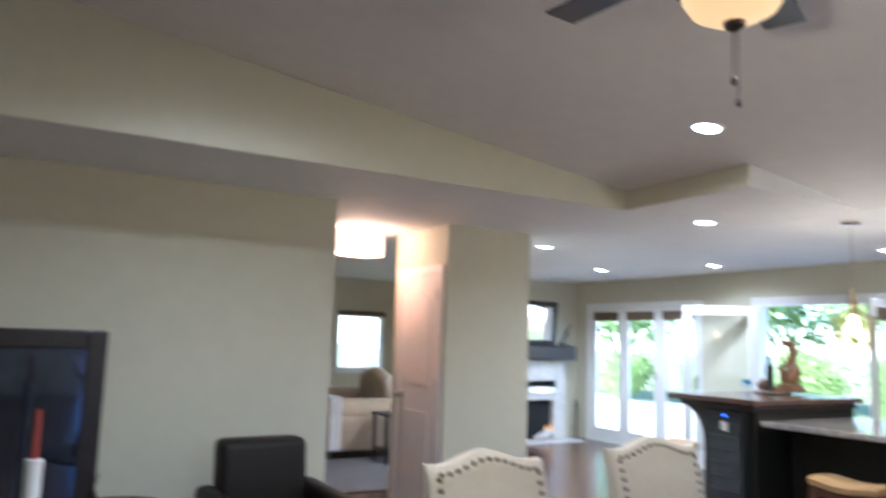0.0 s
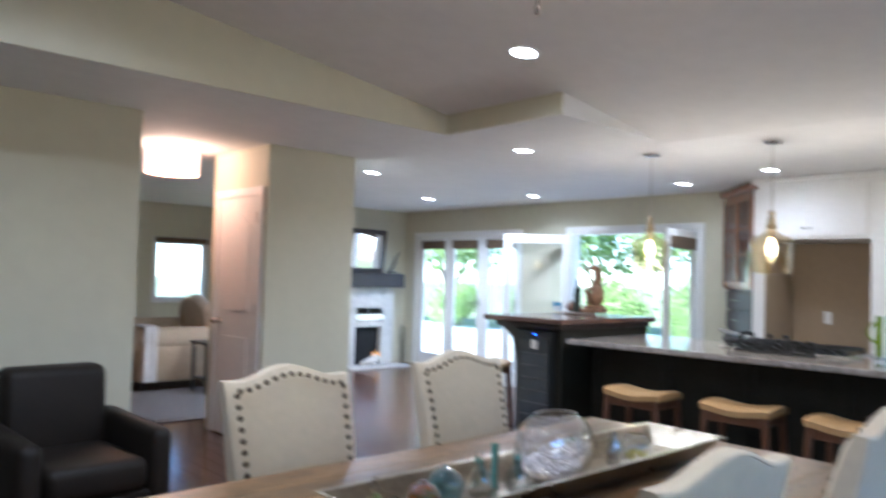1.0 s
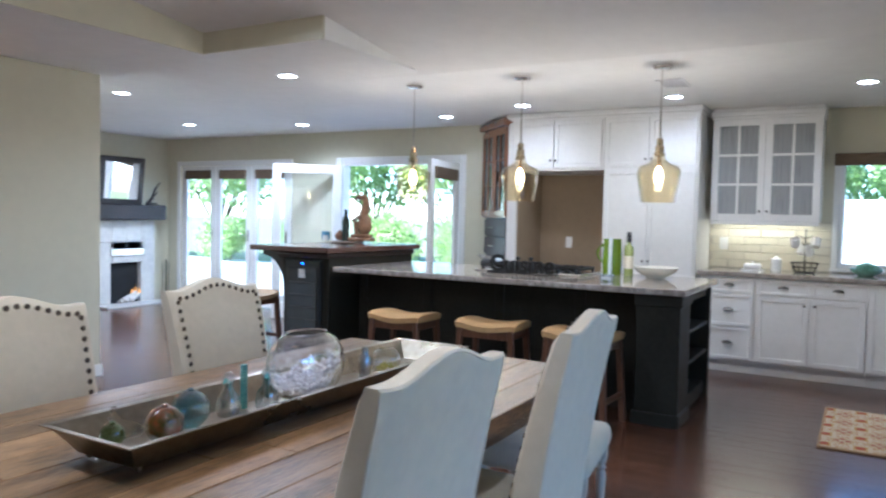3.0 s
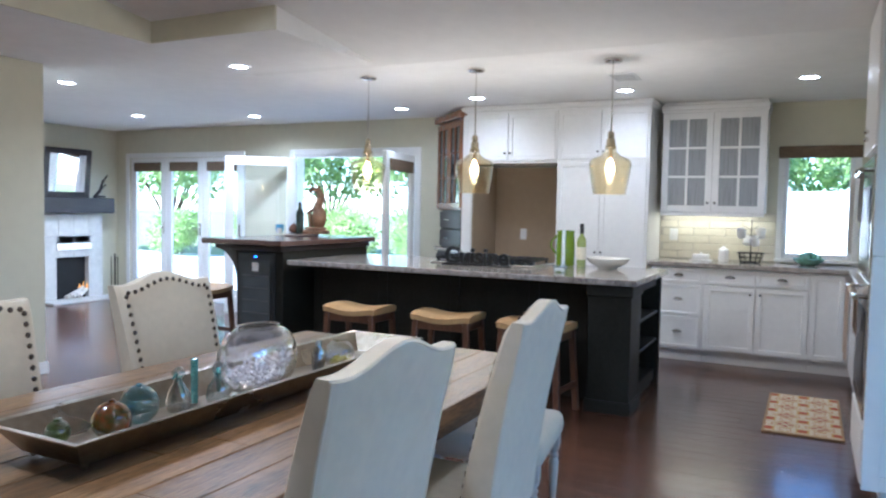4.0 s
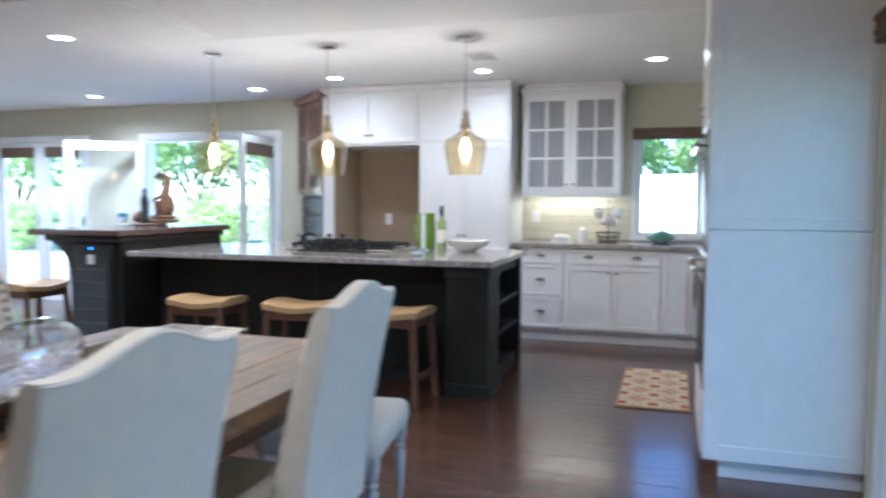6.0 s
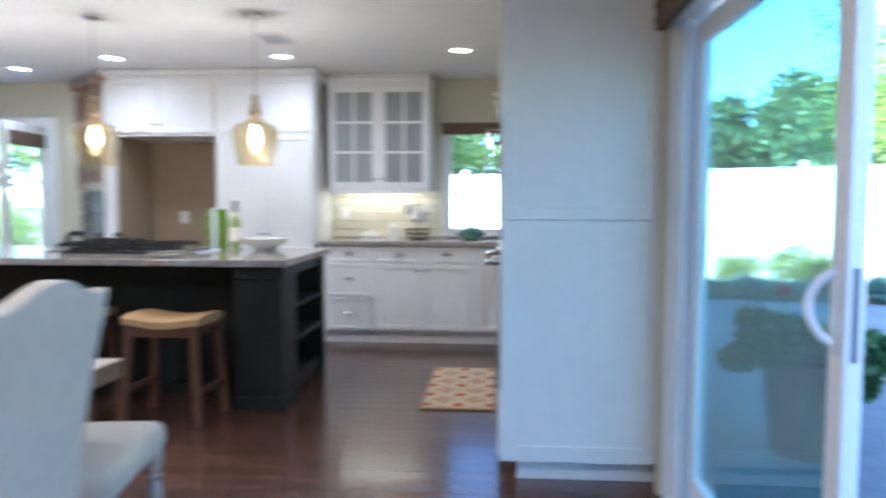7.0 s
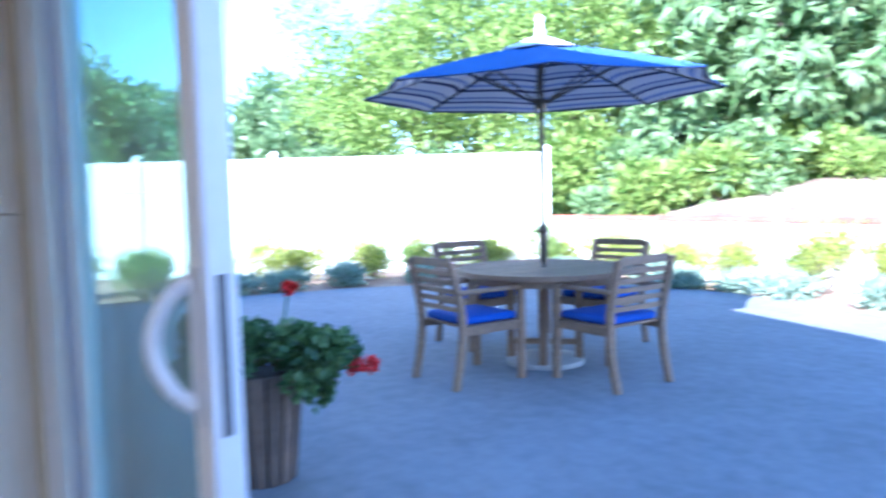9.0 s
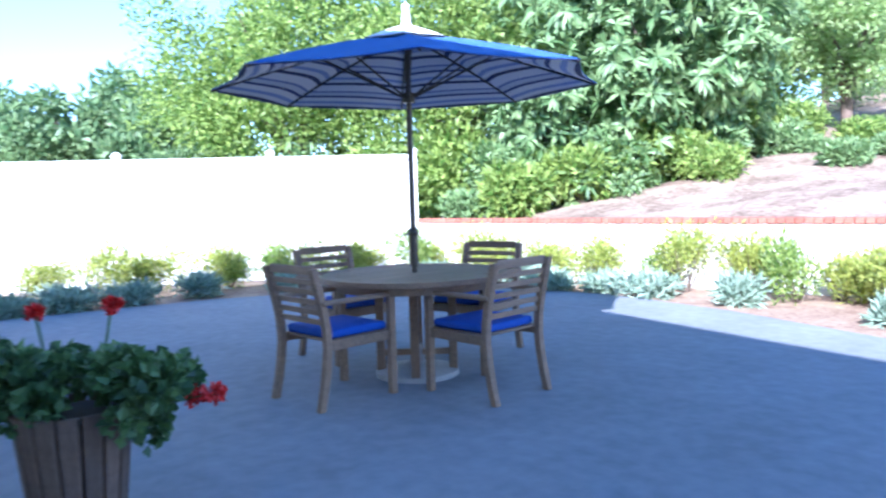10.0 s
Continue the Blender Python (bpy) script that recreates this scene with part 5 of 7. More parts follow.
part("binding", (lambda q: ([box(q, *a, bevel=0.003) for a in ((-0.555, -0.235, 0.001, -0.54, 0.235, 0.012), (0.54, -0.235, 0.001, 0.555, 0.235, 0.012), (-0.54, -0.235, 0.001, 0.54, -0.22, 0.012), (-0.54, 0.22, 0.001, 0.54, 0.235, 0.012))], q)[1])(bmesh.new()), mat("tan_rug_binding", (0.34, 0.22, 0.11), 0.9, bump=0.4), ru)

# ---- things on the bar ----
BZ = 1.081
tr = thing("serving_board", "flat oval wooden serving board on the bar", "board", pose(6.02, 4.40, BZ, 0, 0, 20))
bm = bmesh.new()
vs = lathe(bm, [(0.001, 0.001), (0.26, 0.001), (0.275, 0.010), (0.265, 0.018), (0.001, 0.016)], n=40)
for v in bm.verts:
    v.co.y *= 0.55
part("board", bm, mat("worn_board_wood", (0.22, 0.17, 0.13), 0.6, var=0.3, scale=5, stretch=(1, 6, 1)), tr, smooth=40)

STAT = mat("carved_brown_wood", (0.20, 0.105, 0.05), 0.5, var=0.4, scale=12, bump=0.4, bump_scale=40)
bm = bmesh.new()
box(bm, -0.07, -0.12, 0, 0.07, 0.12, 0.04, bevel=0.01)
box(bm, -0.06, -0.10, 0.04, 0.06, 0.10, 0.07, bevel=0.01)
ball(bm, 0, -0.03, 0.16, 0.085, 16, 12, 1.35, 0.75, 0.85)
ball(bm, 0, -0.015, 0.24, 0.062, 16, 12, 1.4, 0.8, 0.8)
for a, b, r1, r2 in (((0, -0.02, 0.27), (0, -0.045, 0.36), 0.046, 0.036), ((0, -0.045, 0.35), (0, -0.028, 0.43), 0.036, 0.030), ((0, -0.03, 0.42), (0, 0.045, 0.44), 0.030, 0.022), ((0, 0.04, 0.44), (0, 0.075, 0.405), 0.022, 0.013), ((0.016, -0.02, 0.44), (0.016, -0.025, 0.475), 0.010, 0.003), ((-0.016, -0.02, 0.44), (-0.016, -0.025, 0.475), 0.010, 0.003), ((0.02, 0.04, 0.24), (0.02, 0.11, 0.20), 0.020, 0.012), ((0.02, 0.05, 0.07), (0.02, 0.07, 0.20), 0.018, 0.015), ((-0.02, 0.05, 0.07), (-0.02, 0.07, 0.20), 0.018, 0.015)):
    rod(bm, a, b, r1, 12, r2)
solid("horse_statue", bm, STAT, "carved brown wooden seated horse figure on a plinth", "statue", m=pose(6.06, 4.26, BZ + 0.019, 0, 0, 15), smooth=60)
wb2 = thing("wine_bottle", "dark green wine bottle standing by the carved horse", "bottle", pose(5.98, 4.40, BZ + 0.019))
bm = bmesh.new()
lathe(bm, [(0.001, 0.001), (0.036, 0.001), (0.037, 0.19), (0.033, 0.215), (0.014, 0.25), (0.014, 0.31), (0.001, 0.31)], n=24)
part("body", bm, mat("dark_bottle_glass", (0.012, 0.02, 0.012), 0.08, spec=0.8), wb2, smooth=40)
tp = thing("teapot", "small round brown clay teapot", "teapot", pose(6.02, 4.50, BZ + 0.019))
CLAY = mat("brown_clay", (0.20, 0.09, 0.045), 0.5, var=0.2, bump=0.2)
bm = bmesh.new()
ball(bm, 0, 0, 0.045, 0.05, 18, 12, 0.88)
part("body", bm, CLAY, tp, smooth=60)
bm = bmesh.new()
lathe(bm, [(0.026, 0.085), (0.02, 0.094), (0.006, 0.098), (0.008, 0.108), (0.001, 0.112)], n=16)
part("lid", bm, CLAY, tp, smooth=40)
bm = bmesh.new()
rod(bm, (0.02, -0.045, 0.045), (0.03, -0.085, 0.07), 0.011, 10, 0.006)
part("spout", bm, CLAY, tp, smooth=40)
for k, (x, y, h, r, c, nm) in enumerate(((5.96, 4.63, 0.085, 0.042, (0.10, 0.28, 0.48), "blue glazed cup on the board"), (5.88, 4.57, 0.05, 0.026, (0.72, 0.74, 0.76), "tiny white cup on the board"))):
    cp = thing("cup", nm, "cup", pose(x, y, BZ + 0.019))
    bm = bmesh.new()
    lathe(bm, [(0.001, 0.001), (r * 0.75, 0.001), (r, h * 0.4), (r * 0.95, h), (r * 0.85, h), (r * 0.9, h * 0.4), (0.001, 0.01)], n=22)
    part("body", bm, mat("cup_glaze_%d" % k, c, 0.2, var=0.15, scale=14, coat=0.5), cp, smooth=40)

# ---- centrepiece on the dining table ----
TZ = 0.7605
ty = thing("centerpiece_tray", "long flared champagne metal tray on ball feet", "tray", pose(1.99, 1.47, TZ))
PEWTER = mat("antique_champagne_metal", (0.36, 0.31, 0.23), 0.28, 1.0, var=0.2, scale=5, bump=0.06, bump_scale=30)
L, W_, hh = 0.77, 0.155, 0.085
bm = bmesh.new()
ro = [[bm.verts.new((sx * (L + d), sy * (W_ + d), z)) for sx, sy in ((-1, -1), (1, -1), (1, 1), (-1, 1))] for d, z in ((-0.05, 0.016), (-0.005, hh - 0.004), (0.012, hh), (0.012, hh + 0.003), (-0.007, hh + 0.001), (-0.053, 0.020))]
for a, b in zip(ro, ro[1:]):
    for k in range(4):
        bm.faces.new((a[k], a[(k + 1) % 4], b[(k + 1) % 4], b[k]))
bm.faces.new(ro[0][::-1])
bm.faces.new(ro[-1])
part("tray_body", bm, PEWTER, ty)
for sx in (-1, 1):
    for sy in (-1, 1):
        bm = bmesh.new()
        ball(bm, sx * (L - 0.07), sy * (W_ - 0.065), 0.009, 0.009, 10, 8)
        part("ball_foot", bm, PEWTER, ty, smooth=60)
IN = TZ + 0.021


def float_ball(x, y, r, material, label):
    o = thing("glass_ball", label, "ornament", pose(x, y, IN))
    bm = bmesh.new()
    ball(bm, 0, 0, r, r, 24, 16)
    part("sphere", bm, material, o, smooth=80)
    bm = bmesh.new()
    lathe(bm, [(0.008, 2 * r - 0.001), (0.009, 2 * r + 0.003), (0.004, 2 * r + 0.006), (0.001, 2 * r + 0.006)], n=12)
    part("seal", bm, material, o, smooth=60)
    return o


RG = mat("red_gold_art_glass", (0.028, 0.040, 0.004), 0.06, scale=10, second=(0.15, 0.032, 0.005), coat=0.8)
float_ball(1.42, 1.45, 0.048, RG, "glossy red and gold swirled glass ball in the tray")
float_ball(1.545, 1.50, 0.052, glass("blue_art_glass", (0.42, 0.68, 0.80), 0.3, edge=1.6, rim=0.7), "glossy pale blue swirled glass ball in the tray")
float_ball(1.33, 1.53, 0.030, glass("green_art_glass", (0.45, 0.62, 0.30), 0.3, edge=1.6, rim=0.7), "small green glass ball in the tray")
for x, y, g_ in ((1.69, 1.51, 0), (1.80, 1.465, 1)):
    o = thing("glass_bird", "clear glass bird bottle with coloured stripes", "ornament", pose(x, y, IN, 0, 0, 200 + 20 * g_))
    bm = bmesh.new()
    lathe(bm, [(0.001, 0.001), (0.03, 0.001), (0.036, 0.025), (0.03, 0.055), (0.014, 0.078), (0.012, 0.09), (0.018, 0.10), (0.018, 0.112), (0.008, 0.124), (0.001, 0.126)], n=24)
    part("body", bm, glass("clear_art_glass", (0.86, 0.89, 0.91), 0.5, edge=1.5, rim=0.85), o, smooth=60)
    bm = bmesh.new()
    rod(bm, (0.012, 0, 0.108), (0.034, 0, 0.098), 0.006, 10, 0.002)
    rod(bm, (-0.005, 0.0, 0.095), (-0.03, 0, 0.03), 0.008, 8, 0.005)
    part("stripe", bm, mat("teal_stripe_glass", (0.04, 0.16, 0.15), 0.1, scale=60, second=(0.13, 0.27, 0.23)), o, smooth=40)
o = thing("twisted_stick", "upright teal and white twisted glass stick", "ornament", pose(1.765, 1.525, IN))
bm = bmesh.new()
lathe(bm, [(0.001, 0.001)] + [(0.0095 + 0.0025 * (k % 2), 0.002 + 0.0045 * k) for k in range(30)] + [(0.001, 0.136)], n=14)
part("stick", bm, mat("teal_stripe_glass", (0.04, 0.16, 0.15)), o, smooth=50)

fb_ = thing("fishbowl", "large flattened clear glass bowl half full of crystals", "bowl", pose(1.985, 1.475, IN))
bm = bmesh.new()
prof = []
for k in range(15):
    a = -math.pi / 2 + 0.30 + (math.pi - 0.62) * k / 14
    prof.append((0.150 * math.cos(a) ** 0.62, 0.104 + 0.104 * math.sin(a)))
lathe(bm, [(0.001, prof[0][1])] + prof + [(prof[-1][0] + 0.008, prof[-1][1] + 0.006), (prof[-1][0] - 0.002, prof[-1][1] + 0.003)], n=36)
for v in bm.verts:
    v.co.y *= 0.68
part("bowl", bm, glass("bowl_glass", (0.95, 0.965, 0.98), 0.34, edge=1.3, rim=0.9), fb_, smooth=70).visible_shadow = False
rng = np.random.default_rng(12)
bm = bmesh.new()
for k in range(620):
    z = 0.018 + 0.095 * rng.random()
    R_ = 0.140 * math.sqrt(max(0.02, 1 - ((z - 0.108) / 0.108) ** 2)) * math.sqrt(rng.random()) * 0.94
    a = rng.uniform(0, 6.28)
    if z > 0.075 + 0.40 * R_ * math.cos(a):
        z *= 0.6
    g_ = bmesh.ops.create_icosphere(bm, subdivisions=0 + 1, radius=rng.uniform(0.004, 0.009))
    bmesh.ops.translate(bm, verts=g_["verts"], vec=(R_ * math.cos(a), 0.66 * R_ * math.sin(a), z))
cr = part("crystals", bm, mat("clear_crystal_beads", (0.70, 0.66, 0.67), 0.04, var=0.45, scale=90, spec=1.0, coat=1.0), fb_, "heap of sparkling crystal beads")
cr["kind"] = "stuff"
jr = thing("glass_jar", "small clear glass jar in the tray", "jar", pose(2.31, 1.48, IN))
bm = bmesh.new()
lathe(bm, [(0.001, 0.001), (0.022, 0.001), (0.024, 0.07), (0.012, 0.085), (0.012, 0.11), (0.010, 0.11), (0.010, 0.085), (0.021, 0.07), (0.02, 0.006), (0.001, 0.005)], n=22)
part("body", bm, glass("clear_art_glass"), jr, smooth=50)
bm = bmesh.new()
cyl(bm, 0, 0, 0.007, 0.06, 0.0185, n=16)
part("filling", bm, mat("dark_sand", (0.10, 0.07, 0.06), 0.8, var=0.3, scale=80), jr, "dark layered sand", smooth=40)
gb2 = thing("bubble_bowl", "small round glass bowl with gold green beads", "bowl", pose(2.40, 1.45, IN))
bm = bmesh.new()
lathe(bm, [(0.001, 0.002)] + [(0.055 * math.cos(a), 0.052 + 0.052 * math.sin(a)) for a in [-1.2 + 2.3 * k / 12 for k in range(13)]], n=26)
part("bowl", bm, glass("bowl_glass"), gb2, smooth=70).visible_shadow = False
bm = bmesh.new()
for k in range(60):
    a, r, z = rng.uniform(0, 6.28), 0.042 * math.sqrt(rng.random()), 0.010 + 0.03 * rng.random()
    g_ = bmesh.ops.create_icosphere(bm, subdivisions=1, radius=0.006)
    bmesh.ops.translate(bm, verts=g_["verts"], vec=(r * math.cos(a), r * math.sin(a), z))
bd_ = part("beads", bm, mat("gold_green_beads", (0.30, 0.28, 0.05), 0.1, var=0.4, scale=60, coat=0.8), gb2, "gold and green glass beads")
bd_["kind"] = "stuff"

# ---- sitting corner ----
ac = thing("armchair", "dark brown leather club armchair by the wall", "armchair", pose(1.35, 4.12, 0, 0, 0, 4) @ Matrix.Diagonal((0.86, 1, 1, 1)))
bm = B(-0.30, 0.14, 0.30, 0.30, 0.34, 0.86, bevel=0.05, seg=3)
for v in bm.verts:
    v.co.y += 0.10 * (v.co.z - 0.3)
part("backrest", bm, LEATHER, ac, smooth=60)
part("seat_cushion", B(-0.28, -0.40, 0.29, 0.28, 0.16, 0.46, bevel=0.05, seg=3), LEATHER, ac, smooth=60)
part("base", B(-0.30, -0.38, 0.09, 0.30, 0.32, 0.295, bevel=0.015), LEATHER, ac)
for s_ in (-1, 1):
    bm = B(s_ * 0.36 - 0.065, -0.40, 0.09, s_ * 0.36 + 0.065, 0.34, 0.61, bevel=0.045, seg=3)
    for v in bm.verts:
        if v.co.z > 0.4:
            v.co.z -= 0.05 * max(0, -v.co.y) * 1.2
    part("armrest", bm, LEATHER, ac, smooth=60)
    for y in (-0.34, 0.28):
        bm = bmesh.new()
        cyl(bm, s_ * 0.34, y, 0, 0.095, 0.02, 0.028, 12)
        part("foot", bm, DARKWOOD, ac)
st = thing("side_table", "small round dark wood pedestal side table", "side table", pose(0.52, 4.12, 0))
bm = bmesh.new()
lathe(bm, [(0.001, 0.555), (0.27, 0.555), (0.285, 0.565), (0.285, 0.578), (0.27, 0.585), (0.001, 0.585)], n=36)
part("tabletop", bm, mat("aged_table_wood", (0.075, 0.048, 0.03), 0.45, var=0.3, stretch=(1, 5, 1)), st, smooth=40)
bm = bmesh.new()
lathe(bm, [(0.05, 0.08), (0.035, 0.12), (0.03, 0.3), (0.045, 0.42), (0.03, 0.5), (0.06, 0.555)], n=20)
part("pedestal", bm, DARKWOOD, st, smooth=50)
for k in range(3):
    bm = bmesh.new()
    rod(bm, (0.03, 0, 0.11), (0.22, 0, 0.018), 0.022, 10, 0.014)
    part("leg", bm, DARKWOOD, st).matrix_basis = Matrix.Rotation(radians(120 * k + 20), 4, "Z")
dsh = thing("dish", "low dark dish on the side table", "dish", pose(0.60, 4.06, 0.585))
bm = bmesh.new()
lathe(bm, [(0.001, 0.001), (0.05, 0.001), (0.085, 0.02), (0.08, 0.022), (0.05, 0.006), (0.001, 0.005)], n=24)
part("body", bm, STAT, dsh, smooth=40)
vs_ = thing("bud_vase", "small dark sprig in a slim bud vase", "vase", pose(0.42, 4.20, 0.585))
bm = bmesh.new()
lathe(bm, [(0.001, 0.001), (0.022, 0.001), (0.026, 0.04), (0.01, 0.08), (0.012, 0.10), (0.001, 0.10)], n=18)
part("vase", bm, DARK, vs_, smooth=40)
bm = bmesh.new()
for k in range(4):
    rod(bm, (0, 0, 0.09), (0.03 * math.cos(k * 1.6), 0.03 * math.sin(k * 1.6), 0.16), 0.006, 6, 0.002)
part("sprig", bm, DARK, vs_)
cd = thing("candlestick", "white candle holder with a red taper candle", "candlestick", pose(0.13, 3.52, 0))
bm = bmesh.new()
lathe(bm, [(0.001, 0), (0.11, 0), (0.10, 0.02), (0.025, 0.05), (0.02, 0.55), (0.03, 0.62), (0.032, 0.80), (0.034, 0.93), (0.001, 0.93)], n=22)
part("holder", bm, TRIM, cd, smooth=40)
bm = bmesh.new()
cyl(bm, 0, 0, 0.931, 1.13, 0.012, 0.010, 14)
part("taper", bm, mat("red_wax", (0.36, 0.05, 0.035), 0.5), cd, "red taper candle", smooth=40)

mr_ = thing("framed_mirror", "large dark-framed glass leaning against the wall", "mirror", pose(-0.13, 4.885, 0, 3, 0, 0))
FRM = mat("black_brown_frame", (0.030, 0.024, 0.024), 0.35, var=0.3, scale=8)
for a in ((-0.62, -0.62 + 0.11, 0.0, 1.46), (0.51, 0.62, 0.0, 1.46)):
    part("frame_stile", B(a[0], -0.05, a[2], a[1], -0.005, a[3], bevel=0.012, seg=2), FRM, mr_)
for a in ((0.0, 0.11), (1.35, 1.46)):
    part("frame_rail", B(-0.51, -0.048, a[0], 0.51, -0.006, a[1], bevel=0.012, seg=2), FRM, mr_)
part("glass", B(-0.515, -0.03, 0.105, 0.515, -0.024, 1.355), mat("dark_blue_mirror_glass", (0.10, 0.12, 0.18), 0.06, 0.9, var=0.2, scale=1.5), mr_, "dark blue reflecting glass")

# ---- fireplace ----
fp = thing("fireplace", "pale stone fireplace with dark beam mantel and lit fire", "fireplace", pose(7.0, 9.30, 0))
STONE = mat("pale_stone_tile", (0.62, 0.60, 0.55), 0.4, var=0.1, scale=2.5, bump=0.1, random=0.06)
for k in range(4):
    for r in range(4):
        x0_, z0_ = -0.45 + k * 0.232, r * 0.30
        x1_, z1_ = x0_ + 0.229, min(1.20, z0_ + 0.297)
        if -0.36 < x0_ + 0.1 < 0.28 and z0_ < 0.6:
            continue
        part("stone_tile", B(x0_, -0.20, z0_ + 0.001, x1_, -0.004, z1_, bevel=0.003), STONE, fp)
for x in (-0.45, 0.28):
    part("jamb_tile", B(x, -0.202, 0.0, x + 0.198, -0.006, 0.80, bevel=0.003), STONE, fp)
part("lintel_tile", B(-0.25, -0.2, 0.76, 0.278, -0.006, 0.90, bevel=0.003), STONE, fp)
part("mantel_beam", B(-0.55, -0.36, 1.215, 0.56, -0.004, 1.43, bevel=0.012, seg=2), mat("dark_mantel_wood", (0.028, 0.022, 0.022), 0.4, var=0.35, scale=4, stretch=(1, 5, 5), bump=0.3), fp, "dark hewn beam mantel")
part("firebox", B(-0.25, -0.12, 0.0, 0.278, -0.008, 0.76), mat("soot_black", (0.01, 0.01, 0.01), 0.9), fp)
part("hood", B(-0.26, -0.225, 0.70, 0.285, -0.205, 0.80, bevel=0.004), STEEL, fp, "steel smoke guard")
part("hearth_slab", B(-0.55, -0.55, 0.001, 0.56, -0.21, 0.03, bevel=0.005), STONE, fp)
rng = np.random.default_rng(5)
for k in range(5):
    bm = bmesh.new()
    rod(bm, (-0.18 + 0.05 * k, -0.30, 0.06 + 0.02 * (k % 2)), (0.12 + 0.03 * k, -0.16, 0.10 + 0.03 * (k % 3)), 0.028, 10)
    part("log", bm, mat("pale_birch_log", (0.66, 0.62, 0.56), 0.8, var=0.2, scale=9, bump=0.3), fp, smooth=40)
bm = bmesh.new()
for k in range(3):
    lathe(bm, [(0.012, 0.12), (0.018, 0.15), (0.010, 0.19), (0.001, 0.22 + 0.03 * (k % 2))], 0.12 + 0.06 * k, -0.17, 8)
part("flames", bm, glow("gas_flame", (1.0, 0.45, 0.10), 0.2), fp, "small orange flames")
mm = thing("mantel_mirror", "square mirror in a dark carved frame on the mantel", "mirror", pose(6.99, 9.24, 1.432, 6, 0, 0))
for a in ((-0.36, -0.28), (0.28, 0.36)):
    part("frame_stile", B(a[0], -0.03, 0, a[1], 0.0, 0.68, bevel=0.008), FRM, mm)
for a in ((0.0, 0.08), (0.60, 0.68)):
    part("frame_rail", B(-0.28, -0.03, a[0], 0.28, 0.0, a[1], bevel=0.008), FRM, mm)
part("mirror_glass", B(-0.285, -0.018, 0.075, 0.285, -0.012, 0.605), mat("mirror_silver", (0.85, 0.87, 0.88), 0.02, 1.0, var=0.01), mm, "mirror glass")
dv = thing("driftwood", "dark twisted driftwood ornament on the mantel", "ornament", pose(7.46, 9.14, 1.432))
bm = bmesh.new()
for a, b, r in (((-0.08, 0, 0.01), (0.0, 0, 0.10), 0.03), ((0.0, 0, 0.08), (0.06, 0, 0.26), 0.022), ((0.05, 0, 0.22), (0.14, 0, 0.34), 0.016), ((0.02, 0, 0.12), (0.12, 0.02, 0.20), 0.015), ((-0.06, 0, 0.02), (0.10, 0, 0.02), 0.02)):
    rod(bm, a, b, r, 8, r * 0.6)
part("branch", bm, DARKWOOD, dv, smooth=60)
ft = thing("fire_tools", "black iron fireplace tool set", "tools", pose(7.62, 9.02, 0))
bm = bmesh.new()
lathe(bm, [(0.001, 0), (0.09, 0), (0.085, 0.015), (0.012, 0.02), (0.01, 0.62), (0.001, 0.63)], n=18)
part("stand", bm, IRON, ft, smooth=40)
for k in range(3):
    bm = bmesh.new()
    rod(bm, (0.05 * math.cos(k * 2.1), 0.05 * math.sin(k * 2.1), 0.08), (0.05 * math.cos(k * 2.1), 0.05 * math.sin(k * 2.1), 0.58), 0.006, 8)
    part("tool", bm, IRON, ft)

# ---- family room ----
BEIGE = mat("beige_sofa_fabric", (0.52, 0.43, 0.30), 0.9, var=0.08, scale=5, bump=0.35, bump_scale=200)
sf = thing("sofa", "beige upholstered rolled-arm sofa with cushions", "sofa", pose(3.98, 9.35, 0, 0, 0, -6))
part("base", B(-0.62, -0.80, 0.10, 0.62, 0.95, 0.42, bevel=0.03, seg=2), BEIGE, sf, smooth=60)
part("backrest", B(0.40, -0.80, 0.42, 0.66, 0.95, 0.95, bevel=0.09, seg=3), BEIGE, sf, smooth=60)
for y in (-0.86, 0.98):
    bm = B(-0.62, y - 0.12, 0.10, 0.62, y + 0.12, 0.56, bevel=0.03)
    rod(bm, (-0.64, y, 0.58), (0.60, y, 0.58), 0.14, 18)
    part("armrest", bm, BEIGE, sf, smooth=50)
for y in (-0.33, 0.50):
    part("seat_cushion", B(-0.60, y - 0.41, 0.42, 0.40, y + 0.41, 0.56, bevel=0.04, seg=3), BEIGE, sf, smooth=60)
for y, r in ((-0.62, 20), (-0.2, -15)):
    part("throw_pillow", B(-0.08, -0.24, -0.24, 0.08, 0.24, 0.24, bevel=0.07, seg=3), mat("cream_pillow", (0.60, 0.54, 0.44), 0.9, bump=0.3), sf, smooth=60).matrix_basis = pose(0.26, y, 0.82, r, -18, 0)
for x in (-0.5, 0.5):
    for y in (-0.82, 0.94):
        part("foot", B(x - 0.03, y - 0.03, 0, x + 0.03, y + 0.03, 0.10, bevel=0.004), DARKWOOD, sf)
th = thing("throw_blanket", "white throw blanket hung over the sofa arm", "blanket", pose(3.50, 8.42, 0))
bm = bmesh.new()
for k in range(3):
    box(bm, -0.20 + 0.05 * k, -0.10 + 0.008 * math.sin(k * 2.0), 0.12, -0.152 + 0.05 * k, -0.075 + 0.008 * math.sin(k * 2.0), 0.74, bevel=0.008)
    box(bm, -0.20 + 0.05 * k, -0.10, 0.735, -0.152 + 0.05 * k, 0.20, 0.755, bevel=0.006)
part("cloth", bm, mat("white_knit", (0.78, 0.77, 0.74), 0.95, bump=0.5, bump_scale=120), th)
et = thing("end_table", "black metal end table beside the sofa", "side table", pose(4.02, 8.05, 0))
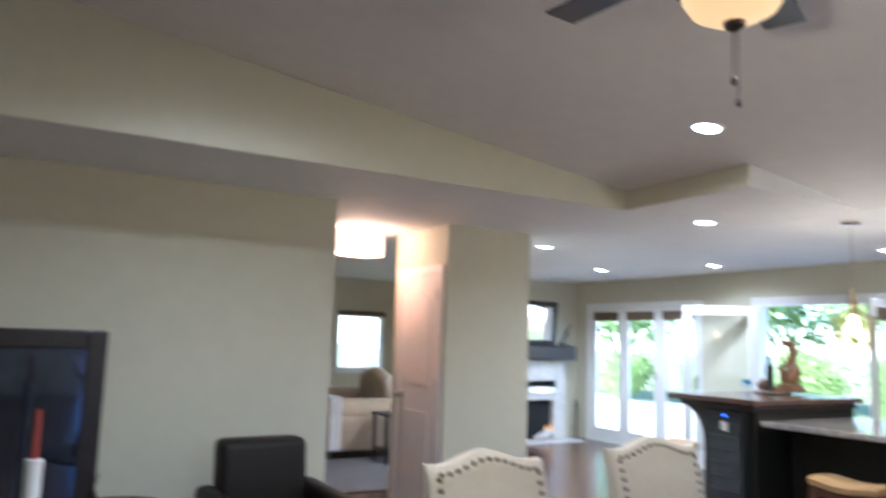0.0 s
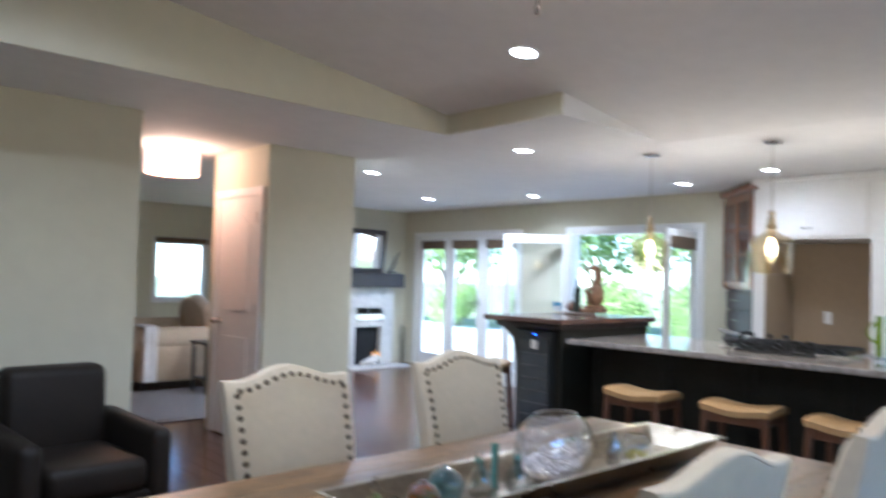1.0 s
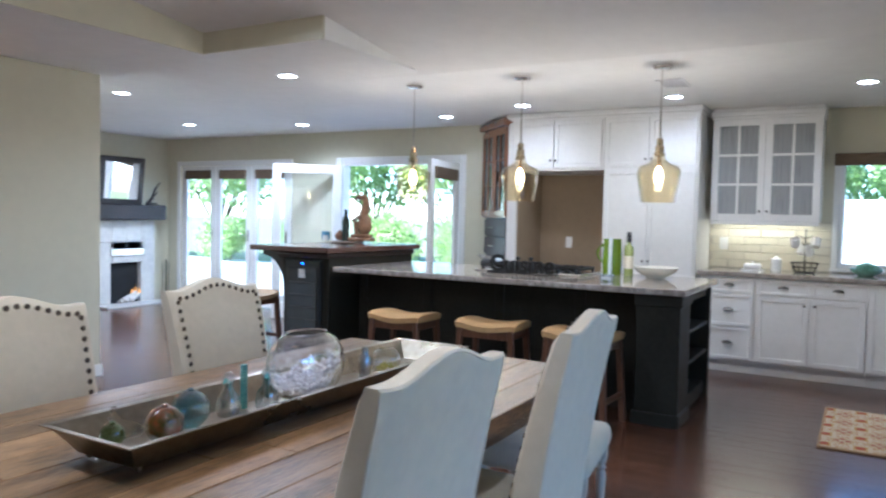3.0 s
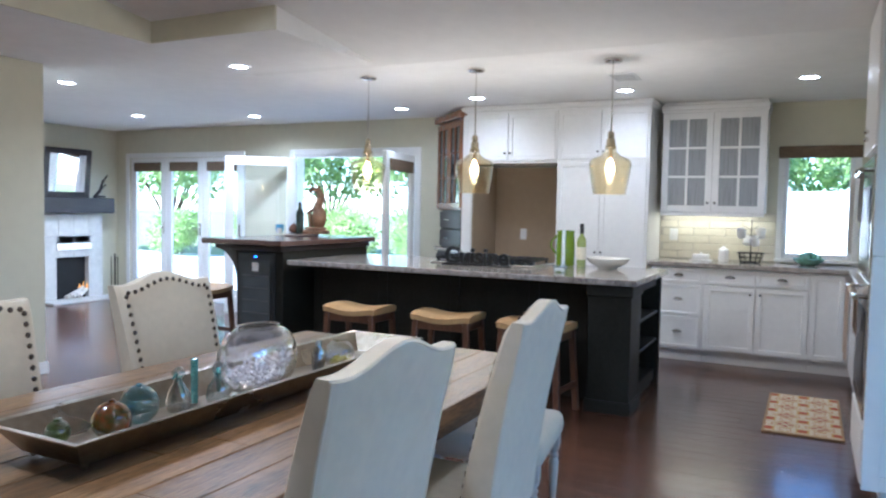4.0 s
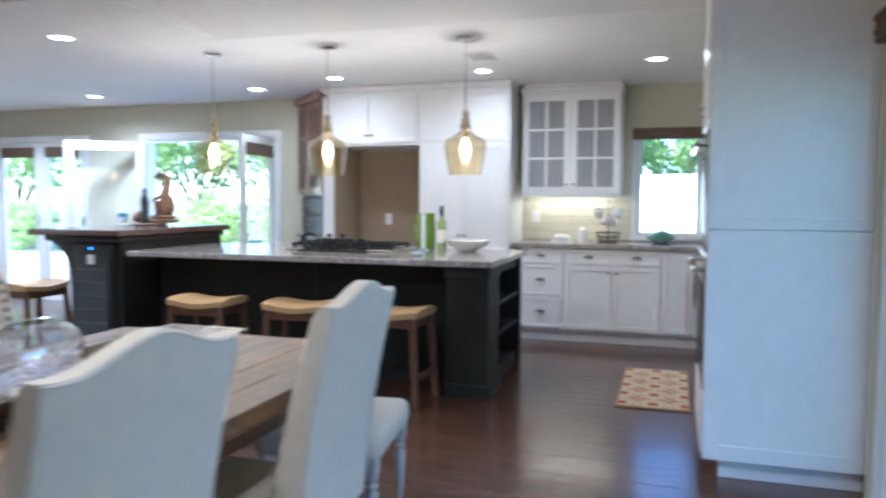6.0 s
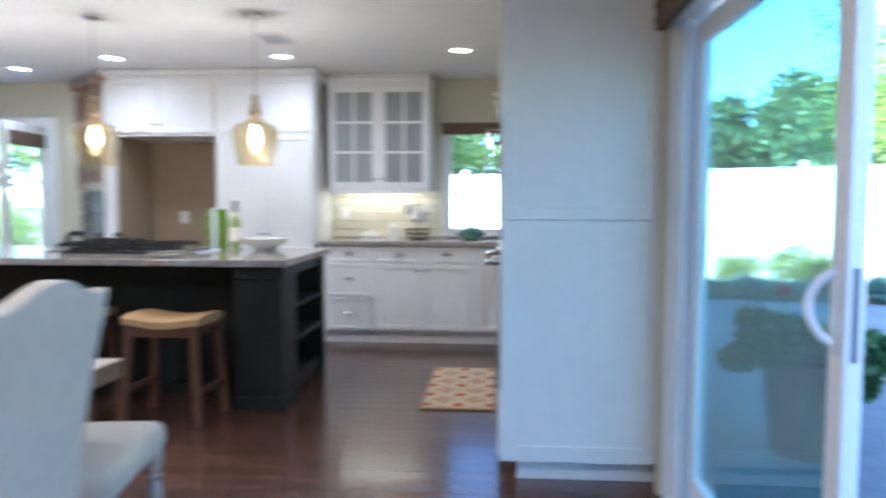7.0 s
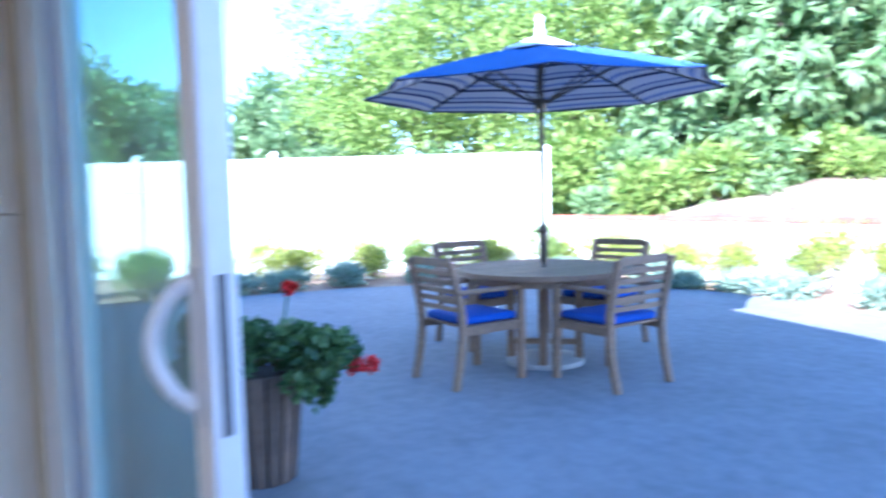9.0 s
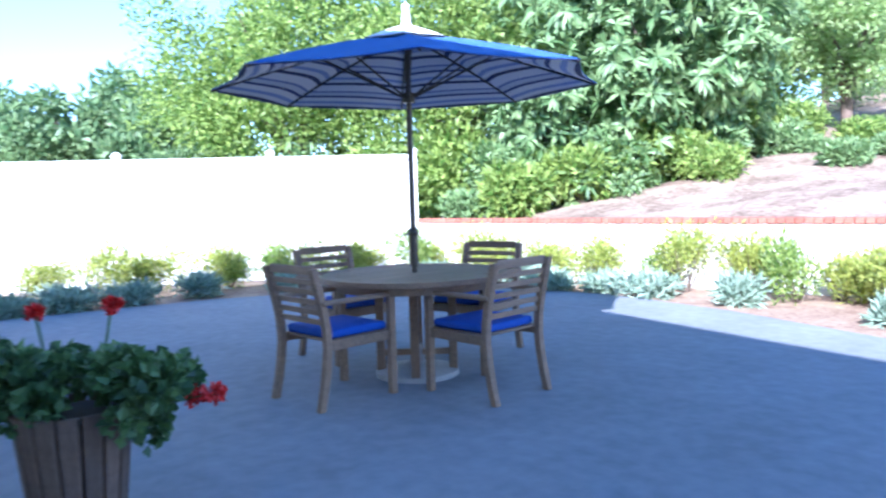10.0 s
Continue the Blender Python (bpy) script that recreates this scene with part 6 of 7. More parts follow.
part("tabletop", B(-0.22, -0.20, 0.56, 0.22, 0.20, 0.585, bevel=0.004), BLACK, et)
for x in (-0.19, 0.19):
    for y in (-0.17, 0.17):
        part("leg", B(x - 0.015, y - 0.015, 0, x + 0.015, y + 0.015, 0.56, bevel=0.002), BLACK, et)
part("lower_shelf", B(-0.19, -0.17, 0.16, 0.19, 0.17, 0.175), BLACK, et)

hr = thing("striped_rug", "dark grey rug with thin pale stripes before the sofa", "rug", pose(3.45, 7.35, 0, 0, 0, 0))
part("woven_field", B(-0.75, -0.70, 0.001, 0.75, 1.10, 0.010, bevel=0.003), mat("charcoal_wool", (0.05, 0.045, 0.05), 0.95, var=0.2, scale=20, bump=0.4, bump_scale=200), hr)
for k in range(13):
    part("stripe", B(-0.745, -0.66 + 0.14 * k, 0.0085, 0.745, -0.637 + 0.14 * k, 0.0125, bevel=0.001), mat("pale_wool", (0.50, 0.49, 0.48), 0.95, bump=0.3, bump_scale=200), hr)

# ---- outdoors ----
GZ = -0.10
END = Vector((1.89, -1.10, 0))
AHEAD, ASIDE = Vector((0.717, -0.697, 0)), Vector((-0.697, -0.717, 0))


def yard(a, s, z=0.0):
    """A place in the garden, measured out from the patio door."""
    return END + AHEAD * a + ASIDE * s + Vector((0, 0, z))


bm = bmesh.new()
box(bm, -150, -150, -0.7, 170, 150, -0.16)
solid("ground", bm, LAWN, "garden soil with patches of grass", "ground", kind="structure")


def patio_outline():
    pts = [(-6, SY - TH - 0.002), (12.2, SY - TH - 0.002), (11.6, -2.6), (11.2, -4.2), (10.9, -5.6), (10.3, -6.8), (9.5, -8.0), (8.2, -8.62), (6.8, -8.75), (5.2, -8.4), (3.5, -7.75), (-6, -6.6)]
    return pts


bm = bmesh.new()
prism(bm, patio_outline(), 0.10, Matrix(((1, 0, 0, 0), (0, 0, 1, 0), (0, 1, 0, GZ - 0.10), (0, 0, 0, 1))))
solid("patio", bm, CONCRETE, "smooth grey concrete patio slab with a curved edge", "patio", kind="structure")

# terrace ground; the sun's glare is put into its near-white base colour
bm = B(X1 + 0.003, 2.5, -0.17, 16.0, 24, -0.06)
solid("side_patio", bm, mat("sunlit_white_paving", (0.68, 0.66, 0.60), 0.85, var=0.08, scale=2, bump=0.2), "paved terrace outside the french doors, coloured pale to look sunlit", "patio", kind="structure")
# unseen gabled roof over the house, outline fitted to the patio's shadow edge
bm = bmesh.new()
RAKE = [(-4.2, 3.60), (0.10, 3.64), (7.3, 5.05), (9.0, 3.30)]
prism(bm, RAKE + [(x, z - 0.12) for x, z in RAKE[::-1]], 13.8, Matrix.Translation((0, SY - TH - 0.02, 0)))
solid("roof", bm, ROOF, "unseen brown gable roof of the house, shaped to shade the patio", "roof", kind="structure")
# unseen gable walls, added to block light under the fitted roof
bm = bmesh.new()
prism(bm, [(-3.44, 2.62), (X1, 2.62), (X1, 4.14), (7.3, 4.91), (0.10, 3.50), (-3.44, 3.46)], 0.012, Matrix.Translation((0, SY - TH - 0.016, 0)))
prism(bm, [(-3.44, 2.62), (X1, 2.62), (X1, 4.14), (7.3, 4.91), (0.10, 3.50), (-3.44, 3.46)], 0.012, Matrix.Translation((0, 12.21, 0)))
box(bm, X1 - 0.012, SY - TH, 2.605, X1 + 0.004, 12.2, 4.1)
solid("wall_gable", bm, STUCCO, "unseen pale stucco gable wall, added to close the gap under the roof", "wall", kind="structure")

# white vinyl fence
FENCE = mat("white_vinyl_fence", (0.82, 0.80, 0.76), 0.45, var=0.03, scale=2)
fa, fb = Vector((11.2, -9.46, 0)), Vector((24.0, 10.2, 0))
fd = (fb - fa).normalized()
fence = thing("fence", "tall white vinyl privacy fence with capped posts", "fence")
fm = Matrix.Translation((fa.x, fa.y, 0)) @ Matrix.Rotation(math.atan2(fd.y, fd.x), 4, "Z")
flen = (fb - fa).length
bay = 2.35
post_bm = bmesh.new()
box(post_bm, -0.06, -0.06, -0.3, 0.06, 0.06, 1.93, bevel=0.004)
box(post_bm, -0.072, -0.072, 1.93, 0.072, 0.072, 1.955, bevel=0.004)
v4 = [post_bm.verts.new((sx * 0.066, sy * 0.066, 1.955)) for sx, sy in ((-1, -1), (1, -1), (1, 1), (-1, 1))]
tip = post_bm.verts.new((0, 0, 2.01))
for k in range(4):
    post_bm.faces.new((v4[k], v4[(k + 1) % 4], tip))
post_me = finish(post_bm, "post", FENCE)
board_me = finish(B(-0.074, -0.012, -0.15, 0.074, 0.012, 1.80, bevel=0.003), "board", FENCE)
top_me = finish(B(0.06, -0.025, 1.78, bay - 0.06, 0.025, 1.88, bevel=0.004), "top_rail", FENCE)
bottom_me = finish(B(0.06, -0.025, -0.17, bay - 0.06, 0.025, -0.02, bevel=0.004), "bottom_rail", FENCE)
for k in range(int(flen / bay) + 1):
    for me, off, nm in ((post_me, 0, "post"), (top_me, 0, "top_rail"), (bottom_me, 0, "bottom_rail")):
        o = new(nm, me)
        o.parent = fence
        o.matrix_basis = fm @ Matrix.Translation((k * bay + off, 0, 0))
    for j in range(15):
        o = new("board", board_me)
        o.parent = fence
        o.matrix_basis = fm @ Matrix.Translation((k * bay + 0.06 + 0.075 + j * 0.149, 0, 0))

# low white retaining wall with a brick cap
ra, rb = Vector((11.1, -9.55, 0)), Vector((-6.0, -11.4, 0))
rd = (rb - ra).normalized()
rm = Matrix.Translation((ra.x, ra.y, 0)) @ Matrix.Rotation(math.atan2(rd.y, rd.x), 4, "Z")
rw = thing("retaining_wall", "low white stucco retaining wall capped with red bricks", "wall", kind="structure")
o = part("stucco_wall", B(0, -0.10, -0.4, (rb - ra).length, 0.10, 0.71), mat("white_stucco", (0.80, 0.77, 0.72), 0.9, var=0.06, scale=2, bump=0.4, bump_scale=60), rw)
o.matrix_basis = rm
BRICK = mat("red_cap_brick", (0.33, 0.105, 0.065), 0.85, var=0.25, scale=9, bump=0.4, random=0.2)
brick_me = finish(B(0.004, -0.13, 0.712, 0.099, 0.13, 0.785, bevel=0.006), "brick", BRICK)
for k in range(165):
    o = new("brick", brick_me)
    o.parent = rw
    o.matrix_basis = rm @ Matrix.Translation((k * 0.104, 0.004 * math.sin(k * 2.3), 0))

# hillside behind the wall
bm = bmesh.new()
nx, ny = 60, 26
grid = []
rn = Vector((-rd.y, rd.x, 0))
if rn.y > 0:
    rn = -rn
for j in range(ny + 1):
    row = []
    for i in range(nx + 1):
        s_ = -34 + 62 * i / nx
        q = j / ny
        d = 0.12 + 26 * q ** 1.5
        p = ra + rd * s_ + rn * d
        rise = 0.70 + 0.19 * d
        low = max(0.0, min(1.0, (s_ + 6) / 9))
        z = -0.15 + (rise + 0.15) * low + 0.16 * noise.noise(p * 0.5) * min(1, d) * low + 0.06 * noise.noise(p * 2.1) * min(1, d)
        row.append(bm.verts.new((p.x, p.y, z)))
    grid.append(row)
for j in range(ny):
    for i in range(nx):
        bm.faces.new((grid[j][i], grid[j][i + 1], grid[j + 1][i + 1], grid[j + 1][i]))
solid("hillside", bm, EARTH, "dry sunlit hillside of pale soil behind the wall", "ground", kind="structure", smooth=60)



def on_hill(p):
    """The same point, dropped or raised to the surface of the slope."""
    q = Vector((p.x, p.y, 0)) - Vector((ra.x, ra.y, 0))
    d = q.dot(rn)
    low = max(0.0, min(1.0, (q.dot(rd) + 6) / 9))
    return Vector((p.x, p.y, -0.15 + (0.85 + 0.19 * max(0.0, d)) * low))


# planting bed soil
bm = bmesh.new()
bed = [(p[0], p[1] - 0.01) for p in patio_outline()[1:]] + [(-6, -11.2), (4.4, -10.2), (11.0, -9.45), (14.6, -4.1), (18, 1.2)]
prism(bm, bed, 0.05, Matrix(((1, 0, 0, 0), (0, 0, 1, 0), (0, 1, 0, GZ - 0.07), (0, 0, 0, 1))))
solid("planting_bed", bm, mat("reddish_bark_mulch", (0.20, 0.11, 0.07), 0.95, scale=3, second=(0.42, 0.30, 0.20), bump=0.9, bump_scale=30), "bed of reddish bark mulch along the patio", "ground", kind="structure")


# ---- foliage ----
def leafmat(name, dark, light, trans=0.35):
    m = bpy.data.materials.new(name)
    m.use_nodes = True
    nt = m.node_tree
    n, l = nt.nodes, nt.links
    b = n["Principled BSDF"]
    b.inputs["Roughness"].default_value = 0.45
    geo = n.new("ShaderNodeNewGeometry")
    ramp = n.new("ShaderNodeValToRGB")
    ramp.color_ramp.elements[0].color, ramp.color_ramp.elements[1].color = (*dark, 1), (*light, 1)
    l.new(geo.outputs["Random Per Island"], ramp.inputs[0])
    l.new(ramp.outputs[0], b.inputs["Base Color"])
    tr = n.new("ShaderNodeBsdfTranslucent")
    l.new(ramp.outputs[0], tr.inputs[0])
    mx = n.new("ShaderNodeMixShader")
    mx.inputs[0].default_value = trans
    l.new(b.outputs[0], mx.inputs[1])
    l.new(tr.outputs[0], mx.inputs[2])
    l.new(mx.outputs[0], n["Material Output"].inputs[0])
    return m


LEAF_TREE = leafmat("bright_tree_leaf", (0.09, 0.18, 0.025), (0.50, 0.60, 0.16), 0.55)
LEAF_BIG = leafmat("long_grey_green_leaf", (0.08, 0.16, 0.045), (0.36, 0.48, 0.20), 0.4)
LEAF_LIGHT = leafmat("pale_sunny_leaf", (0.24, 0.36, 0.10), (0.55, 0.66, 0.30), 0.55)
LEAF_FAR = leafmat("far_tree_leaf", (0.09, 0.17, 0.06), (0.30, 0.40, 0.17), 0.45)
LEAF_YEL = leafmat("yellow_green_shrub_leaf", (0.20, 0.26, 0.035), (0.54, 0.56, 0.13), 0.45)
LEAF_SAGE = leafmat("grey_sage_leaf", (0.20, 0.28, 0.19), (0.46, 0.56, 0.42))
LEAF_POT = leafmat("geranium_leaf", (0.04, 0.09, 0.032), (0.15, 0.26, 0.085), 0.25)
BARK = mat("grey_brown_bark", (0.13, 0.09, 0.065), 0.95, var=0.35, scale=6, stretch=(1, 1, 0.3), bump=0.8, bump_scale=20)


def leaves(rng, clumps, count, length, width, up=0.3, shell=0.55):
    """Folded leaf blades scattered through clumps given as (x, y, z, radius, squash)."""
    c = np.array(clumps, float)
    wgt = c[:, 3] ** 2
    k = rng.choice(len(c), count, p=wgt / wgt.sum())
    d = rng.normal(size=(count, 3))
    d /= np.linalg.norm(d, axis=1)[:, None]
    r = shell + (1.08 - shell) * rng.random(count) ** 0.7
    p = c[k, :3] + d * (r * c[k, 3])[:, None] * np.stack([np.ones(count), np.ones(count), c[k, 4]], 1)
    t = d * 0.7 + rng.normal(size=(count, 3)) * 0.6
    t[:, 2] += up
    t /= np.linalg.norm(t, axis=1)[:, None]
    s = np.cross(t, rng.normal(size=(count, 3)))
    s /= np.linalg.norm(s, axis=1)[:, None] + 1e-9
    nrm = np.cross(t, s)
    L = length * rng.uniform(0.6, 1.25, count)[:, None]
    W = width * rng.uniform(0.7, 1.2, count)[:, None]
    a = p
    b = p + t * L * 0.5 + s * W * 0.5 + nrm * W * 0.18
    e = p + t * L * 0.5 - s * W * 0.5 + nrm * W * 0.18
    f = p + t * L - nrm * L * 0.12
    v = np.stack([a, b, f, e], 1).reshape(-1, 3)
    i = np.arange(count)[:, None] * 4
    faces = np.concatenate([i + [0, 1, 2], i + [0, 2, 3]], 0)
    return v, faces


def rosettes(rng, clumps, count, per, length, width):
    """Whorls of long leaves round shoot tips, drooping towards their ends."""
    c = np.array(clumps, float)
    wgt = c[:, 3] ** 2
    k = rng.choice(len(c), count, p=wgt / wgt.sum())
    d = rng.normal(size=(count, 3))
    d /= np.linalg.norm(d, axis=1)[:, None]
    q = 0.6 + 0.45 * rng.random(count)
    p = c[k, :3] + d * (q * c[k, 3])[:, None]
    axis = d + np.array([0, 0, 0.45])
    axis /= np.linalg.norm(axis, axis=1)[:, None]
    p, axis = np.repeat(p, per, 0), np.repeat(axis, per, 0)
    r = rng.normal(size=p.shape)
    s = np.cross(axis, r)
    s /= np.linalg.norm(s, axis=1)[:, None] + 1e-9
    out = np.cross(s, axis)
    t = out + axis * rng.uniform(-0.1, 0.8, len(p))[:, None]
    t /= np.linalg.norm(t, axis=1)[:, None]
    n = np.cross(t, s)
    L = length * rng.uniform(0.65, 1.15, len(p))[:, None]
    W = width * rng.uniform(0.8, 1.15, len(p))[:, None]
    drop = np.array([0, 0, -1.0]) * L
    b = p + t * L * 0.55 + s * W * 0.5 + drop * 0.04 + n * W * 0.12
    e = p + t * L * 0.55 - s * W * 0.5 + drop * 0.04 + n * W * 0.12
    m = p + t * L * 0.55 + drop * 0.06
    f = p + t * L + drop * 0.22
    v = np.stack([p, b, f, e, m], 1).reshape(-1, 3)
    i = np.arange(len(p))[:, None] * 5
    return v, np.concatenate([i + [0, 1, 4], i + [1, 2, 4], i + [0, 4, 3], i + [4, 2, 3]], 0)


def leaf_mesh(name, v, faces, material):
    me = bpy.data.meshes.new(name)
    me.from_pydata(v.tolist(), [], faces.tolist())
    me.materials.append(material)
    return me


def crown_clumps(rng, cx, cy, cz, rx, rz, n, r0):
    out = []
    for _ in range(n):
        d = rng.normal(size=3)
        d /= np.linalg.norm(d)
        q = rng.uniform(0.45, 0.95)
        out.append((cx + d[0] * rx * q, cy + d[1] * rx * q, cz + d[2] * rz * q, r0 * rng.uniform(0.6, 1.3), rng.uniform(0.6, 0.95)))
    return out


def tree(place, height, rx, rz, clumps, count, leaf, material, seed, label, trunk=0.16, base=0.35, whorl=0):
    rng = np.random.default_rng(seed)
    o = thing("tree", label, "tree", Matrix.Translation(place), group="garden trees")
    bm = bmesh.new()
    cz = height - rz
    top = Vector((0.15, 0.1, cz))
    rod(bm, (0, 0, -0.4), (0.05, 0.03, cz * base), trunk, 10, trunk * 0.8)
    for k in range(7):
        a = k * 0.9 + seed
        q = Vector((math.cos(a) * rx * 0.55, math.sin(a) * rx * 0.55, cz + rz * 0.3 * math.sin(k * 2.1)))
        mid = Vector((0.05, 0.03, cz * base)).lerp(q, 0.5) + Vector((0, 0, 0.25))
        rod(bm, (0.05, 0.03, cz * base - 0.05), mid, trunk * 0.6, 8, trunk * 0.35)
        rod(bm, mid, q, trunk * 0.35, 8, trunk * 0.1)
    part("trunk", bm, BARK, o, smooth=60)
    cl = crown_clumps(rng, 0, 0, cz, rx, rz, clumps, min(rx, rz) * 0.36)
    v, f_ = rosettes(rng, cl, count // whorl, whorl, leaf[0], leaf[1]) if whorl else leaves(rng, cl, count, *leaf)
    c = new("crown", leaf_mesh("crown", v, f_, material))
    c.parent = o
    return o


def shrub(place, r, h, count, leaf, material, seed, name, label, group):
    rng = np.random.default_rng(seed)
    o = thing(name, label, "shrub", Matrix.Translation(place), group=group)
    bm = bmesh.new()
    for k in range(6):
        a = k * 1.05 + seed
        rod(bm, (0, 0, -0.05), (math.cos(a) * r * 0.5, math.sin(a) * r * 0.5, h * 0.6), 0.012, 6, 0.004)
    part("woody_base", bm, BARK, o)
    cl = [(rng.uniform(-0.5, 0.5) * r, rng.uniform(-0.5, 0.5) * r, h * rng.uniform(0.3, 0.7), r * rng.uniform(0.35, 0.6), h / (2.2 * r) + 0.3) for _ in range(9)]
    v, f_ = leaves(rng, cl, count, *leaf)
    c = new("leaves", leaf_mesh("leaves", v, f_, material))
    c.parent = o
    return o


# large trees on the hill and over the fence
tree(yard(17.5, -3.4, 0.6), 6.6, 3.3, 2.8, 52, 34000, (0.135, 0.075, 0.1, 0.3), LEAF_TREE, 1, "broad leafy green tree behind the fence", 0.22)
tree(on_hill(yard(16.5, 0.6)), 6.4, 3.2, 2.9, 52, 34000, (0.13, 0.075, 0.1, 0.3), LEAF_TREE, 2, "broad leafy green tree with a pale trunk on the hill", 0.24)
tree(on_hill(yard(19.5, 4.2)), 6.5, 3.6, 3.0, 48, 30000, (0.15, 0.08, 0.1, 0.3), LEAF_TREE, 3, "tall dense green tree high on the hill", 0.22)
tree(on_hill(yard(14.0, 2.4)), 4.4, 2.1, 2.2, 40, 13000, (0.29, 0.075, 0.1, 0.3), LEAF_BIG, 4, "loquat-like tree with long drooping grey-green leaves", 0.12, 0.2, 10)
tree(on_hill(yard(13.4, 4.2)), 5.4, 2.2, 2.6, 42, 14500, (0.30, 0.078, 0.1, 0.3), LEAF_BIG, 5, "loquat-like tree with long pale green leaf rosettes", 0.12, 0.2, 10)
tree(on_hill(yard(15.6, 8.6)), 4.0, 1.9, 1.6, 38, 17000, (0.13, 0.07, 0.1, 0.3), LEAF_LIGHT, 6, "small round green tree on the dry slope", 0.14)
tree(on_hill(yard(24.0, 12.5)), 6.0, 3.6, 2.8, 40, 16000, (0.19, 0.10, 0.1, 0.3), LEAF_LIGHT, 7, "green tree at the top of the slope", 0.16)
for k, (a, s_, h) in enumerate(((34, -22, 7.6), (33, -17.5, 6.8), (36, -14, 7.6), (31, -11.0, 5.8), (30, -26, 7.0), (40, -31, 9.5), (30, -36, 8.5), (26, -44, 8.0))):
    tree(yard(a, s_, -0.2), h, 3.4, h * 0.36, 26, 5500, (0.42, 0.24, 0.2, 0.35), LEAF_FAR, 20 + k, "distant dark green tree beyond the fence", 0.25)
# trees seen through the french doors and the kitchen window
for k, (x, y, h, r) in enumerate(((19, 9.5, 6.5, 3.0), (20, 14, 7.0, 3.2), (17.5, 18.5, 6.5, 3.0), (15.5, 23, 7.0, 3.0), (23, 5.5, 6.5, 2.6), (26, 1.0, 6.0, 2.6), (25, -3.5, 6.0, 2.5))):
    tree(Vector((x, y, -0.16)), h, r, h * 0.38, 30, 6500, (0.26, 0.13, 0.1, 0.3), LEAF_LIGHT, 40 + k, "bright sunlit green tree in the side garden", 0.09, 0.2)
for k, (x, y) in enumerate(((16.8, 9.0), (17.2, 11.2), (16.2, 13.6), (15.5, 16), (18.2, 7.0))):
    shrub(Vector((x, y, -0.16)), 1.0, 1.5, 2600, (0.16, 0.07, 0.3, 0.3), LEAF_LIGHT, 60 + k, "garden_shrub", "leafy green shrub at the lawn's edge", "side garden shrubs")

tree(on_hill(yard(18.6, 6.4)), 4.6, 2.2, 2.0, 34, 8000, (0.19, 0.10, 0.1, 0.3), LEAF_TREE, 8, "round green tree further up the dry slope", 0.14, 0.2)
tree(on_hill(yard(27.0, 9.5)), 6.5, 3.6, 3.2, 40, 14000, (0.2, 0.11, 0.1, 0.3), LEAF_LIGHT, 9, "pale green tree far up the dry slope", 0.14, 0.2)
# thicket behind the fence corner and under the drooping trees
for k, (a, s_, r, h) in enumerate(((14.6, -2.2, 1.1, 2.0), (14.9, -0.9, 1.2, 2.3), (14.4, 0.3, 1.0, 1.9), (13.6, 1.2, 0.9, 1.5), (13.4, 2.3, 0.9, 1.3), (13.3, 3.4, 0.9, 1.3), (13.6, 4.7, 0.8, 1.1), (15.8, -3.6, 1.2, 2.2), (16.6, -5.2, 1.3, 2.3), (18.6, -6.6, 1.5, 3.0), (18.8, -4.4, 1.5, 3.2), (18.4, -2.2, 1.5, 3.0), (17.6, -0.2, 1.4, 2.8), (12.7, 1.4, 0.7, 0.9), (12.8, 2.4, 0.7, 1.0), (12.9, 3.3, 0.7, 1.0), (13.1, 4.2, 0.6, 0.8))):
    shrub(on_hill(yard(a, s_)), r, h, 2600, (0.20, 0.085, 0.1, 0.3), LEAF_TREE if k % 3 else LEAF_BIG, 300 + k, "thicket_shrub", "dense leafy shrub under the hillside trees", "hillside thicket")

# undergrowth on the hill
for k, (a, s_, z, r, h) in enumerate(((12.9, 0.3, 0.85, 0.6, 0.7), (13.0, 1.3, 0.9, 0.6, 0.6), (13.4, 8.3, 1.25, 0.5, 0.4), (12.6, 9.4, 1.15, 0.6, 0.4), (15.2, 7.2, 1.7, 0.8, 0.9), (16.0, 11.0, 2.2, 0.9, 0.8), (12.0, 6.6, 1.0, 0.4, 0.35), (13.2, 7.4, 1.3, 0.5, 0.5), (14.4, 10.2, 1.8, 0.8, 0.7), (18.5, 8.0, 2.4, 1.2, 1.3), (20.0, 11.0, 3.0, 1.4, 1.4), (21.5, 14.0, 3.4, 1.5, 1.4), (12.7, 3.0, 0.85, 0.7, 0.6), (12.4, 4.6, 0.85, 0.6, 0.5), (12.5, 7.6, 1.0, 0.35, 0.25), (12.3, 8.6, 1.0, 0.45, 0.28), (14.0, 6.4, 1.4, 0.6, 0.6), (14.6, 7.0, 1.5, 0.7, 0.8), (13.0, 10.2, 1.2, 0.5, 0.3), (15.0, 6.0, 1.6, 0.8, 1.0), (13.6, 6.9, 1.25, 0.3, 0.25), (13.9, 8.9, 1.45, 0.35, 0.3))):
    shrub(on_hill(yard(a, s_)), r, h, 1500, (0.14, 0.06, 0.3, 0.3), LEAF_TREE if k % 2 else LEAF_BIG, 80 + k, "hillside_shrub", "low green shrub on the dry slope", "hillside shrubs")

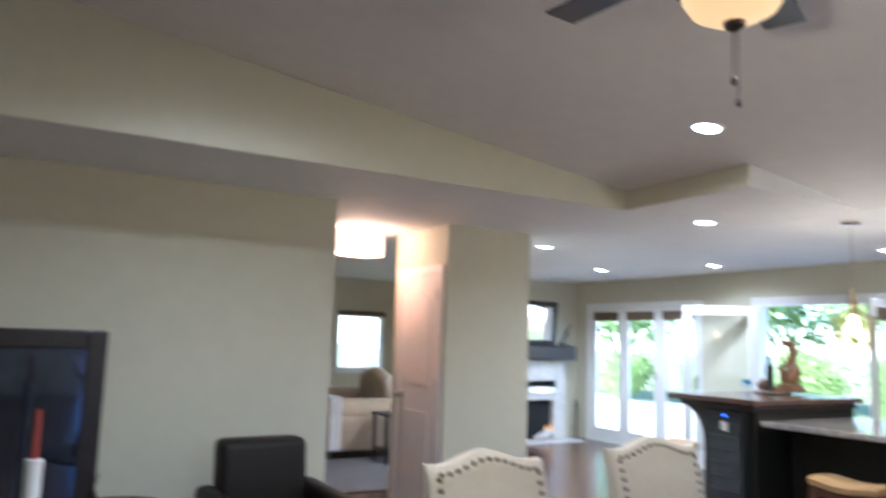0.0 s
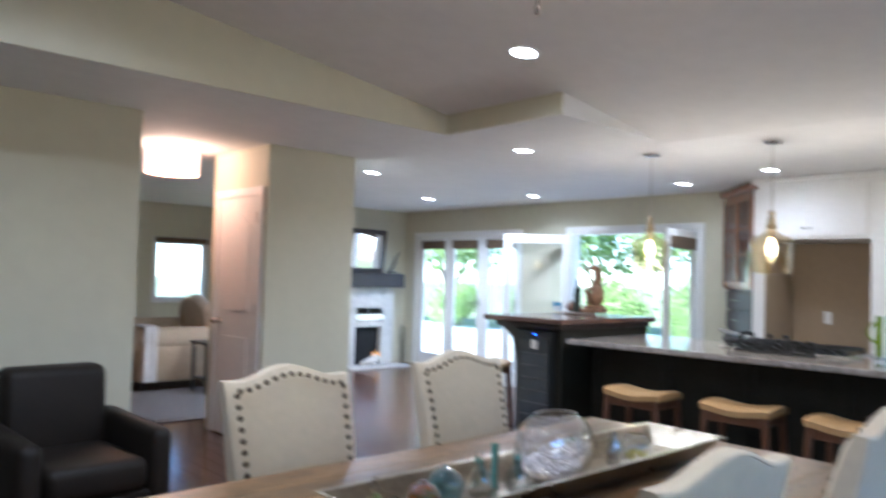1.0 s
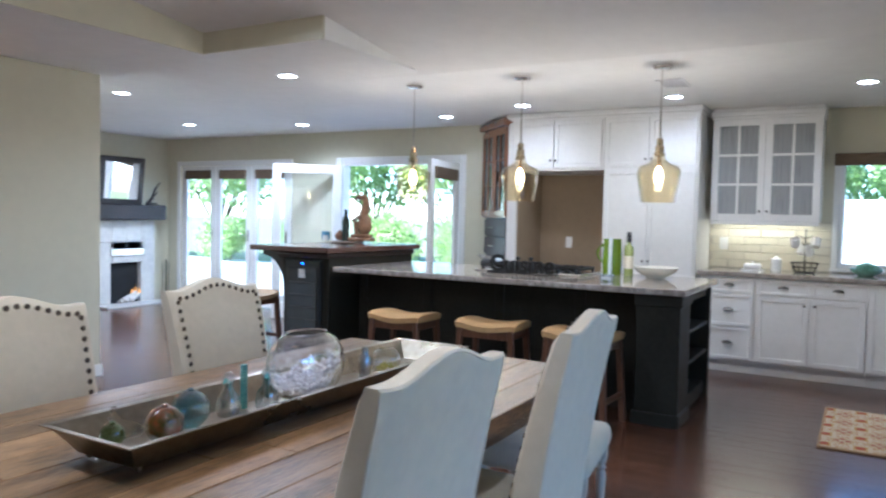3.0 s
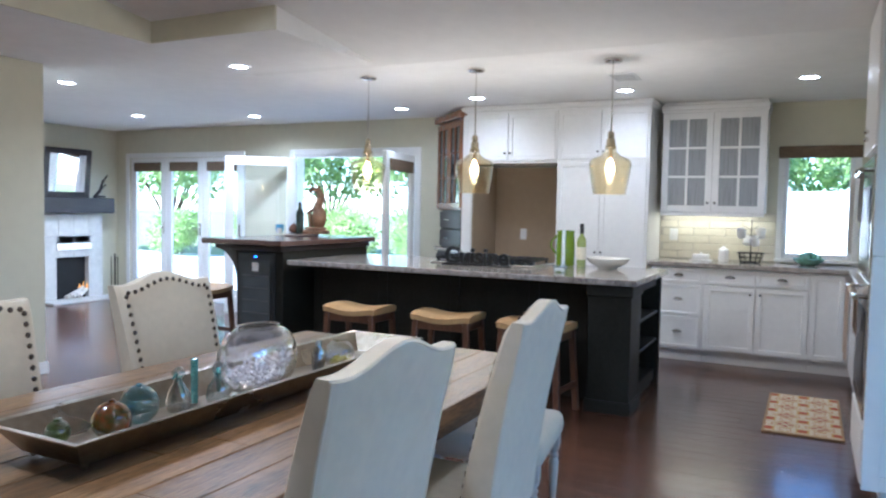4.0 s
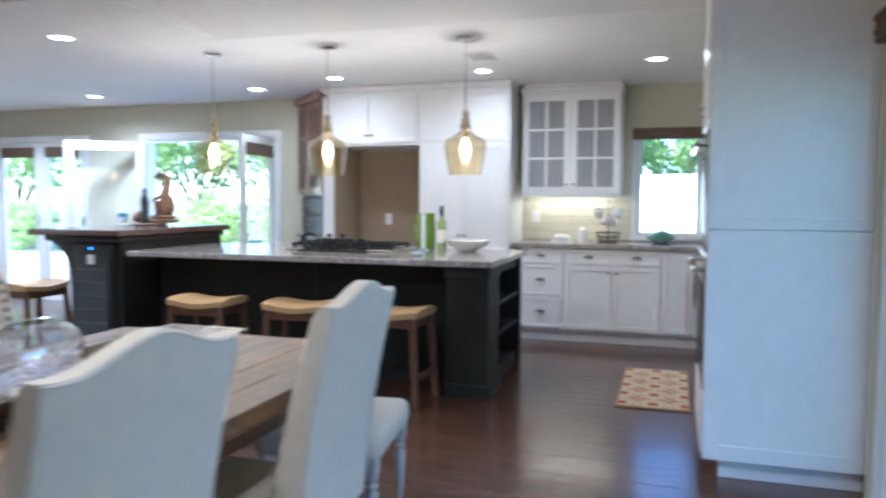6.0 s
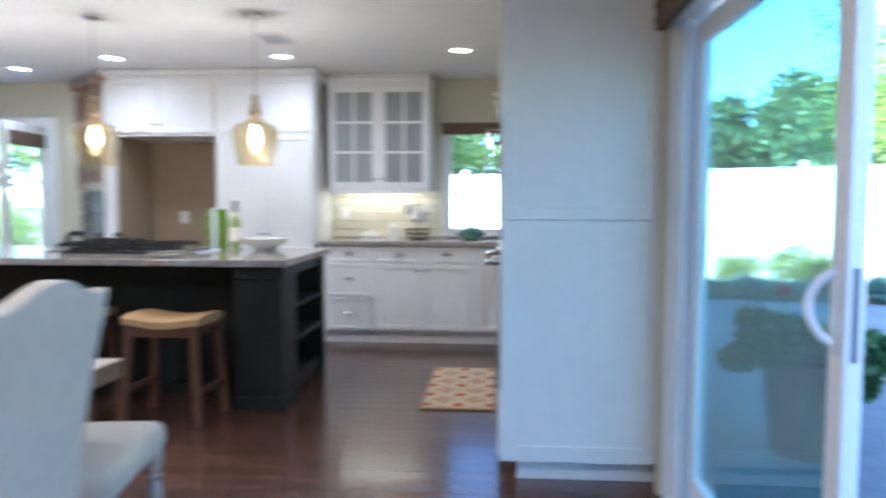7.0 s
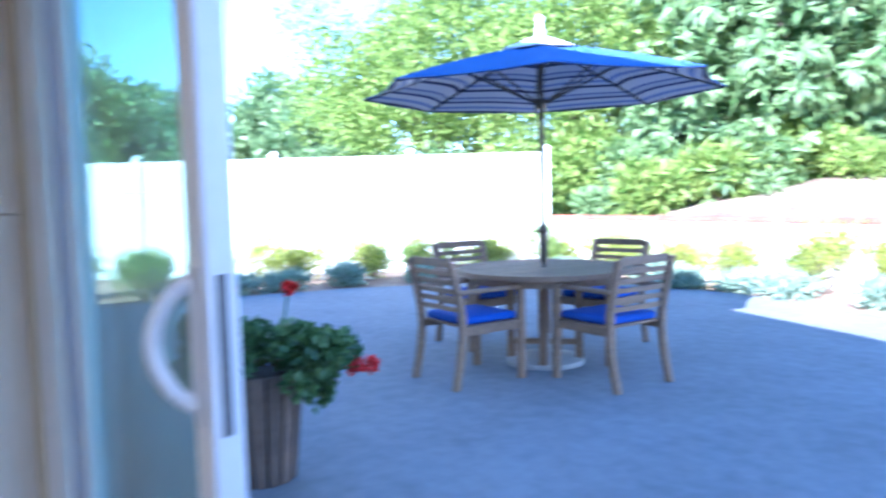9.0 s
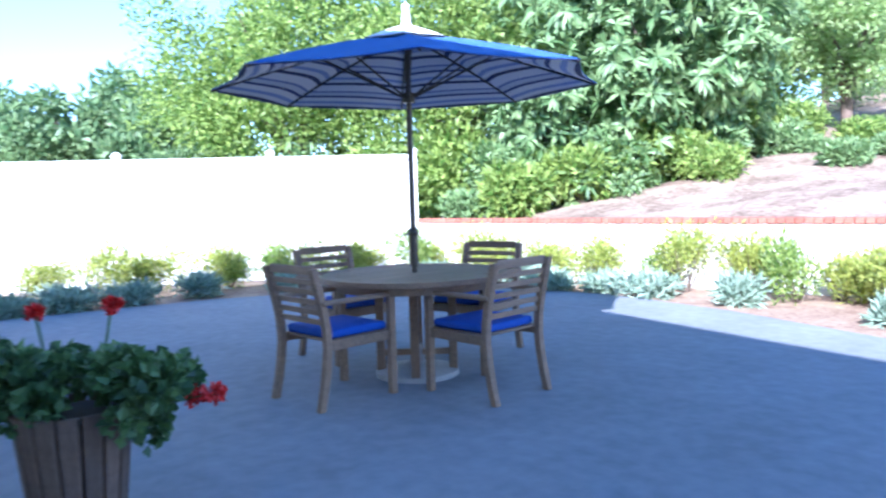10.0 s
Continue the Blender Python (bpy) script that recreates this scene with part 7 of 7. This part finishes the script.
# beds along the patio
rng0 = np.random.default_rng(9)
beds = [(11.7, -3.0), (11.7, -4.5), (11.4, -5.9), (10.8, -7.1), (9.9, -8.1), (8.7, -8.75), (7.4, -9.1), (6.2, -9.15), (5.0, -9.0), (3.9, -8.8), (2.9, -8.5), (1.8, -8.4)]
for k, (x, y) in enumerate(beds):
    off = (Vector((x, y, 0)) - Vector((5.5, -4.0, 0))).normalized()
    side = Vector((-off.y, off.x, 0))
    for j, (o_, s_, r, h) in enumerate(((0.40, 0.0, 0.50, 0.84), (0.88, 0.58, 0.46, 0.74), (0.82, -0.48, 0.38, 0.58))):
        q = Vector((x, y, GZ - 0.02)) + off * o_ + side * (s_ + 0.15 * math.sin(k * 3.1 + j))
        shrub(q, r * (0.85 + 0.1 * ((k + j) % 4)), h * (0.85 + 0.12 * ((k * 2 + j) % 3)), 1300, (0.085, 0.024, 0.7, 0.2), LEAF_YEL if (k + j) % 4 else LEAF_TREE, 100 + 3 * k + j, "feathery_shrub", "yellow-green feathery shrub in the planting bed", "planting bed shrubs")
    for j, s_ in enumerate((-0.35, 0.35)):
        if (2 * k + j) % 5 in (1, 4):
            continue
        q = Vector((x, y, GZ - 0.02)) - off * 0.18 + side * (s_ + 0.12 * math.sin(k * 2.3))
        shrub(q, 0.27 + 0.07 * ((k + j) % 3), 0.20 + 0.04 * (k % 3), 750, (0.15, 0.036, 0.4, 0.2), LEAF_SAGE, 160 + 2 * k + j, "sage_mound", "low grey-green mound plant edging the patio", "edging mounds")

# ---- patio table, chairs and umbrella ----
TEAK = mat("weathered_teak", (0.27, 0.17, 0.10), 0.6, var=0.25, scale=5, stretch=(1, 6, 6), bump=0.2, random=0.12)
BLUE = mat("blue_outdoor_fabric", (0.035, 0.09, 0.42), 0.85, var=0.1, scale=8, bump=0.3, bump_scale=300)
TC = yard(5.22, -0.22)
pt = thing("patio_table", "round weathered teak patio table with slatted top", "table", Matrix.Translation((TC.x, TC.y, GZ)))
R0 = 0.66
bm = bmesh.new()
lathe(bm, [(R0 - 0.09, 0.70), (R0, 0.70), (R0, 0.735), (R0 - 0.09, 0.735), (R0 - 0.09, 0.70)], n=40)
part("rim", bm, TEAK, pt, smooth=40)
for k in range(13):
    x = -0.54 + k * 0.09
    h = math.sqrt(max(0.01, (R0 - 0.09) ** 2 - x * x))
    part("slat", B(x - 0.041, -h, 0.707, x + 0.041, h, 0.733, bevel=0.003), TEAK, pt)
bm = bmesh.new()
lathe(bm, [(R0 - 0.10, 0.64), (R0 - 0.08, 0.64), (R0 - 0.08, 0.70), (R0 - 0.10, 0.70), (R0 - 0.10, 0.64)], n=40)
part("apron", bm, TEAK, pt, smooth=40)
for k in range(4):
    a = radians(45 + 90 * k)
    part("leg", B(-0.03, -0.03, 0.0, 0.03, 0.03, 0.70, bevel=0.005), TEAK, pt).matrix_basis = Matrix.Translation((math.cos(a) * 0.26, math.sin(a) * 0.26, 0)) @ Matrix.Rotation(a, 4, "Z")
for k in range(2):
    part("brace", B(-0.26, -0.02, 0.14, 0.26, 0.02, 0.18, bevel=0.003), TEAK, pt).matrix_basis = Matrix.Translation((0, 0, 0.042 * k)) @ Matrix.Rotation(radians(45 + 90 * k), 4, "Z")


def patio_chair():
    o = thing("patio_chair", "teak slat-back patio armchair with a blue cushion", "chair", group="chairs round the patio table")
    for sx in (-1, 1):
        bm = B(-0.024, -0.024, 0, 0.024, 0.024, 0.865, bevel=0.005)
        bmesh.ops.subdivide_edges(bm, edges=[e for e in bm.edges if abs(e.verts[0].co.z - e.verts[1].co.z) > 0.3], cuts=6)
        for v in bm.verts:
            z = v.co.z
            v.co.x += sx * 0.25
            v.co.y += -0.25 - (0.10 * ((z - 0.42) / 0.48) ** 1.4 if z > 0.42 else 0.07 * ((0.42 - z) / 0.42) ** 1.6)
        part("back_post", bm, TEAK, o, smooth=40)
        part("front_leg", B(sx * 0.26 - 0.024, 0.22, 0, sx * 0.26 + 0.024, 0.268, 0.64, bevel=0.005), TEAK, o)
        bm = B(sx * 0.265 - 0.03, -0.30, 0.64, sx * 0.265 + 0.03, 0.30, 0.668, bevel=0.008)
        part("armrest", bm, TEAK, o)
        part("side_rail", B(sx * 0.255 - 0.014, -0.24, 0.36, sx * 0.255 + 0.014, 0.22, 0.42, bevel=0.003), TEAK, o)
    part("front_rail", B(-0.236, 0.232, 0.36, 0.236, 0.258, 0.42, bevel=0.003), TEAK, o)
    part("seat_board", B(-0.24, -0.23, 0.405, 0.24, 0.23, 0.422, bevel=0.003), TEAK, o)
    for k in range(6):
        z = 0.515 + 0.062 * k
        y = -0.25 - 0.10 * ((z - 0.42) / 0.48) ** 1.4
        part("back_slat", B(-0.228, y - 0.009, z, 0.228, y + 0.009, z + 0.034 + (0.02 if k == 5 else 0), bevel=0.003), TEAK, o)
    bm = B(-0.235, -0.225, 0.423, 0.235, 0.235, 0.478, bevel=0.022, seg=3)
    part("cushion", bm, BLUE, o, "royal blue seat cushion", smooth=50)
    return o


pc = patio_chair()
for k, (a, s_, turn) in enumerate(((-0.50, -0.50, 0), (-0.48, 0.46, 0), (0.66, -0.58, 0), (0.66, 0.44, 0))):
    p = TC + AHEAD * a + ASIDE * s_
    d = TC - p
    m = pose(p.x, p.y, GZ, 0, 0, math.degrees(math.atan2(d.y, d.x)) - 90)
    if k == 0:
        pc.matrix_basis = m
    else:
        copy_thing(pc, m)

# umbrella
um = thing("patio_umbrella", "open market umbrella with blue and white striped canopy", "umbrella", Matrix.Translation((TC.x, TC.y, GZ)))
sm = bpy.data.materials.new("striped_umbrella_fabric")
sm.use_nodes = True
n_, l_ = sm.node_tree.nodes, sm.node_tree.links
tc_ = n_.new("ShaderNodeTexCoord")
sp_ = n_.new("ShaderNodeSeparateXYZ")
l_.new(tc_.outputs["Object"], sp_.inputs[0])
mu_ = n_.new("ShaderNodeMath")
mu_.operation = "MULTIPLY"
mu_.inputs[1].default_value = 7.5
l_.new(sp_.outputs["Z"], mu_.inputs[0])
fr_ = n_.new("ShaderNodeMath")
fr_.operation = "FRACT"
l_.new(mu_.outputs[0], fr_.inputs[0])
rp_ = n_.new("ShaderNodeValToRGB")
rp_.color_ramp.interpolation = "CONSTANT"
stripes = ((0.0, (0.75, 0.76, 0.80)), (0.24, (0.05, 0.06, 0.14)), (0.34, (0.72, 0.74, 0.78)), (0.46, (0.30, 0.38, 0.62)), (0.56, (0.76, 0.77, 0.80)), (0.72, (0.06, 0.08, 0.22)), (0.80, (0.60, 0.64, 0.72)), (0.93, (0.22, 0.28, 0.50)))
for k, (q, c) in enumerate(stripes):
    e = rp_.color_ramp.elements[k] if k < 2 else rp_.color_ramp.elements.new(q)
    e.position, e.color = q, (*c, 1)
l_.new(fr_.outputs[0], rp_.inputs[0])
b_ = n_["Principled BSDF"]
b_.inputs["Roughness"].default_value = 0.9
l_.new(rp_.outputs[0], b_.inputs["Base Color"])
t_ = n_.new("ShaderNodeBsdfTranslucent")
l_.new(rp_.outputs[0], t_.inputs[0])
m_ = n_.new("ShaderNodeMixShader")
m_.inputs[0].default_value = 0.3
l_.new(b_.outputs[0], m_.inputs[1])
l_.new(t_.outputs[0], m_.inputs[2])
l_.new(m_.outputs[0], n_["Material Output"].inputs[0])
CANVAS = mat("blue_canopy_cloth", (0.13, 0.27, 0.60), 0.85, var=0.08, scale=30, stretch=(1, 1, 6), bump=0.2)
RU, ZE, ZT = 1.36, 2.05, 2.41
for k in range(8):
    bm = bmesh.new()
    a0, a1 = radians(45 * k + 6), radians(45 * (k + 1) + 6)
    rows_ = []
    for j in range(9):
        q = 0.09 + 0.91 * j / 8
        row = []
        for i in range(7):
            u = i / 6
            c0, c1 = Vector((math.cos(a0), math.sin(a0), 0)), Vector((math.cos(a1), math.sin(a1), 0))
            p = c0.lerp(c1, u) * RU * q
            sag = 0.05 * math.sin(math.pi * u) * q
            z = ZT - (ZT - ZE) * (0.75 * q + 0.25 * q * q) - sag + (0.04 * math.sin(math.pi * u) * q ** 4)
            row.append(bm.verts.new((p.x * (1 - 0.03 * math.sin(math.pi * u) * q), p.y * (1 - 0.03 * math.sin(math.pi * u) * q), z)))
        rows_.append(row)
    for j in range(8):
        for i in range(6):
            bm.faces.new((rows_[j][i], rows_[j + 1][i], rows_[j + 1][i + 1], rows_[j][i + 1]))
    low = bm.copy()
    bmesh.ops.translate(low, verts=low.verts[:], vec=(0, 0, -0.008))
    bmesh.ops.solidify(bm, geom=bm.faces[:], thickness=0.003)
    bmesh.ops.solidify(low, geom=low.faces[:], thickness=0.002)
    cp_ = part("canopy_panel", bm, CANVAS, um, "royal blue canopy cloth", smooth=60)
    part("lining", low, sm, cp_, "blue, white and navy striped underside", smooth=60)
bm = bmesh.new()
lathe(bm, [(0.36, 2.342), (0.20, 2.405), (0.04, 2.465), (0.03, 2.462), (0.19, 2.398), (0.355, 2.335)], n=8)
part("vent_cap", bm, mat("white_canopy_fabric", (0.80, 0.80, 0.80), 0.85, var=0.05, bump=0.2), um, "white vent cap")
bm = bmesh.new()
lathe(bm, [(0.001, 2.63), (0.03, 2.60), (0.022, 2.56), (0.03, 2.52), (0.035, 2.46)], n=14)
part("finial", bm, VINYL, um, smooth=50)
DARKPOLE = mat("bronze_umbrella_pole", (0.09, 0.075, 0.06), 0.4, 0.7, var=0.2)
bm = bmesh.new()
cyl(bm, 0, 0, 0.08, 2.46, 0.021, n=16)
part("pole", bm, DARKPOLE, um, smooth=40)
bm = bmesh.new()
cyl(bm, 0, 0, 0.78, 1.0, 0.032, n=16)
ball(bm, 0, 0, 1.02, 0.04)
part("tilt_collar", bm, DARKPOLE, um, smooth=40)
bm = bmesh.new()
rod(bm, (0.02, 0, 1.02), (0.09, 0, 1.0), 0.008)
part("crank_handle", bm, DARKPOLE, um)
part("hub", (lambda q: (cyl(q, 0, 0, 1.93, 2.0, 0.045, n=16), q)[1])(bmesh.new()), DARKPOLE, um, smooth=40)
for k in range(8):
    a = radians(45 * k + 6)
    c, s_ = math.cos(a), math.sin(a)
    bm = bmesh.new()
    prev = None
    for j in range(7):
        q = 0.03 + 0.96 * j / 6
        p = Vector((c * RU * q, s_ * RU * q, ZT - (ZT - ZE) * (0.75 * q + 0.25 * q * q) - 0.018))
        if prev is not None:
            rod(bm, prev, p, 0.009, 6)
        prev = p
    rb_ = part("rib", bm, DARKPOLE, um)
    q = 0.45
    bm = bmesh.new()
    rod(bm, (c * 0.04, s_ * 0.04, 1.97), (c * RU * q, s_ * RU * q, ZT - (ZT - ZE) * (0.75 * q + 0.25 * q * q) - 0.02), 0.008, 6)
    part("strut", bm, DARKPOLE, rb_)
bm = bmesh.new()
lathe(bm, [(0.0, 0.0), (0.30, 0.0), (0.30, 0.035), (0.10, 0.07), (0.045, 0.09), (0.04, 0.22), (0.0, 0.22)], n=28)
part("base", bm, mat("pale_stone_base", (0.45, 0.42, 0.38), 0.8, var=0.15, bump=0.2), um, "pale round weighted base", smooth=40)

# potted geranium by the door
FP = Vector((4.88, -1.99, GZ))
pot = thing("flower_pot", "tapered wooden planter with red geraniums", "planter", Matrix.Translation(FP))
POTWOOD = mat("aged_planter_wood", (0.15, 0.10, 0.07), 0.7, var=0.3, scale=7, stretch=(4, 4, 1), bump=0.3, random=0.2)
for k in range(16):
    a = 2 * math.pi * k / 16
    bm = B(-0.034, -0.012, 0, 0.034, 0.012, 0.52, bevel=0.003)
    for v in bm.verts:
        q = v.co.z / 0.52
        v.co.x *= (0.82 + 0.34 * q) * 0.90
        v.co.y += (0.165 + 0.06 * q) * 0.90
    part("stave", bm, POTWOOD, pot).matrix_basis = Matrix.Rotation(a, 4, "Z")
bm = bmesh.new()
cyl(bm, 0, 0, 0.40, 0.49, 0.17, 0.18)
part("soil", bm, mat("dark_potting_soil", (0.05, 0.035, 0.025), 0.95, bump=0.6), pot)
rng = np.random.default_rng(77)
gl = []
for _ in range(36):
    u_, w_ = rng.uniform(-0.34, 0.40), rng.uniform(-0.20, 0.20)
    gl.append((*(ASIDE * u_ + AHEAD * w_)[:2], 0.58 + rng.uniform(-0.10, 0.15) - 0.22 * max(0.0, u_ - 0.1), rng.uniform(0.05, 0.095), 0.7))
for u_, z_ in ((0.24, 0.44), (0.29, 0.40), (0.34, 0.46)):
    gl.append((*(ASIDE * u_)[:2], z_, 0.05, 1.0))
v, f_ = leaves(rng, gl, 2300, 0.052, 0.058, 0.3, 0.4)
c = new("leaves", leaf_mesh("leaves", v, f_, LEAF_POT))
c.parent = pot
RED = mat("red_petal", (0.62, 0.025, 0.02), 0.5, var=0.25, scale=30)
for k, (x, y, z) in enumerate(((-0.343, -0.411, 0.537), (-0.289, -0.355, 0.533), (-0.053, -0.15, 0.894), (0.155, 0.067, 0.868))):
    rngf = np.random.default_rng(200 + k)
    bm = bmesh.new()
    rod(bm, (x * 0.5, y * 0.5, 0.5), (x, y, z), 0.005, 6)
    fl = part("flower_stem", bm, LEAF_POT, pot)
    v, f_ = leaves(rngf, [(x, y, z, 0.036 if k < 2 else 0.026, 0.8)], 90, 0.026, 0.026, 0.2, 0.3)
    c = new("petals", leaf_mesh("petals", v, f_, RED))
    c.parent = fl


# ---- floor planks ----
PW, rngp = 0.128, random.Random(21)
plank_meshes = {}


def plank_mesh(length):
    """Shared bevelled board for one of a few stock lengths."""
    if length not in plank_meshes:
        bm = bmesh.new()
        w, t, b = PW / 2 - 0.0008, 0.014, 0.0011
        lo = [bm.verts.new((sx * w, sy * (length / 2 - 0.0008), -t)) for sx, sy in ((-1, -1), (1, -1), (1, 1), (-1, 1))]
        mi = [bm.verts.new((sx * w, sy * (length / 2 - 0.0008), -b)) for sx, sy in ((-1, -1), (1, -1), (1, 1), (-1, 1))]
        hi = [bm.verts.new((sx * (w - b), sy * (length / 2 - 0.0008 - b), 0)) for sx, sy in ((-1, -1), (1, -1), (1, 1), (-1, 1))]
        for p, q in ((lo, mi), (mi, hi)):
            for k in range(4):
                bm.faces.new((p[k], p[(k + 1) % 4], q[(k + 1) % 4], q[k]))
        bm.faces.new(hi)
        plank_meshes[length] = finish(bm, "plank", FLOORWOOD)
    return plank_meshes[length]


rest_v, rest_f, near = [], [], 0
nxp = int((EX + 3.3) / PW)
for i in range(nxp + 1):
    x = EX - PW / 2 - i * PW
    y = SY - rngp.uniform(0, 1.2)
    while y < 11.5:
        ln = rngp.choice((0.9, 1.2, 1.5, 1.8))
        y0, y1 = y, y + ln
        if y1 > SY and x > -3.3:
            if y0 >= SY and near < 300 and 2.4 < x < 7.3 and y1 < 9.2:
                o = new("plank", plank_mesh(ln))
                o.parent = floor
                o.location = (x, (y0 + y1) / 2, -0.0005 * rngp.random())
                near += 1
            else:
                a, b = max(y0, SY) + 0.0008, min(y1, 11.5) - 0.0008
                k = len(rest_v)
                w = PW / 2 - 0.0008
                rest_v += [(x - w, a, -0.0011), (x + w, a, -0.0011), (x + w, b, -0.0011), (x - w, b, -0.0011), (x - w + 0.0011, a + 0.0011, 0), (x + w - 0.0011, a + 0.0011, 0), (x + w - 0.0011, b - 0.0011, 0), (x - w + 0.0011, b - 0.0011, 0)]
                rest_v += [(x - w, a, -0.014), (x + w, a, -0.014), (x + w, b, -0.014), (x - w, b, -0.014)]
                rest_f += [(k + 4, k + 5, k + 6, k + 7), (k, k + 1, k + 5, k + 4), (k + 1, k + 2, k + 6, k + 5), (k + 2, k + 3, k + 7, k + 6), (k + 3, k, k + 4, k + 7)]
                rest_f += [(k + 8, k + 9, k + 1, k), (k + 9, k + 10, k + 2, k + 1), (k + 10, k + 11, k + 3, k + 2), (k + 11, k + 8, k, k + 3)]
        y = y1
me = bpy.data.meshes.new("plank_rest")
me.from_pydata(rest_v, [], rest_f)
me.materials.append(FLOORWOOD)
o = new("plank_rest", me)
o.parent = floor
o["kind"] = "stuff"
